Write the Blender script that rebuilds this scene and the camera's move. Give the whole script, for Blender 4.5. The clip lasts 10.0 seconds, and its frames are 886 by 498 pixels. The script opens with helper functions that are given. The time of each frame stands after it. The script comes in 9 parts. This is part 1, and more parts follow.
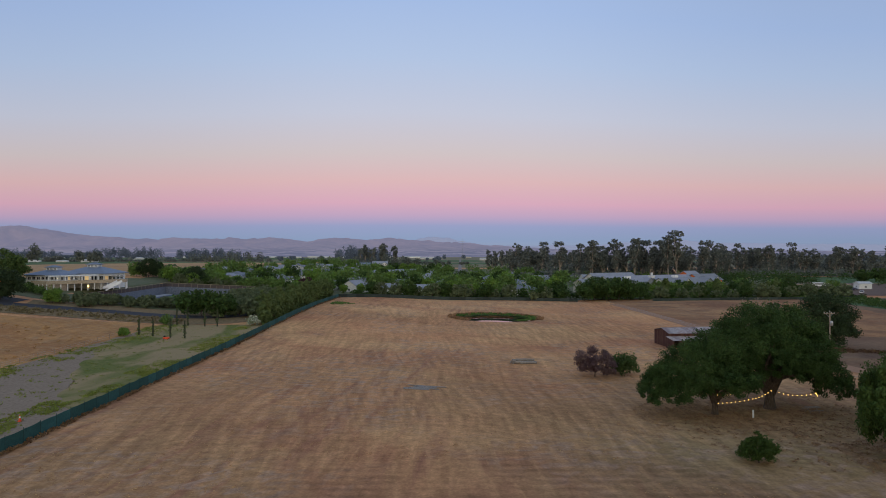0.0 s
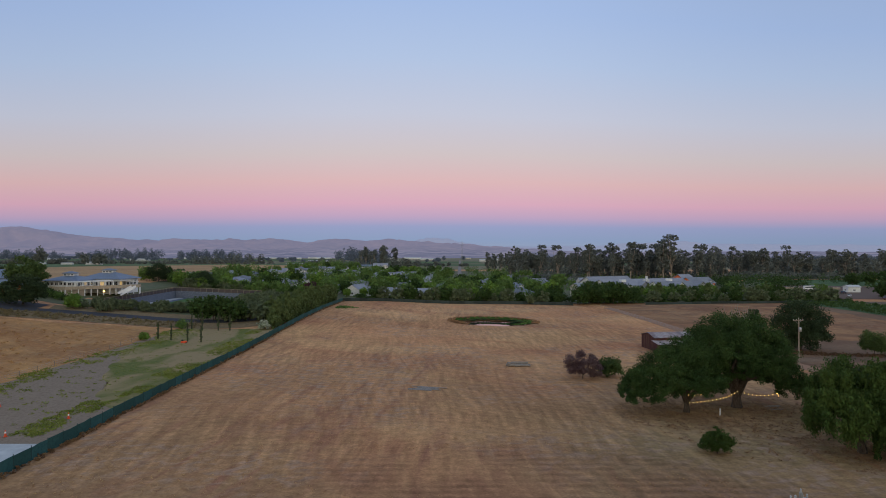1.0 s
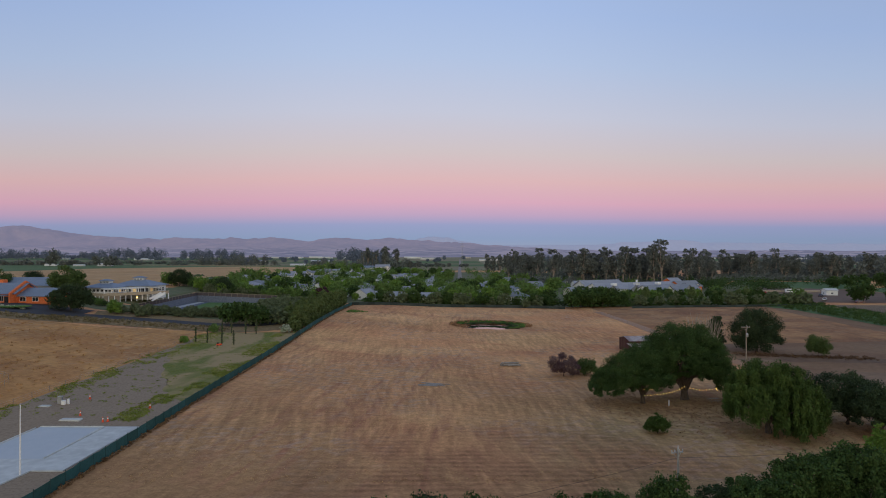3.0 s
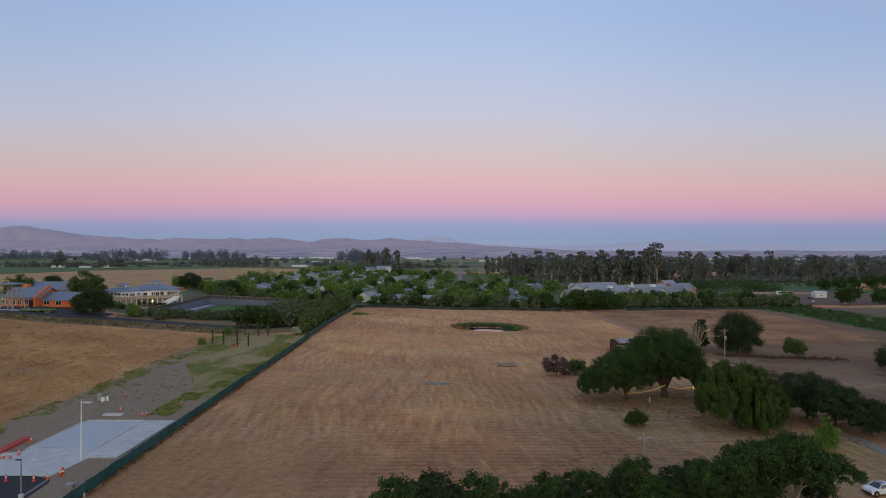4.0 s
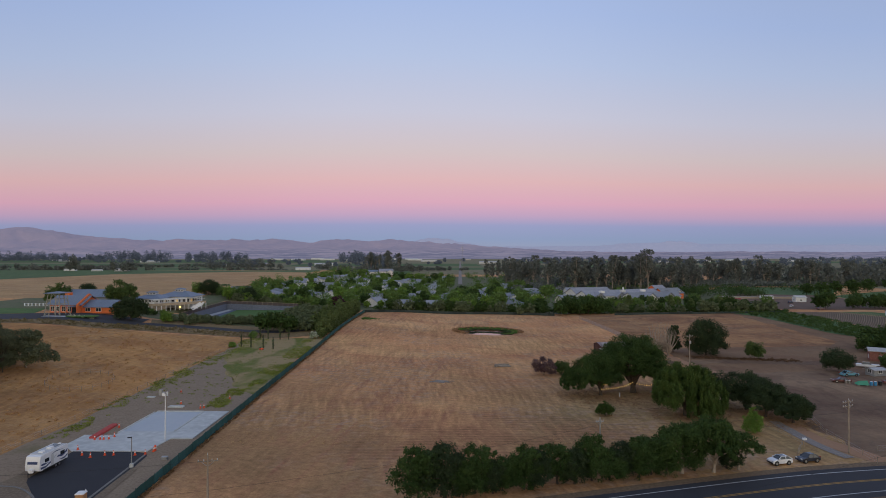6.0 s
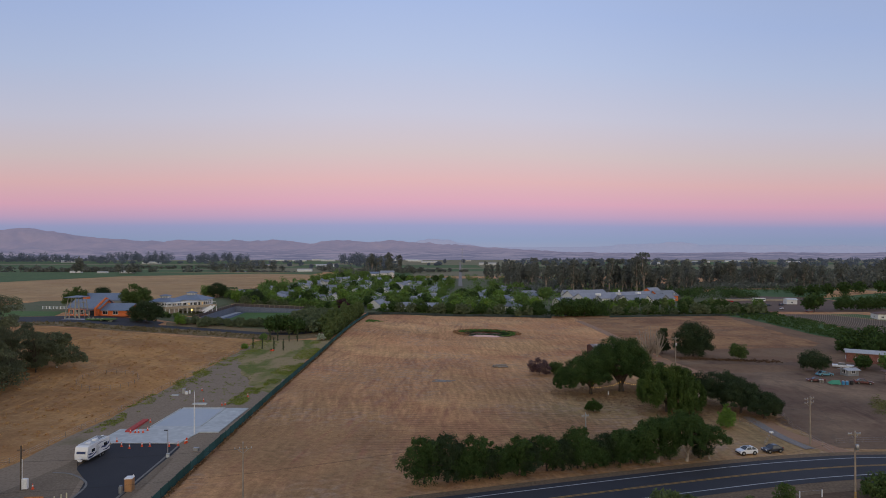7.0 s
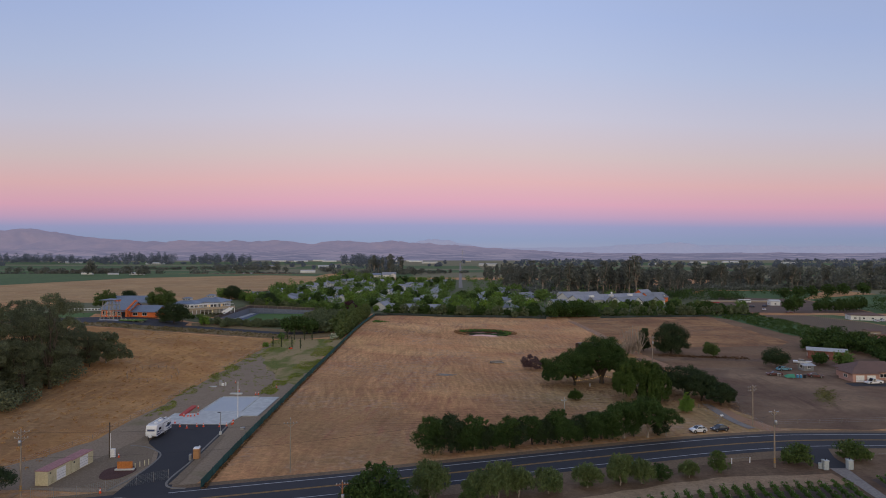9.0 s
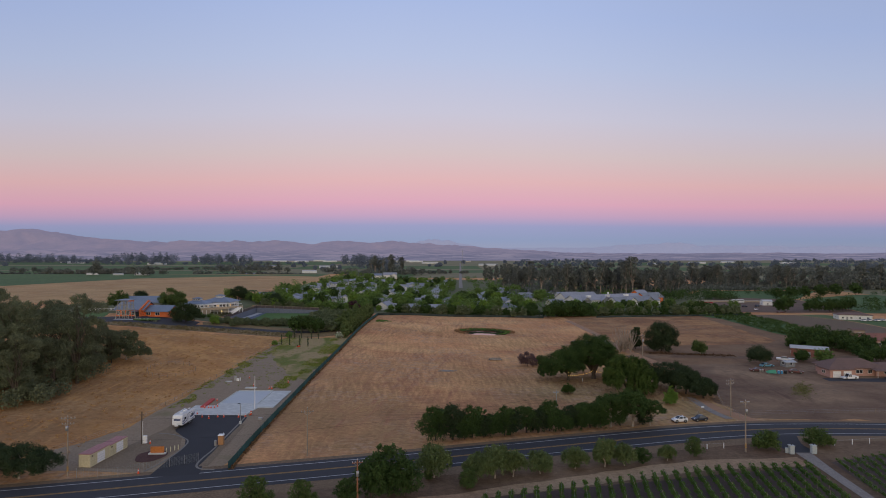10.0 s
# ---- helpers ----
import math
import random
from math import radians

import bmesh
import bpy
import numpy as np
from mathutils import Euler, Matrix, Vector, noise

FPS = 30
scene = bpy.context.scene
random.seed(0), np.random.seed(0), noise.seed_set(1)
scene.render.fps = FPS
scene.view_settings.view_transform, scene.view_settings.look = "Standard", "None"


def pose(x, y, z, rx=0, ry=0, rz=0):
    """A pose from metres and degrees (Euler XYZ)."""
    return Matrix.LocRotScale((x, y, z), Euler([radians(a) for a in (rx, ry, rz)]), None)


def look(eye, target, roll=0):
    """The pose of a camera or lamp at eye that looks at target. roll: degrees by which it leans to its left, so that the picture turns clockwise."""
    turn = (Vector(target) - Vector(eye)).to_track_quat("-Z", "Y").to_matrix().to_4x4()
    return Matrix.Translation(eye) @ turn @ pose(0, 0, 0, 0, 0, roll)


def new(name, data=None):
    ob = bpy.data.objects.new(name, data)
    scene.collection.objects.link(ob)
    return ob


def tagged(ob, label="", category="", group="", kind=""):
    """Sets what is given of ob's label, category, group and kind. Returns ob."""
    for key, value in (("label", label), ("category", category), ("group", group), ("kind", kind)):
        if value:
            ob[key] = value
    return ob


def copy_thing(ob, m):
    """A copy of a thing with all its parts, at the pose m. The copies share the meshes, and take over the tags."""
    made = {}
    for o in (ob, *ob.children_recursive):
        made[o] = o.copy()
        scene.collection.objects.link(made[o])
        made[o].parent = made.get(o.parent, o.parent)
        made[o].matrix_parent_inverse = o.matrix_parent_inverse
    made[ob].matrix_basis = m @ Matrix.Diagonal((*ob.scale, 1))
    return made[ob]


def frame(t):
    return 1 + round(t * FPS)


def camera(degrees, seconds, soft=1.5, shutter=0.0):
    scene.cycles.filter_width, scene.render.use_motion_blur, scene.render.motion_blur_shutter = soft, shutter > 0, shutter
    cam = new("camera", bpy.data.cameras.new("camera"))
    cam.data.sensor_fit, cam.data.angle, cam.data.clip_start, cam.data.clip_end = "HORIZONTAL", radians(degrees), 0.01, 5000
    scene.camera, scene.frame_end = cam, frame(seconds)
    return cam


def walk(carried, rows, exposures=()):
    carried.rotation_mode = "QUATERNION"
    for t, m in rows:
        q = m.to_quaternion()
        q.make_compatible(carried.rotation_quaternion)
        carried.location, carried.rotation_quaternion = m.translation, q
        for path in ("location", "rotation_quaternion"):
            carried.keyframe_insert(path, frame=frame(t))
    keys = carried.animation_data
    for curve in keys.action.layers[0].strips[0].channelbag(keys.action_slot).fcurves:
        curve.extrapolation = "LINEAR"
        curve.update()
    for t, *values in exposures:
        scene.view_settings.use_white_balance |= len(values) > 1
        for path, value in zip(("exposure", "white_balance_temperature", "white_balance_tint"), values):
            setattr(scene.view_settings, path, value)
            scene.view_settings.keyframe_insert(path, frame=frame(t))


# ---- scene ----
# camera: a drone that backs away and climbs
cam = camera(75.0, 10.0, soft=0.95)
PATH = [
    (0, (0.086, 1.837, 22.632), (0.085, 3.837, 22.645), 0.0),
    (0.5, (-0.02, -2.95, 23.78), (-0.021, -0.95, 23.794), 0.0),
    (1, (-0.133, -7.996, 24.974), (-0.133, -5.996, 24.989), 0.0),
    (1.5, (-0.326, -13.42, 26.16), (-0.326, -11.42, 26.173), 0.0),
    (2, (-0.562, -18.95, 27.33), (-0.562, -16.95, 27.34), 0.0),
    (2.5, (-0.77, -24.571, 28.504), (-0.77, -22.571, 28.513), 0.0),
    (4, (-1.567, -42.375, 32.209), (-1.567, -40.375, 32.218), 0.0),
    (4.5, (-1.834, -48.468, 33.36), (-1.834, -46.468, 33.37), 0.0),
    (5, (-2.08, -54.596, 34.56), (-2.08, -52.596, 34.57), 0.0),
    (5.5, (-2.38, -60.78, 35.83), (-2.38, -58.78, 35.84), 0.0),
    (7, (-3.185, -78.943, 39.505), (-3.185, -76.943, 39.517), 0.0),
    (7.5, (-3.443, -84.933, 40.402), (-3.443, -82.933, 40.416), 0.0),
    (8, (-3.7, -90.9, 41.28), (-3.7, -88.9, 41.294), 0.0),
    (8.5, (-3.94, -96.82, 42.03), (-3.94, -94.82, 42.044), 0.0),
    (9, (-4.17, -102.76, 42.66), (-4.17, -100.76, 42.672), 0.0),
    (9.5, (-4.42, -108.70, 43.18), (-4.42, -106.70, 43.192), 0.0),
    (10, (-4.657, -114.647, 43.709), (-4.657, -112.647, 43.721), 0.0),
]
walk(cam, [(t, look(eye, target, roll)) for t, eye, target, roll in PATH], [(0, 0, 6240, 2.5), (5, 0, 6330, 6), (10, 0, 6500, 10.5)])


# light: the sky after sunset, pink belt ahead, the glow of the set sun behind
def lin(r, g, b):
    return tuple((c / 255 / 12.92 if c <= 10 else ((c / 255 + 0.055) / 1.055) ** 2.4) for c in (r, g, b)) + (1.0,)


world = bpy.data.worlds.new("dusk_sky")
scene.world = world
world.use_nodes = True
wn, wl = world.node_tree.nodes, world.node_tree.links
wn.clear()
w_co = wn.new("ShaderNodeTexCoord")
w_sep = wn.new("ShaderNodeSeparateXYZ")
wl.new(w_co.outputs["Generated"], w_sep.inputs[0])


def sky_math(op, a, b):
    n = wn.new("ShaderNodeMath")
    n.operation = op
    for sock, val in zip(n.inputs, (a, b)):
        if isinstance(val, float):
            sock.default_value = val
        else:
            wl.new(val, sock)
    return n.outputs[0]


def sky_ramp(stops, height):
    ramp = wn.new("ShaderNodeValToRGB")
    el = ramp.color_ramp.elements
    while len(el) > 1:
        el.remove(el[-1])
    el[0].position, el[0].color = stops[0][0], stops[0][1]
    for pos, col in stops[1:]:
        e = el.new(pos)
        e.color = col
    wl.new(height, ramp.inputs[0])
    return ramp


EAST = [(0.0, lin(154, 157, 180)), (0.022, lin(143, 156, 188)), (0.046, lin(154, 158, 195)), (0.064, lin(194, 163, 192)),
        (0.086, lin(219, 169, 188)), (0.124, lin(224, 182, 184)), (0.17, lin(213, 194, 196)), (0.235, lin(201, 199, 216)),
        (0.322, lin(183, 195, 225)), (0.40, lin(170, 187, 226)), (0.7, lin(150, 166, 204)), (1.0, lin(138, 156, 196))]
WEST = [(0.0, (2.2, 1.54, 1.0, 1)), (0.08, (2.2, 1.7, 1.18, 1)), (0.2, (1.85, 1.62, 1.28, 1)), (0.4, (1.02, 1.02, 1.03, 1)),
        (0.7, (0.42, 0.45, 0.56, 1)), (1.0, lin(138, 156, 196))]
# the pink belt sinks away from the point opposite the set sun
w_x = w_sep.outputs["X"]
low_belt = sky_math("MULTIPLY", w_sep.outputs["Z"], sky_math("ADD", 1.0, sky_math("MULTIPLY", w_x, sky_math("ADD", 0.1, sky_math("MULTIPLY", w_x, 0.9)))))
w_mix = wn.new("ShaderNodeMix")
w_mix.data_type = "RGBA"
w_side = wn.new("ShaderNodeMapRange")
w_side.interpolation_type = "SMOOTHSTEP"
w_side.inputs["From Min"].default_value, w_side.inputs["From Max"].default_value = 0.25, -0.85
wl.new(w_sep.outputs["Y"], w_side.inputs["Value"])
wl.new(w_side.outputs[0], w_mix.inputs["Factor"])
wl.new(sky_ramp(EAST, low_belt).outputs[0], w_mix.inputs["A"])
wl.new(sky_ramp(WEST, w_sep.outputs["Z"]).outputs[0], w_mix.inputs["B"])
w_dim = wn.new("ShaderNodeMapRange")
w_dim.interpolation_type = "SMOOTHSTEP"
for key, val in (("From Min", 0.1), ("From Max", 0.62), ("To Min", 1.0), ("To Max", 0.90)):
    w_dim.inputs[key].default_value = val
wl.new(sky_math("ABSOLUTE", w_x, 0.0), w_dim.inputs["Value"])
w_bg = wn.new("ShaderNodeBackground")
wl.new(w_dim.outputs[0], w_bg.inputs["Strength"])
w_out = wn.new("ShaderNodeOutputWorld")
wl.new(w_mix.outputs["Result"], w_bg.inputs[0])
wl.new(w_bg.outputs[0], w_out.inputs[0])
scene.view_settings.exposure = 0.0
# ---- building tools ----
def step(v, a, b):
    k = min(1.0, max(0.0, (v - a) / (b - a)))
    return k * k * (3 - 2 * k)


def ground_z(x, y):
    """Height of the land: a low plateau on the school's side, a slight rise at the far corner of the field."""
    z = 10.8 * step(-x, 62, 165) * step(y, 0, 140) * (1 - step(y, 760, 860))
    z += 2.2 * step(-x, -10, 45) * step(y, 120, 240) * (1 - step(y, 330, 420)) * (1 - step(-x, 62, 145))
    if -131 < x < -84 and 208 < y < 272:
        z = 3.0
    z -= 2.0 * max(0.0, 1 - (((x - 18 + 0.25 * (y - 203)) / 14) ** 2 + ((y - 203) / 11.5) ** 2)) ** 0.8
    return z


class Build:
    """Collects vertices and faces of one mesh."""

    def __init__(self):
        self.v, self.f = [], []

    def add(self, verts, faces, m=None):
        n = len(self.v)
        self.v += [tuple(m @ Vector(p)) for p in verts] if m is not None else [tuple(p) for p in verts]
        self.f += [tuple(n + i for i in f) for f in faces]
        return self

    def box(self, x, y, z, sx, sy, sz, rz=0.0, rx=0.0, ry=0.0, b=0.0):
        """A box with its base's centre at x, y, z; b: chamfer of the upright and upper edges."""
        hx, hy = sx / 2, sy / 2
        m = pose(x, y, z, rx, ry, rz)
        if b <= 0:
            v = [(sgx * hx, sgy * hy, zz) for zz in (0, sz) for sgx, sgy in ((-1, -1), (1, -1), (1, 1), (-1, 1))]
            return self.add(v, [(3, 2, 1, 0), (4, 5, 6, 7), (0, 1, 5, 4), (1, 2, 6, 5), (2, 3, 7, 6), (3, 0, 4, 7)], m)
        ring = [(-hx + b, -hy), (hx - b, -hy), (hx, -hy + b), (hx, hy - b), (hx - b, hy), (-hx + b, hy), (-hx, hy - b), (-hx, -hy + b)]
        v = [(px, py, 0) for px, py in ring] + [(px, py, sz - b) for px, py in ring]
        v += [(px * (1 - b / hx), py * (1 - b / hy), sz) for px, py in ring]
        f = [tuple(range(7, -1, -1)), tuple(range(16, 24))]
        for lv in (0, 8):
            f += [(lv + i, lv + (i + 1) % 8, lv + 8 + (i + 1) % 8, lv + 8 + i) for i in range(8)]
        return self.add(v, f, m)

    def rod(self, p, q, r0, r1=None, n=8, caps=True):
        r1 = r0 if r1 is None else r1
        p, q = Vector(p), Vector(q)
        d = q - p
        if d.length < 1e-6:
            return self
        quat = d.to_track_quat("Z", "Y")
        v = []
        for c, r in ((p, r0), (q, r1)):
            v += [c + quat @ Vector((r * math.cos(2 * math.pi * i / n), r * math.sin(2 * math.pi * i / n), 0)) for i in range(n)]
        f = [(i, (i + 1) % n, n + (i + 1) % n, n + i) for i in range(n)]
        if caps:
            f += [tuple(range(n - 1, -1, -1)), tuple(range(n, 2 * n))]
        return self.add(v, f)

    def chain(self, pts, radii, n=7, weld=None):
        """A bent, tapered limb; weld: a vertex of the mesh so far from which it grows."""
        rings = []
        for i, p in enumerate(pts):
            a, b = Vector(pts[max(0, i - 1)]), Vector(pts[min(len(pts) - 1, i + 1)])
            quat = (b - a).to_track_quat("Z", "Y")
            rings.append([Vector(p) + quat @ Vector((radii[i] * math.cos(2 * math.pi * k / n), radii[i] * math.sin(2 * math.pi * k / n), 0)) for k in range(n)])
        v = [p for ring in rings for p in ring]
        f = []
        for i in range(len(pts) - 1):
            f += [(i * n + k, i * n + (k + 1) % n, (i + 1) * n + (k + 1) % n, (i + 1) * n + k) for k in range(n)]
        f += [tuple(range(n - 1, -1, -1)), tuple(range((len(pts) - 1) * n, len(pts) * n))]
        base = len(self.v)
        self.add(v, f)
        if weld is not None:
            cut = len(self.f) - len(f)
            self.f[cut:] = [tuple(weld if i == base else i for i in q) for q in self.f[cut:]]
        return self

    def lathe(self, x, y, z, prof, n=12):
        """Turned shape from (radius, height) pairs."""
        v = [(x + r * math.cos(2 * math.pi * i / n), y + r * math.sin(2 * math.pi * i / n), z + hh) for r, hh in prof for i in range(n)]
        f = []
        for k in range(len(prof) - 1):
            f += [(k * n + i, k * n + (i + 1) % n, (k + 1) * n + (i + 1) % n, (k + 1) * n + i) for i in range(n)]
        f += [tuple(range(n - 1, -1, -1)), tuple(range((len(prof) - 1) * n, len(prof) * n))]
        return self.add(v, f)

    def slab(self, outline, z0, z1):
        """An upright prism over a plan outline (anticlockwise)."""
        n = len(outline)
        v = [(px, py, z0) for px, py in outline] + [(px, py, z1) for px, py in outline]
        f = [tuple(range(n - 1, -1, -1)), tuple(range(n, 2 * n))] + [(i, (i + 1) % n, n + (i + 1) % n, n + i) for i in range(n)]
        return self.add(v, f)

    def mesh(self, name, smooth=False):
        me = bpy.data.meshes.new(name)
        me.from_pydata(self.v, [], self.f)
        if smooth:
            me.polygons.foreach_set("use_smooth", [True] * len(me.polygons))
        me.update()
        return me


def mesh_of(name, shape, smooth=False):
    return shape.mesh(name, smooth) if isinstance(shape, Build) else shape


def part(name, shape, material, parent, label="", smooth=False):
    """One mesh object under a thing or under a part."""
    me = mesh_of(name, shape, smooth)
    if material is not None and not me.materials:
        me.materials.append(material)
    ob = new(name, me)
    ob.parent = parent
    if label:
        ob["label"] = label
    return ob


def thing(name, label, category, x=0.0, y=0.0, z=0.0, rz=0.0, group="", kind=""):
    """An Empty at the base of a thing, to hold its parts."""
    ob = new(name)
    ob.empty_display_size = 0.3
    ob.matrix_basis = pose(x, y, z, 0, 0, rz)
    return tagged(ob, label, category, group, kind)


def solid(name, shape, material, label, category, x=0.0, y=0.0, z=0.0, rz=0.0, group="", kind="", smooth=False):
    """A thing of a single mesh."""
    me = mesh_of(name, shape, smooth)
    if not me.materials:
        me.materials.append(material)
    ob = new(name, me)
    ob.matrix_basis = pose(x, y, z, 0, 0, rz)
    return tagged(ob, label, category, group, kind)


def resample(pts, n):
    pts = [Vector((p[0], p[1], 0)) for p in pts]
    run = [0.0]
    for a, b in zip(pts, pts[1:]):
        run.append(run[-1] + (b - a).length)
    out = []
    for i in range(n + 1):
        d = run[-1] * i / n
        k = max(j for j in range(len(run) - 1) if run[j] <= d + 1e-9)
        u = (d - run[k]) / max(1e-9, run[k + 1] - run[k])
        out.append(pts[k].lerp(pts[k + 1], min(1, u)))
    return out


def smooth_line(pts, n):
    """A Catmull-Rom line through plan points, n steps for each stretch."""
    p = [Vector((a, b)) for a, b in pts]
    p = [2 * p[0] - p[1]] + p + [2 * p[-1] - p[-2]]
    out = []
    for i in range(1, len(p) - 2):
        a, b, c, d = p[i - 1:i + 3]
        for k in range(n):
            t = k / n
            out.append(0.5 * (2 * b + (c - a) * t + (2 * a - 5 * b + 4 * c - d) * t * t + (3 * b - a - 3 * c + d) * t ** 3))
    out.append(p[-2])
    return [(v.x, v.y) for v in out]


def offset_line(pts, d):
    """The line moved d metres to its left."""
    out = []
    for i, (x, y) in enumerate(pts):
        x0, y0 = pts[max(0, i - 1)]
        x1, y1 = pts[min(len(pts) - 1, i + 1)]
        k = math.hypot(x1 - x0, y1 - y0)
        out.append((x - (y1 - y0) / k * d, y + (x1 - x0) / k * d))
    return out


def patch(name, side_a, side_b, material, nu, nv, lift, label, category, wobble=0.0, seed=0):
    """A sheet draped on the land between two plan lines (side_b lies to the left of side_a)."""
    a, b = resample(side_a, nu), resample(side_b, nu)
    sh = Build()
    for i in range(nu + 1):
        for j in range(nv + 1):
            p = a[i].lerp(b[i], j / nv)
            if wobble and (i in (0, nu) or j in (0, nv)):
                w = noise.noise_vector(Vector((p.x * 0.15 + seed, p.y * 0.15, 1.7))) + 0.5 * noise.noise_vector(Vector((p.x * 0.5 + seed, p.y * 0.5, 4.7)))
                p = p + Vector((w.x, w.y, 0)) * wobble
            sh.v.append((p.x, p.y, ground_z(p.x, p.y) + lift))
    for i in range(nu):
        for j in range(nv):
            k = i * (nv + 1) + j
            sh.f.append((k, k + nv + 1, k + nv + 2, k + 1))
    return solid(name, sh, material, label, category, kind="structure", smooth=True)


def band(name, line, d0, d1, material, lift, label, category):
    """A draped strip between two offsets of a line."""
    a, b = offset_line(line, d0), offset_line(line, d1)
    sh = Build()
    for (xa, ya), (xb, yb) in zip(a, b):
        sh.v += [(xa, ya, ground_z(xa, ya) + lift), (xb, yb, ground_z(xb, yb) + lift)]
    sh.f = [(2 * i, 2 * i + 2, 2 * i + 3, 2 * i + 1) for i in range(len(a) - 1)]
    return solid(name, sh, material, label, category, kind="structure")


# ---- materials ----
def surface(name, cols, scale=1.0, fine=12.0, rough=0.8, bump=0.0, metal=0.0, vary="", amount=0.25, stretch=(1, 1, 1), turn=0.0, spec=0.3, contrast=0.5,
            through_light=0.0, soil=None, soil_scale=0.1, soil_cover=0.5):
    """A node material: two or three tones mixed by coarse and fine noise, with bump; vary: 'object' or 'island' for a shift from piece to piece."""
    m = bpy.data.materials.new(name)
    m.use_nodes = True
    nt = m.node_tree
    nodes, links = nt.nodes, nt.links
    bsdf = nodes["Principled BSDF"]
    co = nodes.new("ShaderNodeTexCoord")
    mp = nodes.new("ShaderNodeMapping")
    mp.inputs["Scale"].default_value = stretch
    mp.inputs["Rotation"].default_value = (0, 0, radians(turn))
    links.new(co.outputs["Object"], mp.inputs[0])

    def noise_at(sc, detail=4.0, dist=0.0):
        n = nodes.new("ShaderNodeTexNoise")
        n.inputs["Scale"].default_value, n.inputs["Detail"].default_value, n.inputs["Distortion"].default_value = sc, detail, dist
        links.new(mp.outputs[0], n.inputs["Vector"])
        return n

    def sharpen(src, lo, hi):
        r = nodes.new("ShaderNodeMapRange")
        r.inputs["From Min"].default_value, r.inputs["From Max"].default_value = lo, hi
        links.new(src, r.inputs["Value"])
        return r.outputs[0]

    def mixed(fac, a, b):
        x = nodes.new("ShaderNodeMix")
        x.data_type = "RGBA"
        links.new(fac, x.inputs["Factor"])
        for sock, val in (("A", a), ("B", b)):
            if isinstance(val, tuple):
                x.inputs[sock].default_value = (*val[:3], 1)
            else:
                links.new(val, x.inputs[sock])
        return x.outputs["Result"]

    w = 0.5 - 0.42 * contrast
    coarse, small = noise_at(scale, 5.0, 0.4), noise_at(fine, 6.0)
    col = mixed(sharpen(coarse.outputs["Fac"], w, 1 - w), cols[0], cols[1])
    if len(cols) > 2:
        col = mixed(sharpen(small.outputs["Fac"], 0.42, 0.72), col, cols[2])
    if soil is not None:
        big = noise_at(soil_scale, 6.0, 0.8)
        col = mixed(sharpen(big.outputs["Fac"], 1 - soil_cover, 1 - soil_cover + 0.14), col, soil)
    shade = nodes.new("ShaderNodeHueSaturation")
    links.new(col, shade.inputs["Color"])
    val = nodes.new("ShaderNodeMapRange")
    val.inputs["To Min"].default_value, val.inputs["To Max"].default_value = 0.85, 1.15
    links.new(small.outputs["Fac"], val.inputs["Value"])
    if vary:
        src = nodes.new("ShaderNodeObjectInfo").outputs["Random"] if vary == "object" else nodes.new("ShaderNodeNewGeometry").outputs["Random Per Island"]
        vr = nodes.new("ShaderNodeMapRange")
        vr.inputs["To Min"].default_value, vr.inputs["To Max"].default_value = 1 - amount, 1 + amount
        links.new(src, vr.inputs["Value"])
        mul = nodes.new("ShaderNodeMath")
        mul.operation = "MULTIPLY"
        links.new(vr.outputs[0], mul.inputs[0])
        links.new(val.outputs[0], mul.inputs[1])
        links.new(mul.outputs[0], shade.inputs["Value"])
        hr = nodes.new("ShaderNodeMapRange")
        hr.inputs["To Min"].default_value, hr.inputs["To Max"].default_value = 0.5 - 0.06 * amount, 0.5 + 0.06 * amount
        links.new(src, hr.inputs["Value"])
        links.new(hr.outputs[0], shade.inputs["Hue"])
    else:
        links.new(val.outputs[0], shade.inputs["Value"])
    links.new(shade.outputs[0], bsdf.inputs["Base Color"])
    bsdf.inputs["Roughness"].default_value, bsdf.inputs["Metallic"].default_value = rough, metal
    bsdf.inputs["Specular IOR Level"].default_value = spec
    if bump:
        bp = nodes.new("ShaderNodeBump")
        bp.inputs["Strength"].default_value, bp.inputs["Distance"].default_value = min(1.0, bump), 0.08
        links.new(small.outputs["Fac"], bp.inputs["Height"])
        links.new(bp.outputs[0], bsdf.inputs["Normal"])
    if through_light:
        out = nodes["Material Output"]
        tr = nodes.new("ShaderNodeBsdfTranslucent")
        links.new(shade.outputs[0], tr.inputs[0])
        add = nodes.new("ShaderNodeMixShader")
        add.inputs[0].default_value = through_light
        links.new(bsdf.outputs[0], add.inputs[1])
        links.new(tr.outputs[0], add.inputs[2])
        links.new(add.outputs[0], out.inputs["Surface"])
    return m


def rust_of(brown, dark):
    return tuple(0.5 * (a + b) * k for a, b, k in zip(brown, dark, (1.08, 0.97, 0.95)))


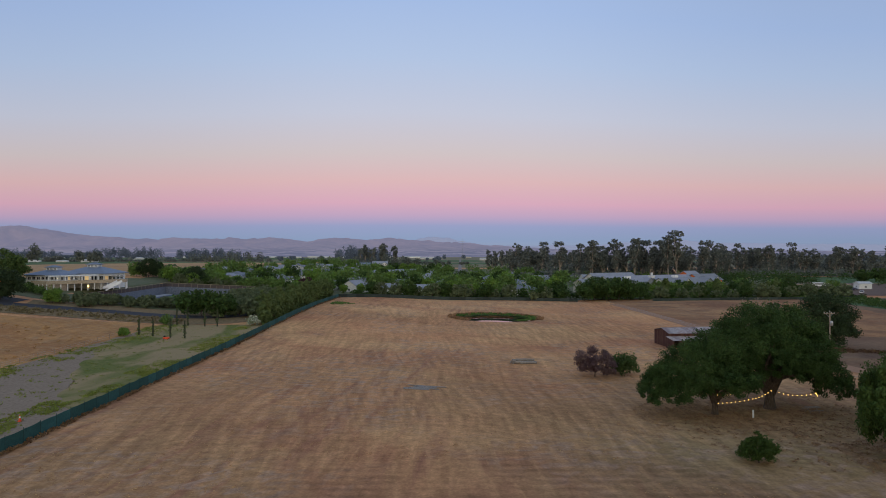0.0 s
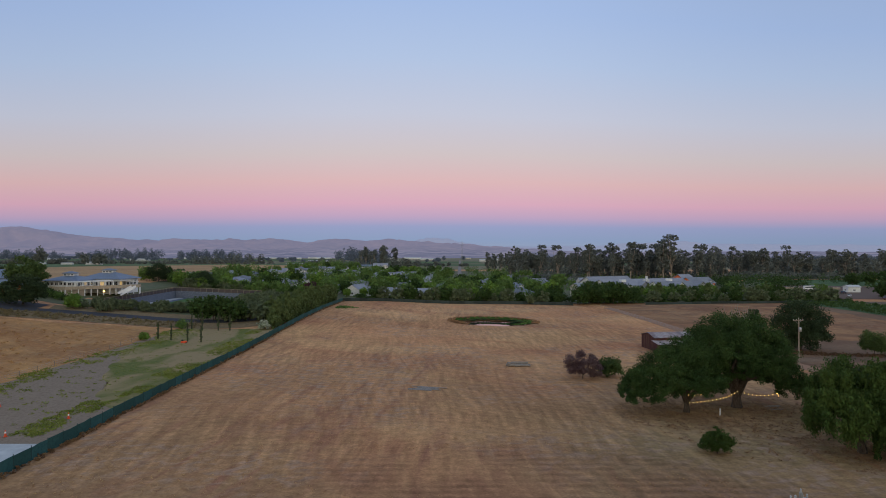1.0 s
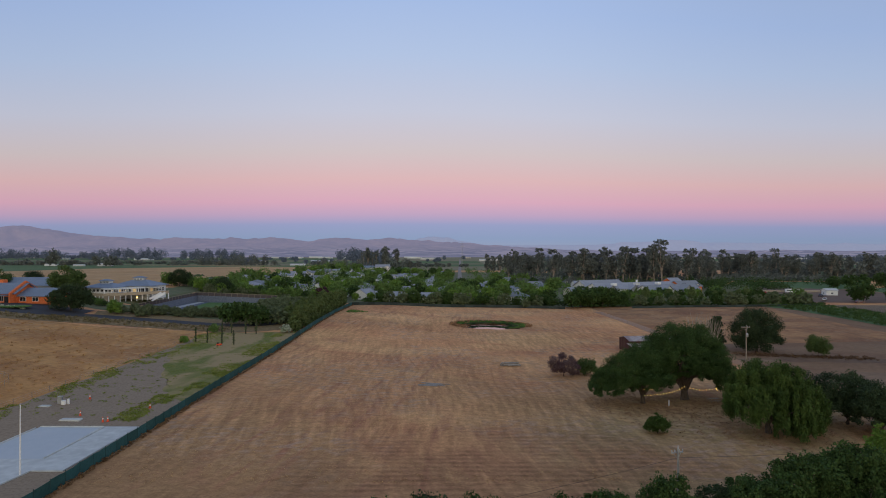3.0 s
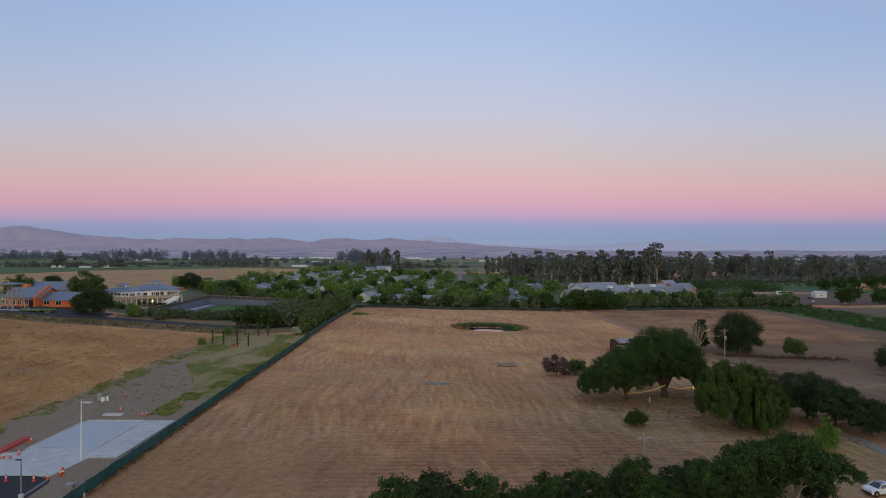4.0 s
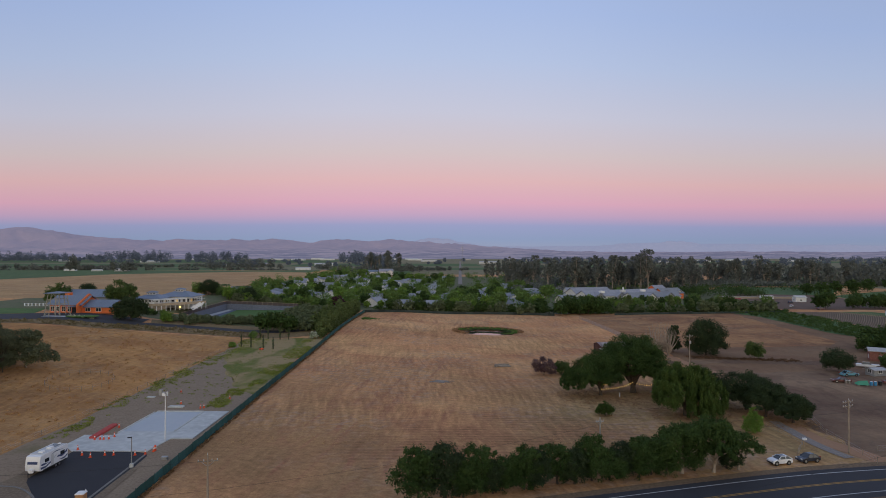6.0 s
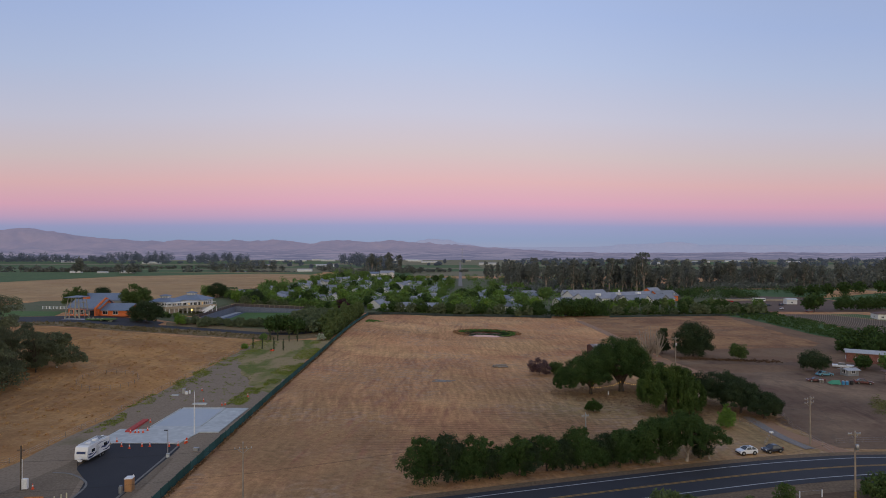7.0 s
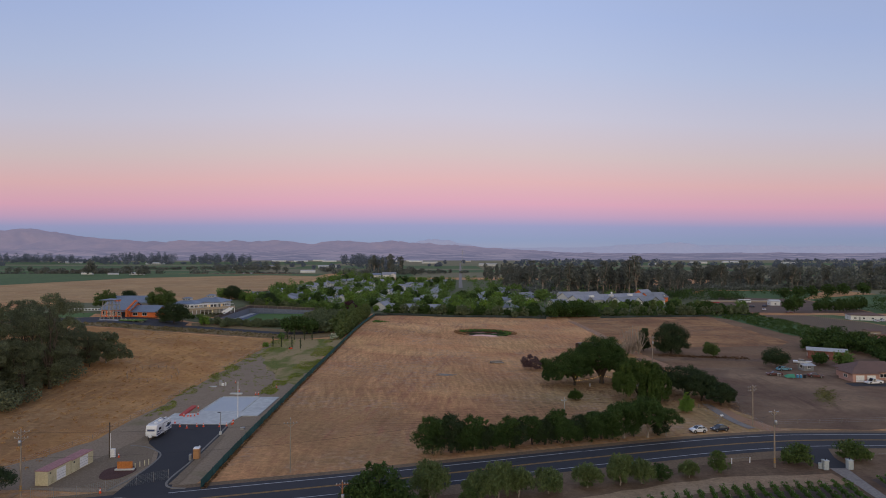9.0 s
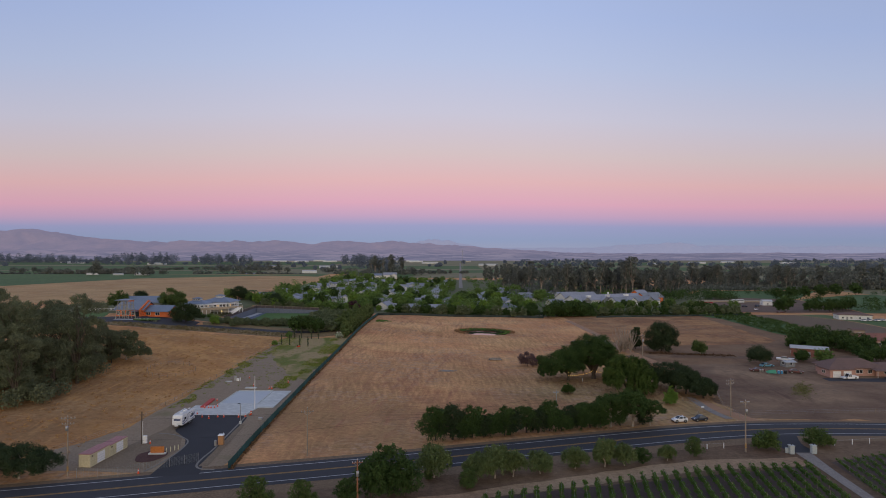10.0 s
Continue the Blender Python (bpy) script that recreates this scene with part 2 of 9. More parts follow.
def field_material(name, tan, brown, stubble, dark, rows=True, near=None, tilled=None, shade_disc=None, grain=1.0, blotch=0.0):
    """Mown dry grass: broad tones, grey stubble, faint mowing swaths in two directions, coarse straw."""
    m = bpy.data.materials.new(name)
    m.use_nodes = True
    nodes, links = m.node_tree.nodes, m.node_tree.links
    bsdf = nodes["Principled BSDF"]
    co = nodes.new("ShaderNodeTexCoord")

    def turned(src, scale, turn):
        """Turns the plan first and stretches it after, so that streaks follow the turn."""
        rot = nodes.new("ShaderNodeMapping")
        rot.inputs["Rotation"].default_value = (0, 0, radians(turn))
        links.new(src, rot.inputs[0])
        mp = nodes.new("ShaderNodeMapping")
        mp.inputs["Scale"].default_value = scale
        links.new(rot.outputs[0], mp.inputs[0])
        return mp.outputs[0]

    def mapped(scale=(1, 1, 1), turn=0.0):
        return turned(co.outputs["Object"], scale, turn)

    def tex(vec, scale, detail=5.0, dist=0.5):
        n = nodes.new("ShaderNodeTexNoise")
        n.inputs["Scale"].default_value, n.inputs["Detail"].default_value, n.inputs["Distortion"].default_value = scale, detail, dist
        links.new(vec, n.inputs["Vector"])
        return n.outputs["Fac"]

    def span(src, lo, hi, a=0.0, b=1.0):
        r = nodes.new("ShaderNodeMapRange")
        for key, val in (("From Min", lo), ("From Max", hi), ("To Min", a), ("To Max", b)):
            r.inputs[key].default_value = val
        links.new(src, r.inputs["Value"])
        return r.outputs[0]

    def mixed(fac, a, b):
        x = nodes.new("ShaderNodeMix")
        x.data_type = "RGBA"
        links.new(fac, x.inputs["Factor"])
        for sock, val in (("A", a), ("B", b)):
            if isinstance(val, tuple):
                x.inputs[sock].default_value = (*val, 1)
            else:
                links.new(val, x.inputs[sock])
        return x.outputs["Result"]

    def times(a, b):
        x = nodes.new("ShaderNodeMath")
        x.operation = "MULTIPLY"
        links.new(a, x.inputs[0])
        links.new(b, x.inputs[1])
        return x.outputs[0]

    def swath(vec, scale, dist):
        w = nodes.new("ShaderNodeTexWave")
        w.bands_direction = "X"
        w.inputs["Scale"].default_value, w.inputs["Distortion"].default_value = scale, dist
        w.inputs["Detail"].default_value, w.inputs["Detail Scale"].default_value = 1.0, 0.14
        links.new(vec, w.inputs["Vector"])
        return w.outputs["Fac"]

    plain = mapped()

    def bent(scale, turn, sway):
        """Coordinates whose rows swing slowly, as a mower's turns do."""
        n = nodes.new("ShaderNodeTexNoise")
        n.inputs["Scale"].default_value, n.inputs["Detail"].default_value = 0.014, 1.0
        links.new(plain, n.inputs["Vector"])
        off = nodes.new("ShaderNodeVectorMath")
        off.operation = "MULTIPLY_ADD"
        links.new(n.outputs["Color"], off.inputs[0])
        off.inputs[1].default_value = (sway, sway, 0)
        links.new(plain, off.inputs[2])
        return turned(off.outputs[0], scale, turn)

    col = mixed(span(tex(mapped((0.8, 1.1, 1), 10), 0.03), 0.36, 0.64), tan, brown)
    if blotch:
        col = mixed(span(tex(mapped((0.7, 1.4, 1), -20), 0.045, 4.0, 1.2), 0.46, 0.62, 0.0, blotch), col, dark)
        col = mixed(span(tex(mapped((0.35, 1.4, 1), 14), 0.12, 6.0, 1.0), 0.48, 0.66, 0.0, 0.7 * blotch), col, rust_of(brown, dark))
    col = mixed(span(tex(mapped((0.6, 1.3, 1), 35), 0.05, 6.0, 0.8), 0.5, 0.68, 0.0, 0.75), col, rust_of(brown, dark))
    # a darker tone takes over towards low Y, broken up by noise
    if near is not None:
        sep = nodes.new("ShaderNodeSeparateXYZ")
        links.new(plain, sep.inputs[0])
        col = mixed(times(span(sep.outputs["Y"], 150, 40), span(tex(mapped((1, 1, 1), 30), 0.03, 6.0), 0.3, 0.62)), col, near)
    # tree shade, with some litter, put into the colour as a soft dark disc
    if shade_disc is not None:
        cx, cy, rx, ry, tone = shade_disc
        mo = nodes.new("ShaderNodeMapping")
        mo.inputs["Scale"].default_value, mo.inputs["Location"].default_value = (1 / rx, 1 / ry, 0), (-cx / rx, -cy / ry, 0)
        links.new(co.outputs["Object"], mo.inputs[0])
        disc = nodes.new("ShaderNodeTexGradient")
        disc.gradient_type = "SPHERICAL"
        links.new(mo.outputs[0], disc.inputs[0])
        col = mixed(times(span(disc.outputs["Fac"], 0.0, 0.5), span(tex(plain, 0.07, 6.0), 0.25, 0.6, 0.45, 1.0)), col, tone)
    streak = times(span(tex(mapped((0.4, 1.0, 1), 82), 0.34, 8.0, 0.8), 0.5, 0.74), span(tex(plain, 0.024), 0.40, 0.60, 0.0, 0.6))
    col = mixed(streak, col, dark)
    streak2 = times(span(tex(mapped((1.0, 0.12, 1), 8), 0.42, 8.0, 0.6), 0.5, 0.72), span(tex(mapped((1, 1, 1), 50), 0.024), 0.46, 0.6, 0.0, 0.85))
    col = mixed(streak2, col, dark)
    grey = times(span(tex(mapped((0.7, 1, 1), -15), 0.55, 10.0, 1.0), 0.46, 0.7), span(tex(mapped((1, 1, 1), 120), 0.035, 3.0), 0.42, 0.6, 0.0, 0.95))
    col = mixed(grey, col, stubble)
    val = times(span(tex(mapped((0.8, 1.1, 1), 5), 0.9, 9.0), 0.28, 0.72, 1 - 0.2 * grain, 1 + 0.2 * grain), span(tex(plain, 3.0, 6.0), 0.25, 0.75, 1 - 0.2 * grain, 1 + 0.2 * grain))
    if rows:
        for turn, size, where, low in ((-6, 0.65, 0.018, 0.95), (90, 0.95, 0.017, 0.86), (80, 0.85, 0.020, 0.87), (98, 0.90, 0.021, 0.88), (30, 0.75, 0.022, 0.92)):
            streaks = span(tex(bent((0.05, 1.0, 1), turn, 12.0), size, 3.0, 0.3), 0.40, 0.64)
            val = times(val, span(times(streaks, span(tex(mapped((1, 1, 1), 3 * turn), where), 0.42, 0.58)), 0.0, 1.0, 1.06, low))
    if rows or shade_disc is not None:
        pale = times(span(tex(bent((0.12, 1.0, 1), 84, 14.0), 0.7, 6.0, 0.6), 0.50, 0.70), span(tex(mapped((1, 1, 1), 75), 0.03, 4.0), 0.42, 0.58, 0.0, 0.38))
        col = mixed(pale, col, tuple(1.14 * c for c in tan))
    if tilled is not None:
        cx, cy, rx, ry = tilled
        mp = nodes.new("ShaderNodeMapping")
        mp.inputs["Scale"].default_value, mp.inputs["Location"].default_value = (1 / rx, 1 / ry, 0), (-cx / rx, -cy / ry, 0)
        links.new(co.outputs["Object"], mp.inputs[0])
        ball = nodes.new("ShaderNodeTexGradient")
        ball.gradient_type = "SPHERICAL"
        links.new(mp.outputs[0], ball.inputs[0])
        worked = times(span(ball.outputs["Fac"], 0.0, 0.4), span(tex(plain, 0.09, 6.0), 0.34, 0.6, 0.1, 1.0))
        val = times(val, span(times(swath(mapped((1, 1, 1), 90.5), 0.2, 4.0), worked), 0.0, 1.0, 1.0, 0.74))
        col = mixed(span(worked, 0.0, 1.0, 0.0, 0.45), col, dark)
    hs = nodes.new("ShaderNodeHueSaturation")
    links.new(col, hs.inputs["Color"])
    links.new(val, hs.inputs["Value"])
    links.new(hs.outputs[0], bsdf.inputs["Base Color"])
    bsdf.inputs["Roughness"].default_value, bsdf.inputs["Specular IOR Level"].default_value = 0.95, 0.1
    bp = nodes.new("ShaderNodeBump")
    bp.inputs["Strength"].default_value, bp.inputs["Distance"].default_value = 0.4, 0.08
    links.new(tex(plain, 2.2, 6.0), bp.inputs["Height"])
    links.new(bp.outputs[0], bsdf.inputs["Normal"])
    return m


def glow(name, col, strength):
    m = bpy.data.materials.new(name)
    m.use_nodes = True
    b = m.node_tree.nodes["Principled BSDF"]
    b.inputs["Base Color"].default_value = (*col, 1)
    b.inputs["Emission Color"].default_value = (*col, 1)
    b.inputs["Emission Strength"].default_value = strength
    return m


def foliage(name, dark, light, amount=0.22):
    dark, light = tuple(1.5 * c for c in dark), tuple(1.5 * c for c in light)
    return surface(name, [dark, light], scale=0.35, fine=3.0, rough=0.7, vary="island", amount=amount, spec=0.12, through_light=0.2)


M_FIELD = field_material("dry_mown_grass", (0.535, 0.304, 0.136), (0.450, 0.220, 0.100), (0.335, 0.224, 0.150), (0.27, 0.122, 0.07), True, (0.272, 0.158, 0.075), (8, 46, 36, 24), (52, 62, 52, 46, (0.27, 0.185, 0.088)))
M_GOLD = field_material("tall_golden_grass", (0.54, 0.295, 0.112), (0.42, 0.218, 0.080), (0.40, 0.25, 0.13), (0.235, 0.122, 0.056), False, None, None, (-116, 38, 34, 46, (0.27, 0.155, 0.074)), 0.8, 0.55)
M_PALE = field_material("short_pale_grass", (0.49, 0.315, 0.15), (0.405, 0.252, 0.118), (0.37, 0.255, 0.15), (0.30, 0.175, 0.09), False)
M_YARD = field_material("worn_brown_ground", (0.290, 0.194, 0.122), (0.158, 0.102, 0.069), (0.175, 0.125, 0.088), (0.102, 0.062, 0.046), False, grain=0.6, blotch=0.45)
M_SCORCH = field_material("thin_brown_grass", (0.265, 0.165, 0.096), (0.21, 0.127, 0.075), (0.215, 0.146, 0.095), (0.13, 0.074, 0.048), False, grain=0.7)
M_UPLAND = field_material("thin_golden_grass", (0.43, 0.238, 0.108), (0.35, 0.186, 0.086), (0.30, 0.195, 0.12), (0.17, 0.085, 0.05), False, grain=0.8, blotch=0.7)
M_DIRT = surface("bare_dirt", [(0.135, 0.085, 0.06), (0.18, 0.118, 0.084), (0.105, 0.068, 0.05)], scale=0.06, fine=2.2, rough=0.95, bump=0.5, contrast=0.6)
M_GRAVEL = surface("gravel_and_weeds", [(0.265, 0.196, 0.132), (0.315, 0.238, 0.164), (0.195, 0.143, 0.094)], scale=0.25, fine=2.2, rough=0.95, bump=0.8, contrast=0.9, soil=(0.15, 0.135, 0.055),
                   soil_scale=0.05, soil_cover=0.38)
M_WEEDS = surface("green_weeds", [(0.11, 0.145, 0.018), (0.20, 0.175, 0.045), (0.075, 0.105, 0.012)], scale=0.2, fine=1.6, rough=0.95, bump=0.8, contrast=0.9, soil=(0.31, 0.228, 0.108), soil_scale=0.07, soil_cover=0.6, stretch=(1.3, 0.7, 1))
M_VERGE = surface("dry_verge", [(0.185, 0.126, 0.075), (0.125, 0.084, 0.052), (0.225, 0.154, 0.092)], scale=0.12, fine=2.5, rough=0.95, bump=0.6)
M_ASPHALT = surface("asphalt", [(0.038, 0.039, 0.045), (0.05, 0.05, 0.056), (0.034, 0.034, 0.04)], scale=0.15, fine=9.0, rough=0.85, bump=0.2)
M_ASPHALT_NEW = surface("fresh_asphalt", [(0.028, 0.029, 0.034), (0.036, 0.036, 0.04), (0.025, 0.025, 0.03)], scale=0.2, fine=9.0, rough=0.8, bump=0.2)
M_CONCRETE = surface("pale_concrete", [(0.50, 0.51, 0.495), (0.45, 0.46, 0.445), (0.54, 0.55, 0.53)], scale=0.12, fine=0.7, rough=0.85)
M_WHITE_LINE = surface("road_white_paint", [(0.55, 0.55, 0.54), (0.42, 0.42, 0.42)], scale=0.5, fine=9, rough=0.7)
M_YELLOW_LINE = surface("road_yellow_paint", [(0.42, 0.24, 0.05), (0.34, 0.2, 0.06)], scale=0.5, fine=9, rough=0.7)
M_SOIL = surface("vineyard_soil", [(0.085, 0.06, 0.05), (0.11, 0.078, 0.064), (0.065, 0.047, 0.04)], scale=0.2, fine=3.0, rough=0.95, bump=0.6)
M_CROP = surface("green_crop", [(0.075, 0.135, 0.042), (0.052, 0.10, 0.032), (0.10, 0.15, 0.052)], scale=0.012, fine=0.25, rough=0.95, bump=0.3)
M_BARK = surface("brown_bark", [(0.085, 0.065, 0.05), (0.05, 0.04, 0.032), (0.12, 0.095, 0.075)], scale=0.8, fine=6.0, rough=0.95, bump=0.8, stretch=(1, 1, 0.3))
M_BARK_PALE = surface("pale_bark", [(0.34, 0.28, 0.23), (0.2, 0.16, 0.13), (0.42, 0.36, 0.3)], scale=0.7, fine=4.0, rough=0.9, bump=0.4, stretch=(1, 1, 0.3))
M_OAK = foliage("oak_leaves", (0.022, 0.042, 0.012), (0.048, 0.078, 0.022))
M_DARK = foliage("dark_leaves", (0.019, 0.031, 0.015), (0.037, 0.054, 0.023))
M_PEPPER = foliage("pepper_leaves", (0.026, 0.046, 0.011), (0.058, 0.088, 0.021))
M_WILLOW = foliage("willow_leaves", (0.038, 0.06, 0.018), (0.076, 0.108, 0.032))
M_BRIGHT = foliage("bright_leaves", (0.07, 0.12, 0.022), (0.12, 0.19, 0.036))
M_STREET = foliage("street_tree_leaves", (0.058, 0.098, 0.026), (0.112, 0.170, 0.045))
M_HEDGE = foliage("hedge_leaves", (0.06, 0.085, 0.03), (0.10, 0.13, 0.048))
M_OLIVE = foliage("olive_leaves", (0.066, 0.084, 0.042), (0.118, 0.138, 0.072))
M_EUC = foliage("eucalyptus_leaves", (0.062, 0.072, 0.043), (0.122, 0.136, 0.076))
M_LITTER = foliage("leaf_litter", (0.17, 0.105, 0.058), (0.24, 0.15, 0.08), 0.2)
# haze of distance put into these leaves: bluish base, faint blue emission
M_FARLEAF = foliage("hazed_far_leaves", (0.05, 0.062, 0.075), (0.075, 0.088, 0.105), 0.25)
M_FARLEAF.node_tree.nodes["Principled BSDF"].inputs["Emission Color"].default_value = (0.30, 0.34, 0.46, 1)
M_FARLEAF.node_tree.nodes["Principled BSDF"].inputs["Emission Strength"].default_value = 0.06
M_PURPLE = foliage("purple_leaves", (0.075, 0.045, 0.05), (0.13, 0.09, 0.085))
M_REED = foliage("reeds", (0.055, 0.10, 0.024), (0.10, 0.165, 0.042))
M_VINE = foliage("vine_leaves", (0.04, 0.075, 0.016), (0.075, 0.125, 0.028))
# bluer and greyer than the near eucalyptus: distance haze put into the colour
M_GROVE = foliage("hazed_grove_leaves", (0.074, 0.082, 0.074), (0.118, 0.126, 0.108))
# ---- the land ----
xs = [-4800, -3600, -2600, -1800, -1200, -800, -550, -400, -320] + list(range(-260, 261, 10)) + [320, 400, 550, 800, 1200, 1800, 2600, 3600, 4800]
xs = sorted(set(xs + list(range(-4, 45, 2)) + list(range(-150, -58, 4))))
ys = [-4800, -3000, -1800, -1000, -600, -350, -200] + list(range(-120, 180, 10)) + list(range(180, 230, 2)) + list(range(230, 262, 10)) + list(range(262, 280, 2)) + list(range(280, 881, 10)) + [950, 1100, 1300, 1600, 2000, 2600, 3400, 4300, 4940]
gs = Build()
gs.v = [(x, y, ground_z(x, y)) for y in ys for x in xs]
nx = len(xs)
gs.f = [(j * nx + i, j * nx + i + 1, (j + 1) * nx + i + 1, (j + 1) * nx + i) for j in range(len(ys) - 1) for i in range(nx - 1)]
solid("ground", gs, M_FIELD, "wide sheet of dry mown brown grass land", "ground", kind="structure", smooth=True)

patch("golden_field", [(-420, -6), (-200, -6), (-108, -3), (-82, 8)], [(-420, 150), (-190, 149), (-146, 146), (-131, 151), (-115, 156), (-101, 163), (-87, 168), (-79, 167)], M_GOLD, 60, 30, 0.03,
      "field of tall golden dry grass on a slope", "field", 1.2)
patch("gravel_strip", [(-49.5, -1), (-49.5, 60), (-52.5, 115), (-54, 172)], [(-96, 2), (-83, 28), (-82, 67), (-82, 166)], M_GRAVEL, 60, 12, 0.05, "strip of gravel and green weeds beside a fence", "ground", 1.0)
patch("weedy_ground", [(-52, 84), (-52.2, 110), (-52.5, 140), (-52, 176)], [(-60, 92), (-70, 112), (-80, 136), (-81, 172)], M_WEEDS, 40, 14, 0.09, "short dry and green grass on bare ground", "ground", 1.6)
patch("thin_grass_field", [(79, 96), (150, 100), (270, 120)], [(78.5, 282), (140, 286), (172, 290)], M_SCORCH, 40, 40, 0.02, "thin brown grass beyond a track", "field", 4.0)
patch("dirt_yard", [(74, 39.5), (90, 37.8), (150, 33), (260, 15)], [(81, 109), (105, 112), (150, 120), (260, 134)], M_YARD, 40, 20, 0.03, "bare brown dirt yard beside a road", "ground", 3.0)
patch("upland_grass", [(79, 156), (110, 157), (150, 162), (160, 171)], [(77, 281), (120, 283), (160, 284), (171, 285)], M_UPLAND, 40, 30, 0.035, "thin golden grass sloping up beside a vineyard", "field", 2.0)

M_GARDEN = surface("garden_ground", [(0.10, 0.13, 0.05), (0.17, 0.14, 0.09), (0.075, 0.10, 0.04)], scale=0.06, fine=0.6, rough=0.95, contrast=0.8)

# the main road, a gentle bend
ROAD = smooth_line([(-420, -88), (-220, -46), (-140, -26.5), (-74, -9.8), (-46.6, -2.7), (-22.6, 3.4), (-2.7, 9.0), (23, 16.3), (51.7, 23.9), (68.5, 27.2), (82, 28.5), (104.5, 28.2), (135, 25), (200, 14), (420, -30)], 10)
M_STRIP = field_material("dry_trodden_grass", (0.20, 0.134, 0.086), (0.128, 0.086, 0.056), (0.155, 0.115, 0.08), (0.09, 0.062, 0.044), False)
band("near_side_ground", ROAD, -60, -5.7, M_STRIP, 0.03, "worn brown ground between a road and a vineyard", "ground")
band("verge", ROAD, -9.5, 7.2, M_VERGE, 0.055, "dry grass verge along the road", "verge")
band("road", ROAD, -5.6, 5.4, M_ASPHALT, 0.085, "grey two-lane asphalt road with a gentle bend", "road")
for nm, d in (("road_edge_line", 3.9), ("road_edge_line", -3.9)):
    band(nm, ROAD, d - 0.09, d + 0.09, M_WHITE_LINE, 0.093, "worn white painted edge line", "road marking")
for d in (-0.17, 0.17):
    band("road_centre_line", ROAD, d - 0.08, d + 0.08, M_YELLOW_LINE, 0.093, "worn yellow painted centre line", "road marking")

# side road to the school
LANE = smooth_line([(-420, 170), (-260, 164), (-190, 161), (-158, 163), (-140, 164.5), (-130, 169), (-116, 175.5), (-100, 181.5), (-82.5, 185.8), (-72, 191), (-66, 199), (-63.5, 217)], 8)
band("school_lane", LANE, -3.2, 3.2, M_ASPHALT, 0.10, "narrow grey asphalt lane towards a school", "road")
M_BANK = surface("weedy_bank", [(0.23, 0.152, 0.072), (0.15, 0.115, 0.052), (0.27, 0.185, 0.092)], scale=0.12, fine=1.2, rough=0.95, bump=0.7, contrast=0.8)
SCHOOL_LANE = smooth_line([(-124, 172.2), (-116, 175.5), (-100, 181.5), (-82.5, 185.8), (-72, 191), (-66, 199), (-63.5, 217)], 8)
band("lane_verge", SCHOOL_LANE, 3.2, 12.0, M_BANK, 0.09, "dry weedy verge between a lane and olive trees", "verge")
band("lane_bank", LANE, -15.0, -3.2, M_BANK, 0.09, "dry grass bank beside a lane", "verge")

patch("school_grounds", [(-240, 197), (-180, 197), (-131, 186), (-90, 194), (-67, 200)], [(-240, 262), (-166, 270), (-130, 300), (-90, 296), (-60, 290)], M_GARDEN, 60, 36, 0.04, "green and dry garden ground round a school", "ground", 0.8)

# fire-station drive: fresh asphalt, pale concrete apron, gravel edges
patch("driveway", [(-62, -2.5), (-62.5, 8), (-63.0, 16), (-65, 21), (-70.5, 27), (-71.5, 44)], [(-52.6, -1), (-54.2, 5), (-54, 14), (-55.2, 26), (-56.4, 38), (-57.2, 39.5)], M_ASPHALT_NEW, 24, 4, 0.10,
      "fresh black asphalt driveway with coned-off end", "driveway")
ap = Build().slab([(-71.6, 40.4), (-57.6, 40.4), (-56.6, 47.6), (-52.3, 47.6), (-52.3, 67.2), (-68.9, 67.2), (-68.9, 49.8), (-75.0, 49.8), (-75.0, 43.6)], -0.3, 0.22)
solid("concrete_apron", ap, M_CONCRETE, "pale new concrete slab at the end of a drive", "concrete slab", kind="structure")

# right-hand vineyard blocks, farm yard and lane
VINE_A, VINE_B = [(166, 302), (178, 262), (176, 225), (174.6, 198), (178, 182)], [(195, 300), (207, 290), (208, 250), (205, 214), (194, 184)]
patch("vine_block", VINE_A, VINE_B, M_CROP, 20, 6, 0.06, "strip of low green vines", "field", 0.8)
patch("vine_block", [(241, 290), (254, 250), (252, 214), (240, 170)], [(262, 290), (280, 250), (290, 214), (290, 170)], M_CROP, 20, 6, 0.06, "strip of low green vines", "field", 0.8)
patch("young_vineyard", [(208.5, 290), (209.5, 250), (206.5, 214), (196, 178)], [(240, 289), (253, 250), (251, 214), (238, 172)], surface("pale_vineyard_soil", [(0.105, 0.076, 0.055), (0.135, 0.098, 0.07), (0.085, 0.062, 0.045)], scale=0.1, fine=1.0, rough=0.95), 20, 10, 0.06, "young vineyard on bare soil", "field")
patch("parking_lot", [(186, 309), (240, 304), (300, 302)], [(262, 452), (292, 436), (322, 420)], M_DIRT, 12, 8, 0.06, "dirt and gravel parking lot", "parking lot", 1.0)
patch("crop_field", [(300, 300), (380, 290), (520, 280)], [(324, 419), (400, 470), (520, 520)], M_CROP, 16, 8, 0.06, "flat green crop field behind a farm", "field", 2.0)
patch("grove_floor", [(60, 448), (160, 452), (240, 470), (285, 550), (560, 560)], [(60, 640), (160, 640), (240, 640), (285, 640), (560, 640)], M_GARDEN, 24, 10, 0.045, "dark weedy ground under a eucalyptus grove", "ground", 2.0)
patch("lot_surroundings", [(150, 305), (200, 312), (250, 318), (300, 324)], [(150, 452), (215, 470), (262, 500), (300, 560)], M_GARDEN, 20, 12, 0.035, "weedy ground round a parking lot", "ground", 1.0)
patch("far_strip", [(262, 455), (300, 430), (325, 424)], [(285, 540), (340, 540), (420, 540)], M_CROP, 12, 4, 0.07, "strip of green crop before the grove", "field", 1.0)

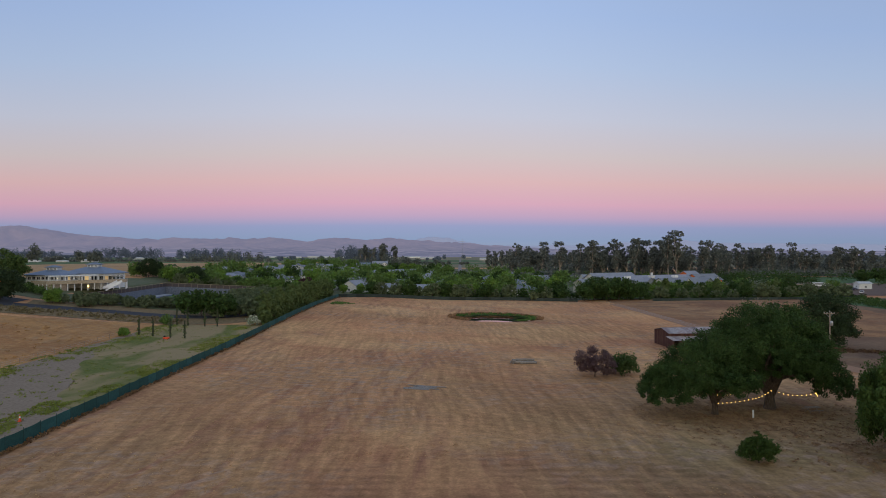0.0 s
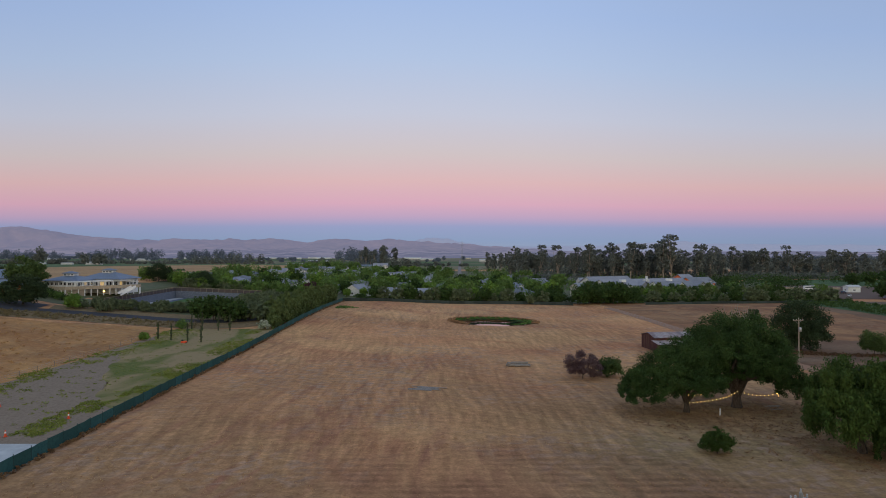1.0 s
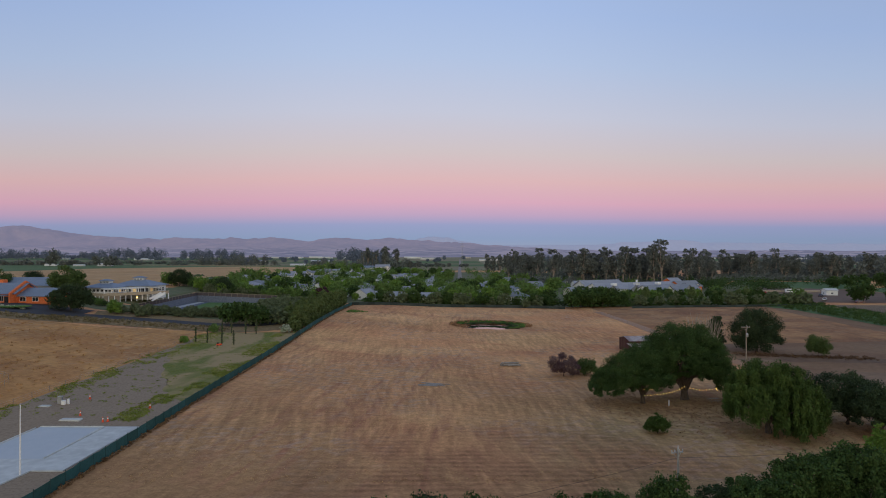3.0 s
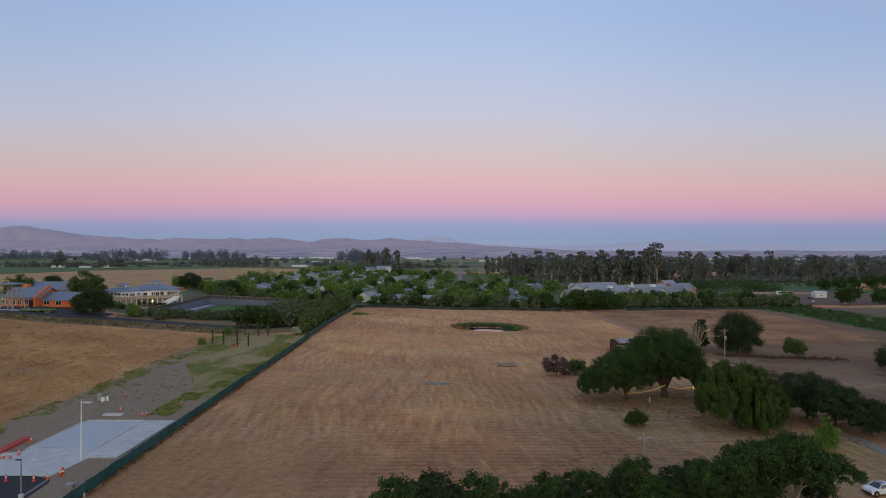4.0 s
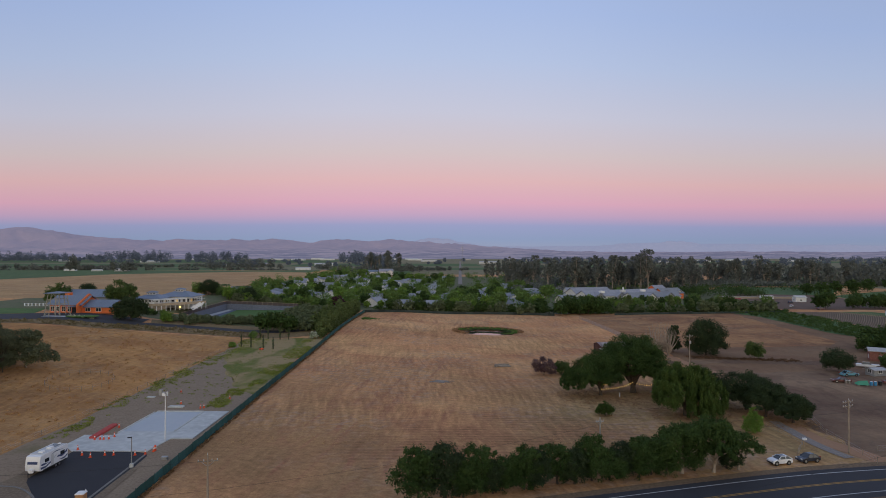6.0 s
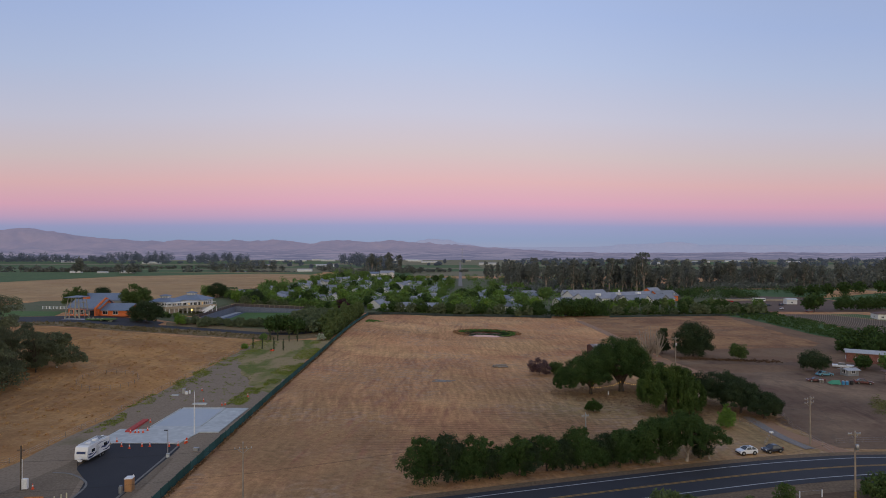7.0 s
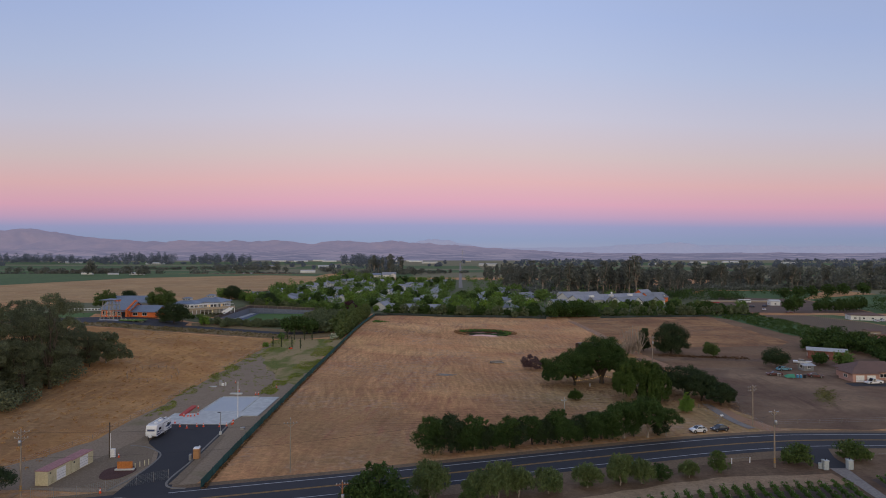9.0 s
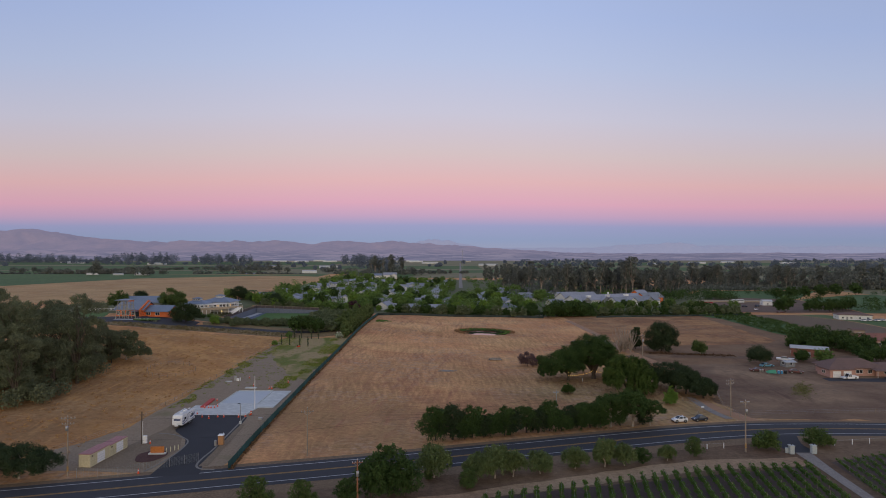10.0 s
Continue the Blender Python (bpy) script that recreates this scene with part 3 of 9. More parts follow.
M_LANE = surface("packed_gravel", [(0.24, 0.21, 0.19), (0.19, 0.165, 0.15), (0.28, 0.25, 0.22)], scale=0.2, fine=3, rough=0.95)
# near vineyard, its soil and lane
patch("vineyard_ground", [(-20, -60), (50, -60), (64, -40)], [(-20, -19), (17, -8.2), (70, 3.4)], M_SOIL, 20, 10, 0.05, "bare vineyard soil", "ground", 0.5)
patch("vineyard_ground", [(72, -40), (140, -40), (220, -40)], [(76, 6), (98, 13), (220, 8)], M_SOIL, 20, 10, 0.05, "bare vineyard soil", "ground", 0.5)
patch("gate_apron", [(71.0, 11.5), (71.2, 17), (69.0, 23)], [(76.8, 11.5), (77, 17), (79.5, 23)], M_ASPHALT_NEW, 8, 3, 0.08, "dark asphalt apron between a road and gate pillars", "driveway", 0.1)
patch("gravel_lane", [(62, -60), (70.0, -12), (71.3, 2), (72.2, 11.6)], [(64.2, -60), (72.1, -12), (73.7, 2), (75.6, 11.6)], M_LANE, 16, 2, 0.075, "pale gravel lane between gate pillars", "lane", 0.2)

M_HEADLAND = field_material("pale_dry_headland", (0.36, 0.255, 0.16), (0.29, 0.20, 0.125), (0.30, 0.225, 0.15), (0.2, 0.135, 0.09), False)
patch("headland", [(-20, -18.6), (17, -7.8), (48, 1.0), (70.5, 3.7)], [(-20, -15.5), (17, -3.4), (48, 7.2), (70.8, 8.6)], M_HEADLAND, 40, 4, 0.06, "pale strip of dry grass above vine rows", "ground", 0.8)

# track and driveway beside the oaks
TRACK = smooth_line([(76, 32.5), (74, 40), (71, 50), (74, 66), (84, 88), (80, 112), (76, 150), (77, 200), (75, 255)], 8)
M_TRACK = surface("reddish_dirt", [(0.345, 0.198, 0.116), (0.385, 0.225, 0.13), (0.28, 0.16, 0.096)], scale=0.1, fine=2.2, rough=0.95, bump=0.4)
band("track", TRACK, -2.2, 2.2, M_TRACK, 0.05, "bare earth track across the dry field", "track")
band("paved_drive", smooth_line([(70.6, 37.2), (69.6, 42), (69.2, 48), (69.8, 60)], 8), -1.15, 1.15, M_LANE, 0.075, "short grey paved drive", "driveway")
patch("dirt_track", [(72, 124), (100, 126), (150, 119), (260, 132)], [(72, 129.5), (100, 132.5), (150, 126), (260, 142)], M_YARD, 60, 4, 0.045, "bare earth track across the dry field", "track", 2.2)

M_VALLEY = surface("valley_floor", [(0.16, 0.165, 0.085), (0.27, 0.20, 0.12), (0.12, 0.14, 0.065)], scale=0.006, fine=0.03, rough=0.95, stretch=(0.5, 1.6, 1), contrast=0.8)
patch("valley_floor", [(-3400, 880), (0, 880), (3400, 880)], [(-4700, 3500), (0, 3500), (4700, 3500)], M_VALLEY, 40, 24, 0.12, "patchwork of pale dry and green land across the valley", "ground", 20.0)
patch("valley_floor", [(440, 300), (1400, 420), (3400, 600)], [(440, 878), (1400, 878), (3400, 878)], M_VALLEY, 30, 10, 0.12, "patchwork of dry and green land beyond a grove", "ground", 4.0)
patch("green_slope", [(-1100, 380), (-600, 390), (-300, 420), (-140, 480)], [(-1100, 884), (-600, 884), (-300, 884), (-150, 884)], M_CROP, 30, 20, 0.06, "green vineyard land behind a golden mound", "field", 3.0)
patch("village_ground", [(-150, 286), (-52, 278), (70, 278), (205, 290)], [(-150, 780), (-40, 800), (60, 800), (190, 780)], M_GARDEN, 40, 40, 0.05, "lawns, gardens and paths between houses", "ground", 1.0)
patch("golden_mound", [(-700, 262), (-420, 262), (-200, 262), (-164, 270)], [(-700, 400), (-435, 446), (-389, 610), (-248, 705), (-140, 650)], M_PALE, 40, 30, 0.10, "low mound of short golden grass behind a school", "field", 3.0)
# far farmland bands on the valley floor
FARM = [(-1100, 885, -420, 1250, M_CROP), (-420, 890, -60, 1060, M_CROP), (-200, 1120, 180, 1300, M_CROP), (-1500, 1300, -500, 1750, M_CROP), (-430, 1400, 100, 1750, M_CROP),
        (150, 1250, 700, 1550, M_CROP), (420, 620, 900, 800, M_CROP), (650, 900, 1300, 1250, M_CROP), (-2400, 1900, -400, 2500, M_CROP), (300, 1800, 1500, 2300, M_CROP),
        (900, 500, 1600, 700, M_CROP)]
for x0, y0, x1, y1, mm in FARM:
    patch("crop_field", [(x0, y0), ((x0 + x1) / 2, y0), (x1, y0)], [(x0, y1), ((x0 + x1) / 2, y1), (x1, y1)], mm, 16, 6, 0.3, "flat green crop field on the valley floor", "field", 14.0)
FARROAD = [(17, 590), (26, 900), (47, 1600), (64, 2200)]
band("far_road", smooth_line(FARROAD, 4), -2.4, 2.4, M_LANE, 0.35, "straight grey road running to the far hills", "road")


# hills round the valley
def ridge(x):
    """Height of the skyline hills along the valley."""
    z = 36 + 52 * step(-x, -1100, -100)
    for mid, wide, high in ((-4300, 500, 100), (-3500, 330, 96), (-3130, 230, 70), (-2800, 260, 62), (-2400, 300, 34), (-1960, 190, 38), (-1600, 220, 36), (-1260, 200, 40), (-780, 190, 36), (-420, 200, 30), (-100, 260, 14)):
        z += high * math.exp(-((x - mid) / wide) ** 2)
    return z + 5.0 * noise.fractal(Vector((x * 0.011, 5.0, 1.0)), 0.6, 2.1, 5)


def hill_mesh(y0, y1, height, seed):
    sh = Build()
    nu, nv = 460, 34
    for j in range(nv + 1):
        v = j / nv
        for i in range(nu + 1):
            x = -4800 + 9600 * i / nu
            y = y0 + (y1 - y0) * v
            rise = 0.30 * min(1.0, v / 0.5) + 0.70 * step(v, 0.3, 0.85)
            w = noise.fractal(Vector((x * 0.0022 + seed, y * 0.0022, 0.3)), 0.7, 2.1, 7) + 0.5 - 1.5 * abs(noise.fractal(Vector((x * 0.0034 + seed, y * 0.0022, 2.3)), 0.8, 2.1, 5))
            sh.v.append((x, y, max(-2.0, height(x) * rise * (1 + 0.45 * w * (1 - 0.9 * v * v)) - 2.0)))
    sh.f = [(j * (nu + 1) + i, j * (nu + 1) + i + 1, (j + 1) * (nu + 1) + i + 1, (j + 1) * (nu + 1) + i) for j in range(nv) for i in range(nu)]
    return sh


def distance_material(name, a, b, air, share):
    """Dry hills; the haze of kilometres of evening air is put in as emission."""
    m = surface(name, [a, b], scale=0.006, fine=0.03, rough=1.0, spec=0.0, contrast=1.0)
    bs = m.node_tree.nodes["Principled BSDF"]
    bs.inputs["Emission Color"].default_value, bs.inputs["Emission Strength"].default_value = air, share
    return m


def hill_slopes(m):
    """Pale fields on the low apron of the hills, dark oak scrub in the folds."""
    nodes, links = m.node_tree.nodes, m.node_tree.links
    bs = nodes["Principled BSDF"]
    old = bs.inputs["Base Color"].links[0].from_socket
    co = nodes.new("ShaderNodeTexCoord")
    sep = nodes.new("ShaderNodeSeparateXYZ")
    links.new(co.outputs["Object"], sep.inputs[0])
    rg = nodes.new("ShaderNodeMapRange")
    rg.inputs["From Min"].default_value, rg.inputs["From Max"].default_value = 18, 75
    links.new(sep.outputs["Z"], rg.inputs["Value"])
    mp = nodes.new("ShaderNodeMapping")
    mp.inputs["Scale"].default_value = (0.35, 1.5, 1)
    links.new(co.outputs["Object"], mp.inputs[0])
    ns = nodes.new("ShaderNodeTexNoise")
    ns.inputs["Scale"].default_value, ns.inputs["Detail"].default_value = 0.012, 6
    links.new(mp.outputs[0], ns.inputs["Vector"])
    cr = nodes.new("ShaderNodeValToRGB")
    el = cr.color_ramp.elements
    el[0].position, el[0].color = 0.44, (0.045, 0.055, 0.06, 1)
    el[1].position, el[1].color = 0.62, (0.24, 0.19, 0.165, 1)
    links.new(ns.outputs["Fac"], cr.inputs[0])
    mx = nodes.new("ShaderNodeMix")
    mx.data_type = "RGBA"
    links.new(rg.outputs[0], mx.inputs["Factor"])
    links.new(cr.outputs[0], mx.inputs["A"])
    links.new(old, mx.inputs["B"])
    links.new(mx.outputs["Result"], bs.inputs["Base Color"])
    return m


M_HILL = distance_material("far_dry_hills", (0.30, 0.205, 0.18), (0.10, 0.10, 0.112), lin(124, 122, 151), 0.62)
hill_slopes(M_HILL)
# haze is in the bluish base tones here as well
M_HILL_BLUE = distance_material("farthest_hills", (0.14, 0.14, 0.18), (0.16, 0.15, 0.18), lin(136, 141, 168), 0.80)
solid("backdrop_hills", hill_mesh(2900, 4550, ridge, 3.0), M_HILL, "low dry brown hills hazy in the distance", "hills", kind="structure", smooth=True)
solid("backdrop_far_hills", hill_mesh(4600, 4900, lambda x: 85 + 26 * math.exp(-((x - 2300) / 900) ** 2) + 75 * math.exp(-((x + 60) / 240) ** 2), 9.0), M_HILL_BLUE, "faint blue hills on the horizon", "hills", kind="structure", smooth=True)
# ---- trees ----
def crown_mesh(name, lobes, leaves, size, seed, clumps=14, spread=0.34, droop=0.0, floor=-0.45, long=1.0, shell=0.72):
    """Leaves in clumps over a few lobes ((x, y, z), (rx, ry, rz)). Returns the mesh and the clumps' centres."""
    rng = np.random.default_rng(seed)
    weight = np.array([r[0] * r[1] + r[0] * r[2] for _, r in lobes])
    share = weight / weight.sum()
    pos, nor, mids = [], [], []
    for (c, r), s in zip(lobes, share):
        c, r = np.array(c, float), np.array(r, float)
        k = max(4, int(clumps * len(lobes) * s))
        d = rng.normal(size=(k * 3, 3))
        d /= np.linalg.norm(d, axis=1)[:, None]
        d = d[d[:, 2] > floor][:k]
        rad = shell + (1 - shell) * rng.random((len(d), 1))
        mid = c + d * rad * r
        mids.append(mid)
        per = max(3, int(leaves * s / max(1, len(d))))
        cr = spread * r.mean() * rng.uniform(0.7, 1.3, (len(d), 1))
        off = rng.normal(size=(len(d), per, 3))
        off /= np.linalg.norm(off, axis=2)[:, :, None]
        off *= rng.random((len(d), per, 1)) ** 0.45
        off[:, :, 2] *= 0.75
        p = mid[:, None, :] + off * cr[:, None, :]
        if droop:
            p[:, :, 2] -= droop * rng.random((len(d), per)) ** 1.5
        pos.append(p.reshape(-1, 3))
        nor.append((off + 0.6 * rng.normal(size=off.shape)).reshape(-1, 3))
    pos, nor = np.concatenate(pos), np.concatenate(nor)
    nor /= np.linalg.norm(nor, axis=1)[:, None] + 1e-9
    n = len(pos)
    ref = rng.normal(size=(n, 3))
    if droop:
        ref = ref * 0.35 + np.array([0, 0, -1.0])
    t = ref - (ref * nor).sum(1)[:, None] * nor
    t /= np.linalg.norm(t, axis=1)[:, None] + 1e-9
    b = np.cross(nor, t)
    s = size * rng.uniform(0.6, 1.35, (n, 1))
    if size >= 0.15:
        c, verts = 3, np.stack([pos + t * s * 0.7 * long, pos + b * s * 0.5 - t * s * 0.4, pos - b * s * 0.5 - t * s * 0.4], 1).reshape(-1, 3)
    else:
        c, verts = 4, np.stack([pos + t * s * 0.55 * long, pos + b * s * 0.38 + nor * s * 0.12, pos - t * s * 0.55 * long, pos - b * s * 0.38 + nor * s * 0.12], 1).reshape(-1, 3)
    verts[:, 2] = np.maximum(verts[:, 2], 0.05)
    me = bpy.data.meshes.new(name)
    me.vertices.add(n * c)
    me.vertices.foreach_set("co", verts.astype(np.float32).ravel())
    me.loops.add(n * c)
    me.loops.foreach_set("vertex_index", np.arange(n * c, dtype=np.int32))
    me.polygons.add(n)
    me.polygons.foreach_set("loop_start", np.arange(0, n * c, c, dtype=np.int32))
    me.update(calc_edges=True)
    return me, np.concatenate(mids)


def trunk_shape(mids, height, radius, fork, seed, limbs=7, lean=(0.0, 0.0), n=7):
    """A tapered, slightly bent trunk with limbs that reach into the crown."""
    rng = random.Random(seed)
    sh = Build()
    top = Vector((lean[0], lean[1], fork))
    bend = Vector((rng.uniform(-1, 1) * 0.08 * fork, rng.uniform(-1, 1) * 0.08 * fork, 0))
    sh.chain([(0, 0, -0.3), (0, 0, 0.12 * fork), top * 0.5 + bend, top], [radius * 1.5, radius * 1.05, radius * 0.85, radius * 0.72], n)
    picks = sorted(range(len(mids)), key=lambda i: rng.random())[:limbs]
    for i in picks:
        end = Vector(mids[i])
        if end.z < fork * 0.7:
            end.z = fork
        mid = top.lerp(end, 0.5) + Vector((rng.uniform(-1, 1), rng.uniform(-1, 1), rng.uniform(0.0, 1.0))) * 0.08 * height
        sh.chain([top - Vector((0, 0, 0.15 * fork)), top.lerp(mid, 0.5) + Vector((0, 0, 0.02 * height)), mid, end], [radius * 0.6, radius * 0.42, radius * 0.28, radius * 0.06], 5, weld=2 * n + i % n)
    return sh


def make_tree(name, label, leaf, bark, lobes, leaves, size, seed, radius, fork, x=0.0, y=0.0, category="tree", group="", lean=(0.0, 0.0), limbs=7, **kw):
    height = max(c[2] + r[2] for c, r in lobes)
    t = thing(name, label, category, x, y, ground_z(x, y), group=group)
    me, mids = crown_mesh("crown", lobes, leaves, size, seed, **kw)
    part("trunk", trunk_shape(mids, height, radius, fork, seed, limbs, lean), bark, t)
    part("crown", me, leaf, t)
    return t


def plant(src, x, y, scale=1.0, rz=None, zs=1.0, rng=random):
    """Sets a copy of a tree on the land."""
    rz = rng.uniform(0, 360) if rz is None else rz
    ob = copy_thing(src, pose(x, y, ground_z(x, y) - 0.05, 0, 0, rz))
    ob.scale = (scale, scale, scale * zs)
    return ob


# the two spreading oaks with string lights
make_tree("oak_tree", "large dark green spreading oak leaning low to one side", M_OAK, M_BARK,
          [((-0.6, 0.4, 8.6), (3.8, 4.4, 3.1)), ((1.8, 1, 7.6), (3.8, 4.4, 3.0)), ((-3.4, 0, 7.0), (4.0, 4.6, 2.8)), ((-6.2, -0.4, 5.2), (3.4, 3.8, 2.4)), ((-8.0, 0.6, 3.8), (2.6, 3.2, 1.8)), ((-2.6, -3.4, 5.6), (3.8, 3.0, 2.4)),
           ((-5.2, -2.4, 4.0), (3.4, 2.8, 1.8)), ((1.6, -3.0, 5.6), (3.2, 2.8, 2.2)), ((-4.0, 3.0, 4.6), (4.0, 3.0, 2.2)), ((-7.0, -1.6, 2.9), (2.8, 2.6, 1.4)), ((3.0, 3.0, 5.0), (3.0, 3.0, 2.4)), ((-9.2, -0.6, 2.9), (1.8, 2.0, 1.2)), ((0.8, -2.6, 4.4), (3.0, 2.6, 1.5)), ((3.4, -0.6, 4.6), (2.6, 3.0, 1.8))],
          92000, 0.175, 11, 0.45, 2.6, 38.2, 83.0, limbs=14, clumps=60, spread=0.27, floor=-0.55, shell=0.62)
make_tree("oak_tree", "very large dark green oak with a thick forked trunk", M_OAK, M_BARK,
          [((-1.6, 0.5, 11.4), (5.4, 5.6, 3.9)), ((-4.6, 1.0, 9.8), (3.3, 4.6, 3.4)), ((2.4, 0.5, 10.8), (4.6, 5.4, 4.0)), ((5.2, 0, 8.0), (3.7, 5.0, 3.9)), ((7.2, -1, 5.2), (2.8, 4.0, 3.2)), ((8.6, -1.5, 3.0), (2.4, 3.4, 2.2)),
           ((-1.0, -4.0, 9.0), (4.8, 3.0, 3.4)), ((3.4, -4.2, 7.8), (4.2, 2.8, 3.0)), ((-5.0, -2.2, 7.6), (2.8, 3.0, 2.3)), ((0.5, 5.5, 8.6), (6.2, 4.4, 4.0)), ((-4.5, 6.0, 6.6), (3.8, 3.2, 2.8)), ((6.0, 5.0, 5.4), (4.0, 3.4, 3.0)), ((6.8, -3.4, 4.6), (2.6, 2.6, 2.0)), ((-4.2, -1.6, 5.6), (2.8, 3.0, 1.9)), ((1.2, -4.2, 6.2), (3.4, 2.4, 1.9)), ((4.6, -2.4, 5.0), (3.0, 2.8, 1.9)), ((0.5, 4.5, 5.4), (4.5, 3.6, 2.0))],
          140000, 0.18, 12, 0.75, 3.4, 47.6, 86.0, limbs=18, clumps=70, spread=0.25, floor=-0.45, shell=0.62)
# drooping tree beside them
make_tree("pepper_tree", "rounded mid-green drooping pepper tree reaching the ground", M_PEPPER, M_BARK,
          [((-0.6, 0.4, 9.2), (4.4, 4.2, 3.0)), ((3.4, 0.2, 8.2), (3.6, 3.6, 2.8)), ((-4.0, -0.4, 8.0), (3.2, 3.2, 2.6)), ((-5.2, -2.0, 5.6), (3.0, 3.0, 3.0)), ((5.6, -1.2, 5.8), (3.2, 3.2, 3.0)),
           ((2.4, -3.8, 6.0), (3.0, 2.6, 2.8)), ((-1.8, -3.6, 6.2), (3.0, 2.6, 2.8)), ((1.0, -4.6, 3.6), (3.4, 2.4, 2.2)), ((4.6, -3.4, 3.6), (2.8, 2.4, 2.2)), ((0.4, 3.0, 6.6), (4.6, 3.4, 3.4))], 76000, 0.19, 13, 0.5, 2.2, 52.4, 64.5,
          droop=2.2, long=2.0, clumps=30, spread=0.24, floor=-0.6, shell=0.78)
# dark oaks beside the drive
for k, (x, y, s, sd) in enumerate(((62.5, 76, 0.9, 21), (68.5, 69, 1.0, 22), (70.2, 63.5, 0.9, 23), (73.4, 58.6, 0.68, 24))):
    make_tree("live_oak", "dense dark green live oak beside a drive", M_DARK, M_BARK, [((0, 0, 5.4 * s), (5.4 * s, 5.0 * s, 3.6 * s)), ((-2.8 * s, -1.2, 4.0 * s), (3.6 * s, 3.4 * s, 2.8 * s)), ((3.2 * s, 0.6, 3.6 * s), (3.4 * s, 3.4 * s, 2.6 * s))],
              30000, 0.21, sd, 0.32, 1.8, x, y, group="dark oaks beside the drive", clumps=56, spread=0.28, shell=0.62, floor=-0.7)


def shrub(name, label, leaf, x, y, w, hgt, seed, leaves=1800, size=0.32, group="", clumps=30, spread=0.42, shell=0.5):
    return make_tree(name, label, leaf, M_BARK, [((0, 0, hgt * 0.55), (w * 0.5, w * 0.5, hgt * 0.45)), ((w * 0.2, -w * 0.1, hgt * 0.38), (w * 0.32, w * 0.32, hgt * 0.34)), ((-w * 0.2, w * 0.1, hgt * 0.42), (w * 0.3, w * 0.3, hgt * 0.36))],
                     leaves, size, seed, 0.08, hgt * 0.25, x, y, category="shrub", group=group, limbs=5, clumps=clumps, spread=spread, shell=shell, floor=-0.8)


make_tree("shrub", "bright green young pointed tree beside parked cars", M_BRIGHT, M_BARK, [((0, 0, 1.5), (1.9, 1.8, 1.3)), ((0.5, -0.2, 2.7), (1.3, 1.2, 1.2)), ((-0.5, 0.3, 2.6), (1.1, 1.1, 1.2)), ((0.1, 0, 4.0), (0.8, 0.8, 1.2)), ((0.15, 0, 5.0), (0.4, 0.4, 0.7))], 5200, 0.22, 31, 0.08, 0.9, 60.8, 51.5, category="shrub", limbs=8, clumps=30, spread=0.4, shell=0.5, floor=-0.8)
make_tree("shrub", "small dark green shrub standing alone in dry grass", M_PEPPER, M_BARK, [((0, 0, 1.5), (1.9, 1.8, 1.3)), ((1.0, 0.1, 1.2), (1.3, 1.2, 0.9)), ((-1.0, 0.2, 1.2), (1.3, 1.2, 0.9)), ((-0.4, -0.3, 2.5), (1.0, 1.0, 0.8))], 9000, 0.17, 32, 0.1, 0.8, 34.1, 64.2, category="shrub", limbs=7, clumps=34, spread=0.32, shell=0.55, floor=-0.7)
shrub("shrub", "grey-purple half bare shrub in dry grass", M_PURPLE, 27.8, 107.5, 7.4, 5.0, 33, 12000, 0.2, clumps=20, spread=0.3, shell=0.72)
shrub("shrub", "round green shrub beside a purple one", M_WILLOW, 33.5, 109.5, 5.4, 3.8, 34, 3000, 0.32)
make_tree("dark_tree", "large round dark green tree beside a power pole", M_DARK, M_BARK, [((0, 0, 8.0), (6.2, 6.0, 4.6)), ((-3.6, -1, 5.2), (4.4, 4.4, 4.2)), ((3.6, 1, 5.6), (4.4, 4.4, 4.4)), ((0, -2, 3.4), (5.4, 4.2, 3.0))], 30000, 0.29, 35, 0.4, 2.4, 92, 141, clumps=40, spread=0.42, shell=0.6, floor=-0.9)
shrub("shrub", "round mid-green tree on dry ground", M_WILLOW, 105.2, 133, 5.8, 6.2, 36, 9000, 0.24, clumps=44)
make_tree("dark_tree", "narrow dark green tree beside a bare one", M_DARK, M_BARK, [((0, 0, 5.4), (2.2, 2.2, 3.8)), ((0.3, 0, 8.0), (1.5, 1.5, 2.2)), ((0, 0, 2.6), (2.4, 2.2, 2.0))], 6500, 0.45, 39, 0.25, 1.6, 82.5, 147, clumps=44, spread=0.42, shell=0.6, floor=-0.9)
shrub("shrub", "dark round shrub beside a yard", M_DARK, 119.6, 112.0, 8.6, 7.0, 37, 12000, 0.25, clumps=50)

# oaks between the field and the road
HEDGE = ((-6.4, 19.8, 1.06, 0), (-2.4, 20.6, 1.08, 1), (2.2, 22.0, 0.98, 2), (6.6, 23.6, 0.76, 0), (11.4, 25.4, 0.94, 1), (15.6, 27.0, 0.86, 2), (21.4, 28.8, 0.9, 0), (27.0, 31.0, 0.84, 1), (32.0, 32.4, 0.98, 2), (37.4, 33.6, 1.12, 3), (43.0, 34.6, 1.1, 3), (47.8, 36.2, 0.92, 3), (0.4, 20.6, 0.84, 0), (5.0, 22.6, 0.7, 1), (10.0, 24.4, 0.8, 2), (18.4, 27.4, 0.8, 1), (24.4, 29.4, 0.78, 2), (29.6, 31.0, 0.86, 0), (40.0, 34.8, 0.9, 2), (46.0, 36.6, 0.74, 1), (34.6, 32.8, 0.9, 0))
HEDGE = tuple((x, y - 0.092 * max(0.0, x), s, k) for x, y, s, k in HEDGE)
hedge_src = []
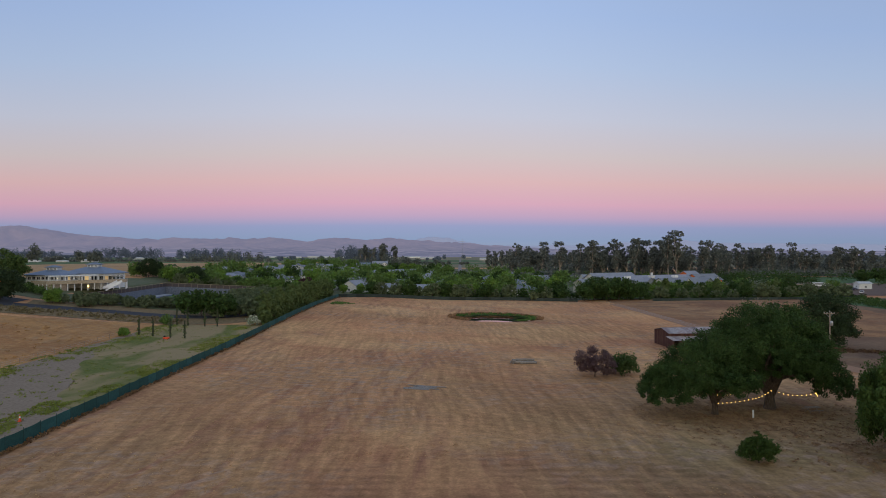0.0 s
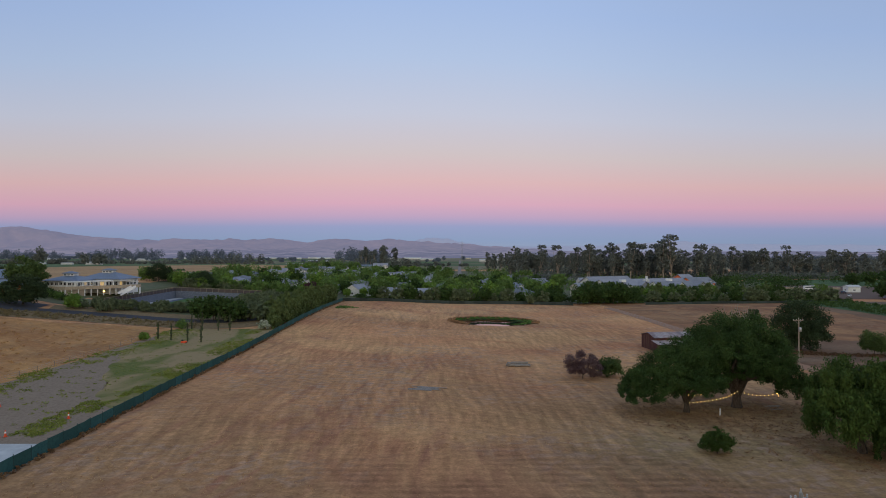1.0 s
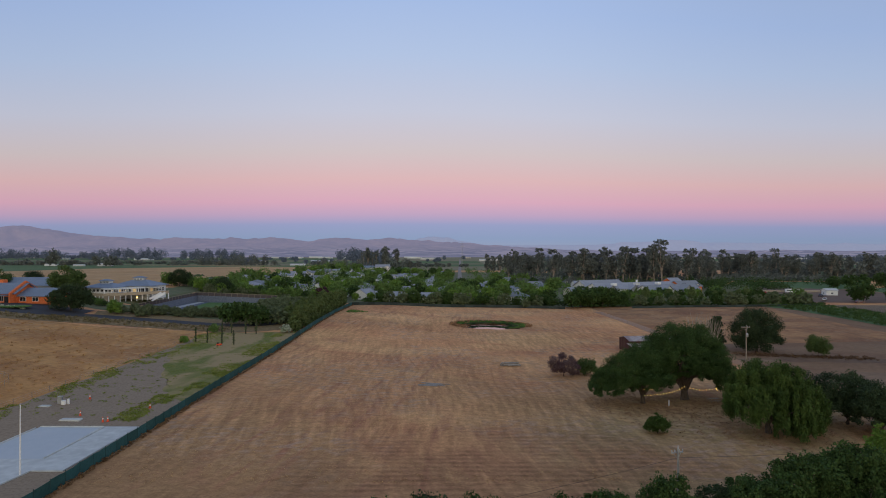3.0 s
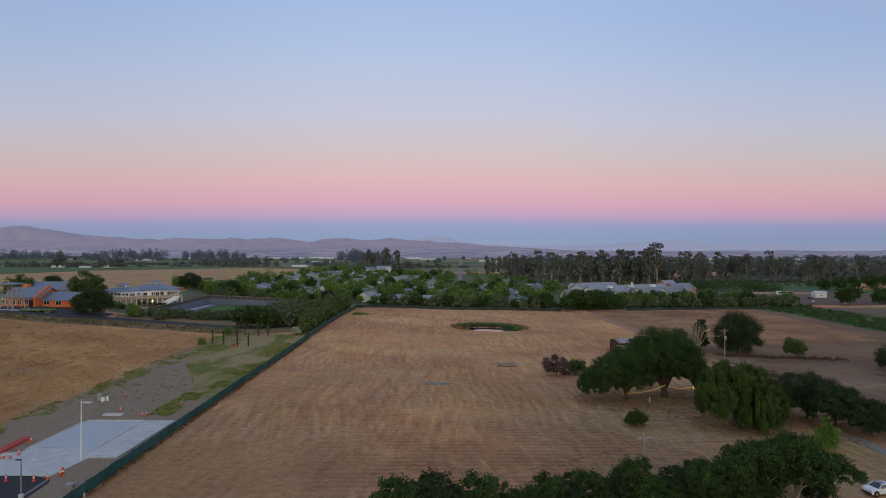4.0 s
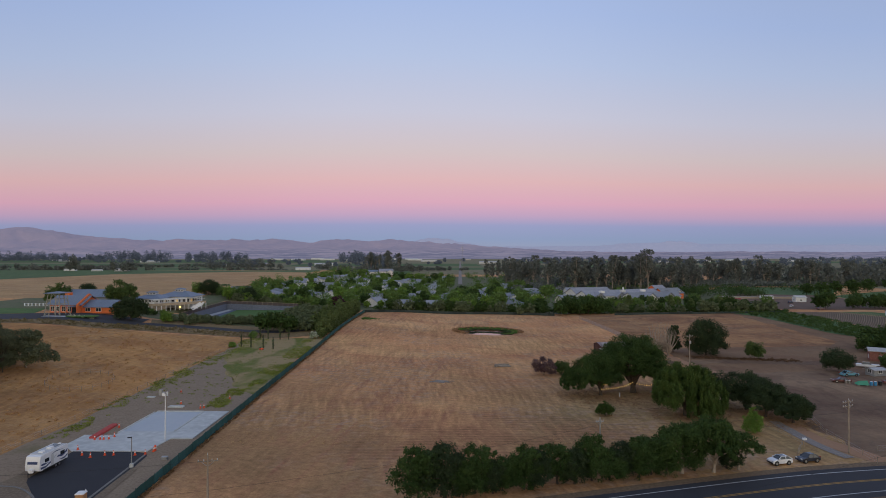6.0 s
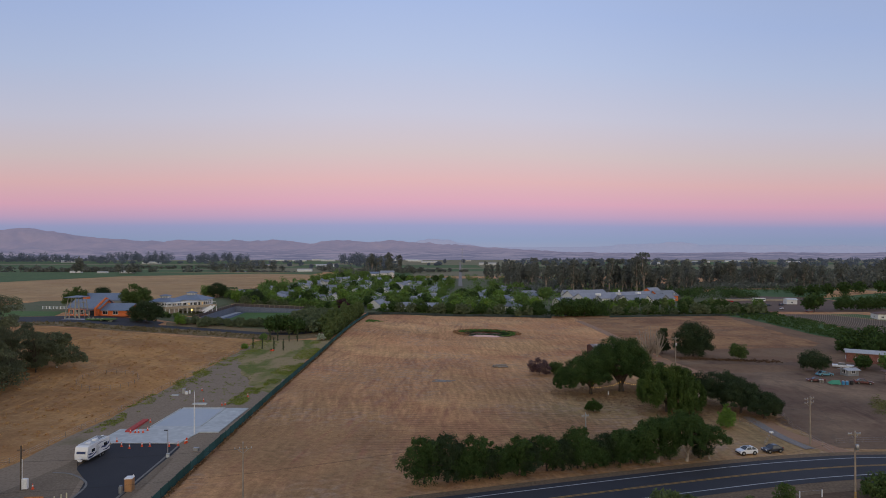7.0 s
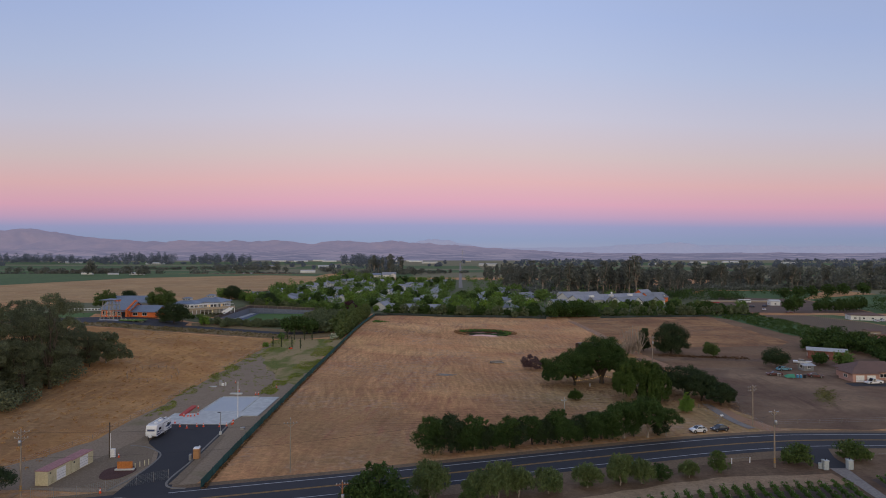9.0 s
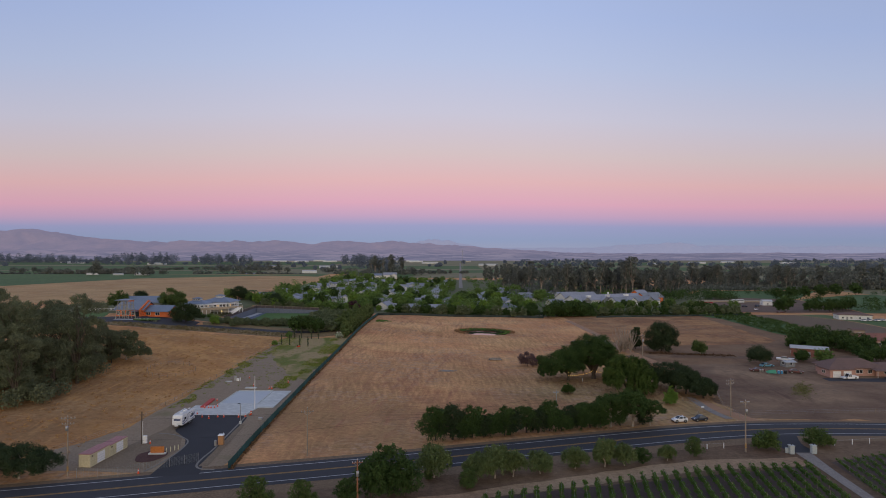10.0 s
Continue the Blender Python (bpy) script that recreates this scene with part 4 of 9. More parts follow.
for k in range(4):
    pale = k == 3
    if pale:
        lobes = [((0, 0, 5.8), (3.0, 2.8, 1.5)), ((-2.2, -0.6, 4.9), (2.2, 2.2, 1.3)), ((2.2, 0.5, 4.8), (2.3, 2.2, 1.4)), ((0.4, 1.6, 4.9), (2.4, 2.0, 1.3)), ((3.2, -0.6, 3.6), (1.7, 1.6, 1.1))]
    else:
        rr = random.Random(300 + k)
        lobes = [((0, 0, 5.2), (2.8, 2.8, 2.4)), ((-1.7, -0.8, 3.4), (2.3, 2.3, 2.3)), ((1.7, 0.7, 3.6), (2.3, 2.2, 2.3)), ((0, -0.6, 2.2), (2.6, 2.3, 2.0))]
        lobes += [((rr.uniform(-2.2, 2.2), rr.uniform(-1.6, 1.6), rr.uniform(5.2, 7.0)), (1.3, 1.3, 1.1)) for _ in range(3)]
    hedge_src.append(make_tree("roadside_oak", "open roadside oak with pale forked limbs" if pale else "dark green roadside oak with low dense branches", (M_OAK, M_DARK, M_OAK, M_OAK)[k], M_BARK_PALE if pale else M_BARK,
                               lobes, 14000, 0.21, 50 + k, 0.26, 1.5 if pale else 2.0, HEDGE[(0, 1, 2, 9)[k]][0], HEDGE[(0, 1, 2, 9)[k]][1],
                               group="oaks along the road", limbs=13 if pale else 7, clumps=44, spread=0.3, shell=0.62, floor=-0.8 if not pale else -0.35))
    hedge_src[-1].scale = [HEDGE[(0, 1, 2, 9)[k]][2]] * 3
for i, (x, y, s, k) in enumerate(HEDGE):
    if i not in (0, 1, 2, 9):
        plant(hedge_src[k], x, y, s, zs=(0.86, 1.0, 1.14, 0.94)[i % 4])

# small trees on the near side of the road
NEAR = ((-36.5, -16.8, 1.0, 0), (-14.2, -10.5, 1.55, 1), (-28.7, -16.0, 0.85, 0), (-21.0, -14.5, 1.0, 1), (-11.6, -10.8, 1.25, 1), (-6.4, -2.4, 1.2, 2), (-17.4, -12.2, 1.3, 1), (0.0, -7.4, 0.78, 0), (2.2, -3.2, 1.05, 2), (5.4, -2.8, 1.12, 2),
        (9.0, -2.0, 1.0, 2), (14.5, -0.4, 1.05, 2), (22.0, 2.0, 0.95, 2), (28.3, 3.2, 1.0, 2), (32.5, 3.9, 0.85, 2), (36.5, 5.1, 0.72, 1), (42.4, 6.75, 0.7, 2), (49.1, 9.1, 0.68, 0))
M_AIRY = foliage("pale_drooping_leaves", (0.056, 0.078, 0.028), (0.104, 0.132, 0.050))
near_src = []
for k in range(3):
    airy = k == 2
    if airy:
        lobes = [((0, 0, 3.9), (2.3, 2.2, 1.5)), ((-1.3, -0.7, 3.1), (1.7, 1.6, 1.2)), ((1.3, 0.5, 3.2), (1.8, 1.7, 1.2)), ((0.4, -1.1, 2.7), (1.6, 1.3, 1.0)), ((-0.7, 0.9, 4.4), (1.2, 1.2, 0.9))]
    else:
        lobes = [((0, 0, 3.8), (2.2, 2.1, 1.9)), ((-1.1, -0.6, 2.6), (1.8, 1.7, 1.6)), ((1.1, 0.5, 2.7), (1.8, 1.7, 1.6)), ((0, -0.3, 1.7), (1.8, 1.7, 1.3)), ((0.6, -0.4, 5.0), (1.2, 1.2, 1.0)), ((-0.8, 0.5, 4.7), (1.2, 1.2, 1.0))]
    near_src.append(make_tree("small_tree", "small pale green drooping roadside tree with a pale stem" if airy else "bushy dark green roadside tree", (M_WILLOW, M_OAK, M_AIRY)[k], M_BARK_PALE if airy else M_BARK,
                              lobes, 6400, 0.2, 70 + k, 0.14, 1.7, NEAR[(0, 1, 5)[k]][0], NEAR[(0, 1, 5)[k]][1],
                              group="small trees along the road", clumps=40, floor=-0.6 if airy else -0.9, spread=0.3, shell=0.6, droop=1.3 if airy else 0.0, long=1.8 if airy else 1.0))
    near_src[-1].scale = [NEAR[(0, 1, 5)[k]][2]] * 3
for i, (x, y, s, k) in enumerate(NEAR):
    if i not in (0, 1, 5):
        plant(near_src[k], x, y, s, zs=(0.9, 1.1, 1.0, 0.8)[i % 4])
rn_ = random.Random(19)
for k in range(12):
    xx = -36 + 7.2 * k + rn_.uniform(-1.2, 1.2)
    plant(near_src[(2, 0, 2)[k % 3]], xx, -11.5 + (xx + 36) * 0.26 + rn_.uniform(-1.6, 1.6) - (2.0 if xx < -10 else 0), rn_.uniform(0.25, 0.45), zs=rn_.uniform(0.6, 0.9), rng=rn_)
shrub("shrub", "round green shrub beside a gate pillar", M_WILLOW, 66.8, 13.6, 5.6, 4.0, 81, 3400, 0.3, "shrubs at the gate")
shrub("shrub", "round green shrub beside a gate pillar", M_WILLOW, 80.0, 15.8, 5.8, 4.0, 82, 3400, 0.3, "shrubs at the gate")

# eucalyptus group on the golden slope
euc_src = []
for k in range(3):
    rr = random.Random(90 + k)
    lob = [((rr.uniform(-4.8, 4.8), rr.uniform(-4.8, 4.8), 4.0 + 19.5 * j / 13 + rr.uniform(-1.5, 1.5)), (rr.uniform(2.2, 4.0), rr.uniform(2.2, 4.0), rr.uniform(1.5, 2.6))) for j in range(15)]
    t = make_tree("eucalyptus_tree", "tall dark open grey-green eucalyptus with pale limbs", M_EUC, M_BARK, lob, 32000, 0.25, 90 + k, 0.45, 5.0, (-127, -136, -119)[k], (52, 62, 66)[k], group="eucalyptus group", limbs=14, clumps=46, spread=0.36, floor=-0.5)
    euc_src.append(t)
for x, y, s, k in ((-143, 50, 1.0, 1), (-131, 74, 0.85, 2), (-148, 70, 1.05, 0), (-122, 44, 0.72, 2), (-140, 84, 0.8, 0), (-121, 58, 0.6, 0), (-133, 46, 0.8, 1), (-128, 60, 0.7, 0), (-122, 79, 0.55, 1), (-126, 86, 0.6, 2), (-119, 70, 0.5, 0), (-136, 92, 0.7, 1), (-125.5, 93, 0.5, 0), (-121.5, 89, 0.42, 2)):
    plant(euc_src[k], x, y, s)
make_tree("dense_tree", "dense dark tree growing down to golden grass", M_EUC, M_BARK_PALE, [((-1.0, 0, 7.4), (4.2, 4.2, 3.2)), ((4.0, -1, 4.4), (3.4, 3.4, 2.6)), ((-4.6, 1, 5.8), (3.4, 3.4, 3.2)), ((0.5, -1.5, 3.4), (4.2, 3.2, 2.4)), ((6.6, 0.5, 2.8), (2.2, 2.4, 1.8)), ((1.8, 0.5, 8.6), (2.2, 2.2, 1.6)), ((-5.5, -1, 2.8), (3.4, 2.8, 2.0))], 26000, 0.3, 98, 0.3, 2.0, -119.5, 95, clumps=50, spread=0.28, shell=0.6, floor=-0.7)
make_tree("dark_tree", "low umbrella-shaped dark tree with a pale trunk", M_DARK, M_BARK_PALE, [((0, 0, 4.3), (5.6, 4.8, 2.0)), ((-4.5, 1, 4.3), (5, 4.4, 2.0)), ((4.6, -1, 3.7), (4.2, 3.6, 1.8)), ((-8, 1.5, 4.0), (5, 4.4, 2.1)), ((-3, -1.5, 2.6), (4.4, 3.4, 1.6)), ((2.5, -1.5, 2.8), (3.8, 3, 1.5))], 34000, 0.21, 97, 0.26, 1.6, -86.5, -3.0, clumps=56, floor=-0.6, spread=0.28, shell=0.6)
# ---- materials of made things ----
M_WOOD_POLE = surface("weathered_pole_wood", [(0.28, 0.23, 0.18), (0.2, 0.165, 0.13), (0.33, 0.27, 0.21)], scale=0.6, fine=5, rough=0.9, bump=0.3, stretch=(1, 1, 0.2))
M_WOOD_ORANGE = surface("reddish_pole_wood", [(0.30, 0.14, 0.07), (0.22, 0.10, 0.055)], scale=0.6, fine=5, rough=0.9, bump=0.3, stretch=(1, 1, 0.2))
M_STEEL = surface("galvanised_steel", [(0.42, 0.43, 0.44), (0.34, 0.35, 0.36)], scale=1.0, fine=8, rough=0.45, metal=0.8)
M_DARK_METAL = surface("dark_metal", [(0.03, 0.03, 0.033), (0.045, 0.045, 0.048)], scale=1.0, fine=8, rough=0.5, metal=0.6)
M_WIRE = surface("black_cable", [(0.02, 0.02, 0.022), (0.03, 0.03, 0.032)], rough=0.6)
M_CERAMIC = surface("pale_insulator", [(0.45, 0.45, 0.44), (0.38, 0.38, 0.38)], rough=0.3)
M_SCREEN = surface("green_fence_screen", [(0.022, 0.080, 0.076), (0.036, 0.108, 0.102), (0.018, 0.062, 0.060)], scale=0.3, fine=3, rough=0.85, bump=0.2, vary="object", amount=0.2)
M_POST = surface("dark_green_post", [(0.02, 0.05, 0.045), (0.03, 0.065, 0.06)], rough=0.6)
M_WHITE = surface("white_paint", [(0.78, 0.78, 0.77), (0.70, 0.70, 0.69), (0.8, 0.8, 0.79)], scale=0.5, fine=4, rough=0.55)
M_CREAM = surface("cream_painted_steel", [(0.62, 0.56, 0.36), (0.55, 0.49, 0.31), (0.64, 0.58, 0.4)], scale=0.5, fine=3, rough=0.6)
M_ROSE_ROOF = surface("faded_red_roof", [(0.38, 0.17, 0.17), (0.30, 0.14, 0.14), (0.42, 0.22, 0.2)], scale=0.4, fine=3, rough=0.7)
M_GLASS = surface("dark_window_glass", [(0.02, 0.024, 0.03), (0.03, 0.034, 0.04)], scale=0.6, fine=2, rough=0.08, spec=0.8)
M_RUBBER = surface("tyre_rubber", [(0.018, 0.018, 0.018), (0.028, 0.028, 0.028)], rough=0.9)
M_ORANGE = surface("orange_cone_plastic", [(0.75, 0.10, 0.035), (0.65, 0.085, 0.03)], scale=2, fine=8, rough=0.6)
M_CORTEN = surface("rusty_orange_panel", [(0.45, 0.16, 0.04), (0.36, 0.12, 0.035), (0.5, 0.2, 0.06)], scale=0.8, fine=4, rough=0.8)
M_MULCH = surface("dark_mulch", [(0.085, 0.04, 0.035), (0.06, 0.03, 0.028), (0.11, 0.055, 0.045)], scale=0.6, fine=5, rough=0.95, bump=0.8)
M_TAN_PLASTIC = surface("tan_plastic", [(0.42, 0.22, 0.10), (0.36, 0.19, 0.09)], rough=0.6)
M_BLUE_PAINT = surface("dark_blue_stripe", [(0.03, 0.05, 0.13), (0.05, 0.07, 0.16)], rough=0.4)
M_GREY_ROOFING = surface("grey_rv_roof", [(0.55, 0.55, 0.54), (0.48, 0.48, 0.48)], rough=0.7)
M_CARWHITE = surface("white_car_paint", [(0.76, 0.77, 0.78), (0.72, 0.73, 0.75)], rough=0.2, spec=0.6)
M_CARDARK = surface("dark_blue_car_paint", [(0.025, 0.03, 0.045), (0.035, 0.04, 0.055)], rough=0.18, spec=0.6)
M_CARBLUE = surface("faded_light_blue_car_paint", [(0.11, 0.29, 0.37), (0.14, 0.33, 0.41)], rough=0.4)
M_CARRED = surface("dull_maroon_car_paint", [(0.10, 0.03, 0.03), (0.13, 0.05, 0.045)], rough=0.4)
M_TEAL = surface("green_tarp", [(0.05, 0.23, 0.15), (0.065, 0.27, 0.18)], rough=0.6)
M_DRUM = surface("blue_plastic_drum", [(0.05, 0.22, 0.42), (0.06, 0.27, 0.48)], rough=0.5)
M_LAMP_WARM = glow("warm_bulb", (1.0, 0.52, 0.11), 3.5)
M_HEADLIGHT = surface("clear_headlight", [(0.6, 0.62, 0.64), (0.5, 0.52, 0.54)], rough=0.1)
M_TAIL = surface("red_taillight", [(0.3, 0.02, 0.02), (0.25, 0.015, 0.015)], rough=0.2)
M_PLANK = surface("dark_red_barn_wood", [(0.085, 0.038, 0.03), (0.06, 0.03, 0.026), (0.11, 0.05, 0.04)], scale=0.5, fine=4, rough=0.9, bump=0.3, vary="object", amount=0.3, stretch=(1, 1, 0.2))
M_TIN = surface("rusted_tin_sheet", [(0.34, 0.33, 0.33), (0.24, 0.10, 0.075), (0.4, 0.39, 0.39)], scale=0.45, fine=2, rough=0.6, contrast=0.95, vary="object", amount=0.35)
M_LOG = surface("grey_weathered_log", [(0.27, 0.24, 0.21), (0.19, 0.17, 0.15), (0.32, 0.29, 0.26)], scale=1.0, fine=5, rough=0.9, bump=0.4)


# ---- fence round the field ----
FENCE = smooth_line([(-47.8, 1.5), (-48.8, 25), (-49.6, 60), (-50.4, 100), (-50.7, 143), (-50.2, 200), (-47.8, 266)], 6)
FENCE_BACK = smooth_line([(-47.8, 266), (-20, 274), (10, 277), (40, 274), (62, 268)], 6)
FENCE_BACK_2 = smooth_line([(98, 272), (130, 277), (170, 281), (205, 286)], 6)


def screen_fence(name, label, line, spacing, height, cloth=None):
    """Wire fence with green screening: posts and one panel between each two."""
    f = thing(name, label, "fence")
    total = sum(math.dist(a, b) for a, b in zip(line, line[1:]))
    pts = resample(line, max(2, round(total / spacing)))
    post = Build().rod((0, 0, -0.3), (0, 0, height + 0.12), 0.045, n=6).mesh("post")
    for i, p in enumerate(pts):
        z = ground_z(p.x, p.y)
        ob = part("post", post, M_POST, f)
        ob.location = (p.x, p.y, z)
        if i:
            q = pts[i - 1]
            zq = ground_z(q.x, q.y)
            d = (p - q).normalized() * 0.05
            s = Build()
            nrm = Vector((-d.y, d.x, 0)).normalized() * 0.015
            sag = [random.uniform(0.0, 0.16) for _ in range(3)]
            cols = []
            for k in range(3):
                u = k / 2
                c = (q + d).lerp(p - d, u) + nrm * random.uniform(-3, 3) * (k == 1)
                zz = zq + (z - zq) * u
                cols.append((c, zz + 0.03, zz + height - sag[k]))
            for side in (-1, 1):
                for c, a, b in cols:
                    s.v += [(c.x + nrm.x * side, c.y + nrm.y * side, a), (c.x + nrm.x * side, c.y + nrm.y * side, b)]
            s.f = [(0, 2, 3, 1), (2, 4, 5, 3), (7, 9, 8, 6), (9, 11, 10, 8), (1, 3, 9, 7), (3, 5, 11, 9), (0, 1, 7, 6), (4, 10, 11, 5)]
            part("panel", s, cloth or M_SCREEN, f)
    return f


M_SCREEN_OLD = surface("faded_fence_screen", [(0.03, 0.045, 0.042), (0.045, 0.058, 0.055), (0.025, 0.036, 0.034)], scale=0.3, fine=3, rough=0.85, vary="object", amount=0.3)
screen_fence("fence", "long wire fence covered with dark green screening", FENCE, 3.0, 1.75)
screen_fence("fence", "wire fence with dark green screening behind a field", FENCE_BACK, 4.0, 1.6, M_SCREEN_OLD)
screen_fence("fence", "grey-green screened fence behind a dry field", FENCE_BACK_2, 5.0, 1.3, M_SCREEN_OLD)


def wire_fence(name, label, pts, spacing, height, rails=3, post_mat=None, radius=0.05):
    """Post and wire fence."""
    f = thing(name, label, "fence")
    total = sum(math.dist(a, b) for a, b in zip(pts, pts[1:]))
    row = resample(pts, max(1, round(total / spacing)))
    for p in row:
        z = ground_z(p.x, p.y)
        part("post", Build().rod((p.x, p.y, z - 0.3), (p.x + random.uniform(-.04, .04), p.y, z + height * random.uniform(0.95, 1.05)), radius, n=6), post_mat or M_WOOD_POLE, f)
    for k in range(rails):
        hz = height * (0.95 - 0.35 * k)
        part("wire", Build().chain([(p.x, p.y, ground_z(p.x, p.y) + hz) for p in row], [0.012] * len(row), 4), M_STEEL, f)
    return f


wire_fence("wire_fence", "old post and wire fence beside a track", [(73.5, 34.5), (75, 50), (82, 70)], 4, 1.2)
wire_fence("wire_fence", "low post and wire fence along the lane", [(62, 38.5), (67, 45), (66, 56)], 4, 1.1)
wire_fence("wire_fence", "post and wire fence along the dirt yard", [(78, 40.5), (110, 43), (160, 40)], 6, 1.2)
wire_fence("wire_fence", "post and wire fence across the dry field", [(76, 152), (75, 200), (73.5, 262)], 6, 1.2)
wire_fence("wire_fence", "wire fence along the golden field", [(-91, 10), (-84, 28), (-82.6, 67), (-82.6, 150)], 5, 1.1)
wire_fence("white_post_fence", "low fence with short white posts beside the road", [(50, 13.2), (58, 14.5)], 4, 1.2, 1, M_WHITE, 0.09)
wire_fence("white_post_fence", "low fence with short white posts beside the road", [(84, 16.3), (97, 18.3), (120, 17)], 4.3, 1.2, 1, M_WHITE, 0.09)
# round pen on the golden slope
ring = [(-99.5 + 7.5 * math.cos(a), 87.5 + 9 * math.sin(a)) for a in [i * math.pi / 10 for i in range(21)]]
pen = wire_fence("round_pen", "round grey rail pen in golden grass", ring, 2.6, 1.3, 2)
# chain-link gate fence at the drive
link = thing("chain_link_fence", "low chain-link construction fence across a drive entrance", "fence")
gate_line = [(-75.6, -2.6), (-71.8, -2.3), (-68.0, -1.9), (-64.4, 0.6), (-60.3, 3.1), (-58, 4.8), (-55.8, 6.2)]
M_MESH = surface("chain_link", [(0.30, 0.33, 0.32), (0.24, 0.27, 0.26)], rough=0.5, metal=0.5)
for i, (x, y) in enumerate(gate_line):
    part("post", Build().rod((x, y, 0), (x, y, 1.9), 0.04, n=6), M_STEEL, link)
    if i:
        x0, y0 = gate_line[i - 1]
        w = Build()
        for k in range(8):
            w.rod((x0, y0, 0.1 + 0.24 * k), (x, y, 0.1 + 0.24 * k), 0.011, n=3, caps=False)
        nn = int(math.dist((x, y), (x0, y0)) / 0.3)
        for k in range(1, nn):
            u = k / nn
            w.rod((x0 + (x - x0) * u, y0 + (y - y0) * u, 0.1), (x0 + (x - x0) * u, y0 + (y - y0) * u, 1.85), 0.010, n=3, caps=False)
        part("mesh_panel", w, M_MESH, link)


# ---- poles and cables ----
def utility_pole(x, y, height, wood, label, arms=((0.35, 2.4),), turn=15.0, transformer=False, band=False, lamps=False):
    z = ground_z(x, y)
    t = thing("utility_pole", label, "utility pole", x, y, z, turn)
    part("pole", Build().rod((0, 0, -0.4), (0, 0, height), 0.17, 0.11, n=9), wood, t)
    for drop, span in arms:
        arm = part("crossarm", Build().box(0, 0.16, height - drop - 0.06, span, 0.1, 0.13), wood, t)
        for k in (-0.46, -0.2, 0.2, 0.46):
            part("insulator", Build().lathe(k * span, 0.16, height - drop + 0.07, [(0.03, 0), (0.07, 0.06), (0.05, 0.12), (0.07, 0.18), (0.02, 0.24)], 8), M_CERAMIC, arm)
        part("brace", Build().rod((-span * 0.3, 0.14, height - drop - 0.05), (0, 0.12, height - drop - 0.7), 0.025, n=4).rod((span * 0.3, 0.14, height - drop - 0.05), (0, 0.12, height - drop - 0.7), 0.025, n=4), M_STEEL, t)
    part("insulator", Build().lathe(0, 0, height, [(0.04, 0), (0.07, 0.08), (0.04, 0.16), (0.06, 0.22), (0.01, 0.3)], 8), M_CERAMIC, t)
    if transformer:
        part("transformer", Build().lathe(0, -0.42, height - 2.6, [(0.2, 0), (0.26, 0.05), (0.26, 0.8), (0.2, 0.88), (0.04, 0.95)], 12), M_STEEL, t, "grey steel transformer can", smooth=True)
    if band:
        for k in range(3):
            part("marker_band", Build().lathe(0, 0, 1.0 + 0.35 * k, [(0.175, 0), (0.175, 0.2)], 10), M_YELLOW_LINE, t, "yellow marker band")
    if lamps:
        for sx in (-1, 1):
            part("lamp_head", Build().box(sx * 0.75, 0.16, height - arms[0][0] + 0.08, 0.5, 0.22, 0.16, b=0.04), M_STEEL, t)
    return t


utility_pole(-78.0, -1.6, 11.6, M_WOOD_POLE, "tall wooden utility pole with crossarms and striped base", ((0.4, 2.6), (1.5, 2.2)), 12, True, True)
utility_pole(-33.8, 9.6, 10.3, M_WOOD_POLE, "grey wooden utility pole in dry grass beside a road", ((0.9, 2.6),), 12)
utility_pole(61.6, 12.0, 11.2, M_WOOD_POLE, "grey utility pole with twin lamp arms and a transformer", ((0.35, 2.2),), 5, True, True, True)
utility_pole(72.2, 39.8, 9.8, M_WOOD_POLE, "grey wooden utility pole with two crossarms", ((0.4, 3.0), (1.2, 3.0)), 25)
utility_pole(-19.2, -16.3, 8.4, M_WOOD_ORANGE, "reddish wooden utility pole among roadside trees", ((0.5, 1.8),), 12, True)
utility_pole(23.9, 30.9, 8.9, M_STEEL, "thin grey pole with a small crossarm in dry grass", ((0.5, 1.4),), 12)
utility_pole(73.5, 111.6, 11.4, M_WOOD_POLE, "grey wooden power pole beside a dark tree", ((0.35, 2.2),), 5, True)


def cable(name, a, b, sag, label="thin black overhead cable", r=0.014):
    pts = [(a[0] + (b[0] - a[0]) * k / 16, a[1] + (b[1] - a[1]) * k / 16, a[2] + (b[2] - a[2]) * k / 16 - sag * 4 * (k / 16) * (1 - k / 16)) for k in range(17)]
    return solid(name, Build().chain(pts, [r] * 17, 4), M_WIRE, label, "cable")


cable("overhead_cable", (-78, -1.5, 6.6), (-33.8, 9.6, 5.6), 0.5)
cable("overhead_cable", (-33.8, 9.6, 5.6), (23.9, 30.9, 7.9), 0.7)
cable("overhead_cable", (23.9, 30.9, 7.9), (72.2, 39.8, 7.6), 0.5)
cable("overhead_cable", (-78, -1.5, 11.2), (-33.8, 9.6, 9.5), 0.6, r=0.015)
cable("overhead_cable", (72.2, 39.8, 9.3), (61.6, 12.0, 10.4), 0.4, r=0.015)
cable("overhead_cable", (-19.2, -16.3, 7.9), (61.6, 12.0, 10.4), 0.9, r=0.015)

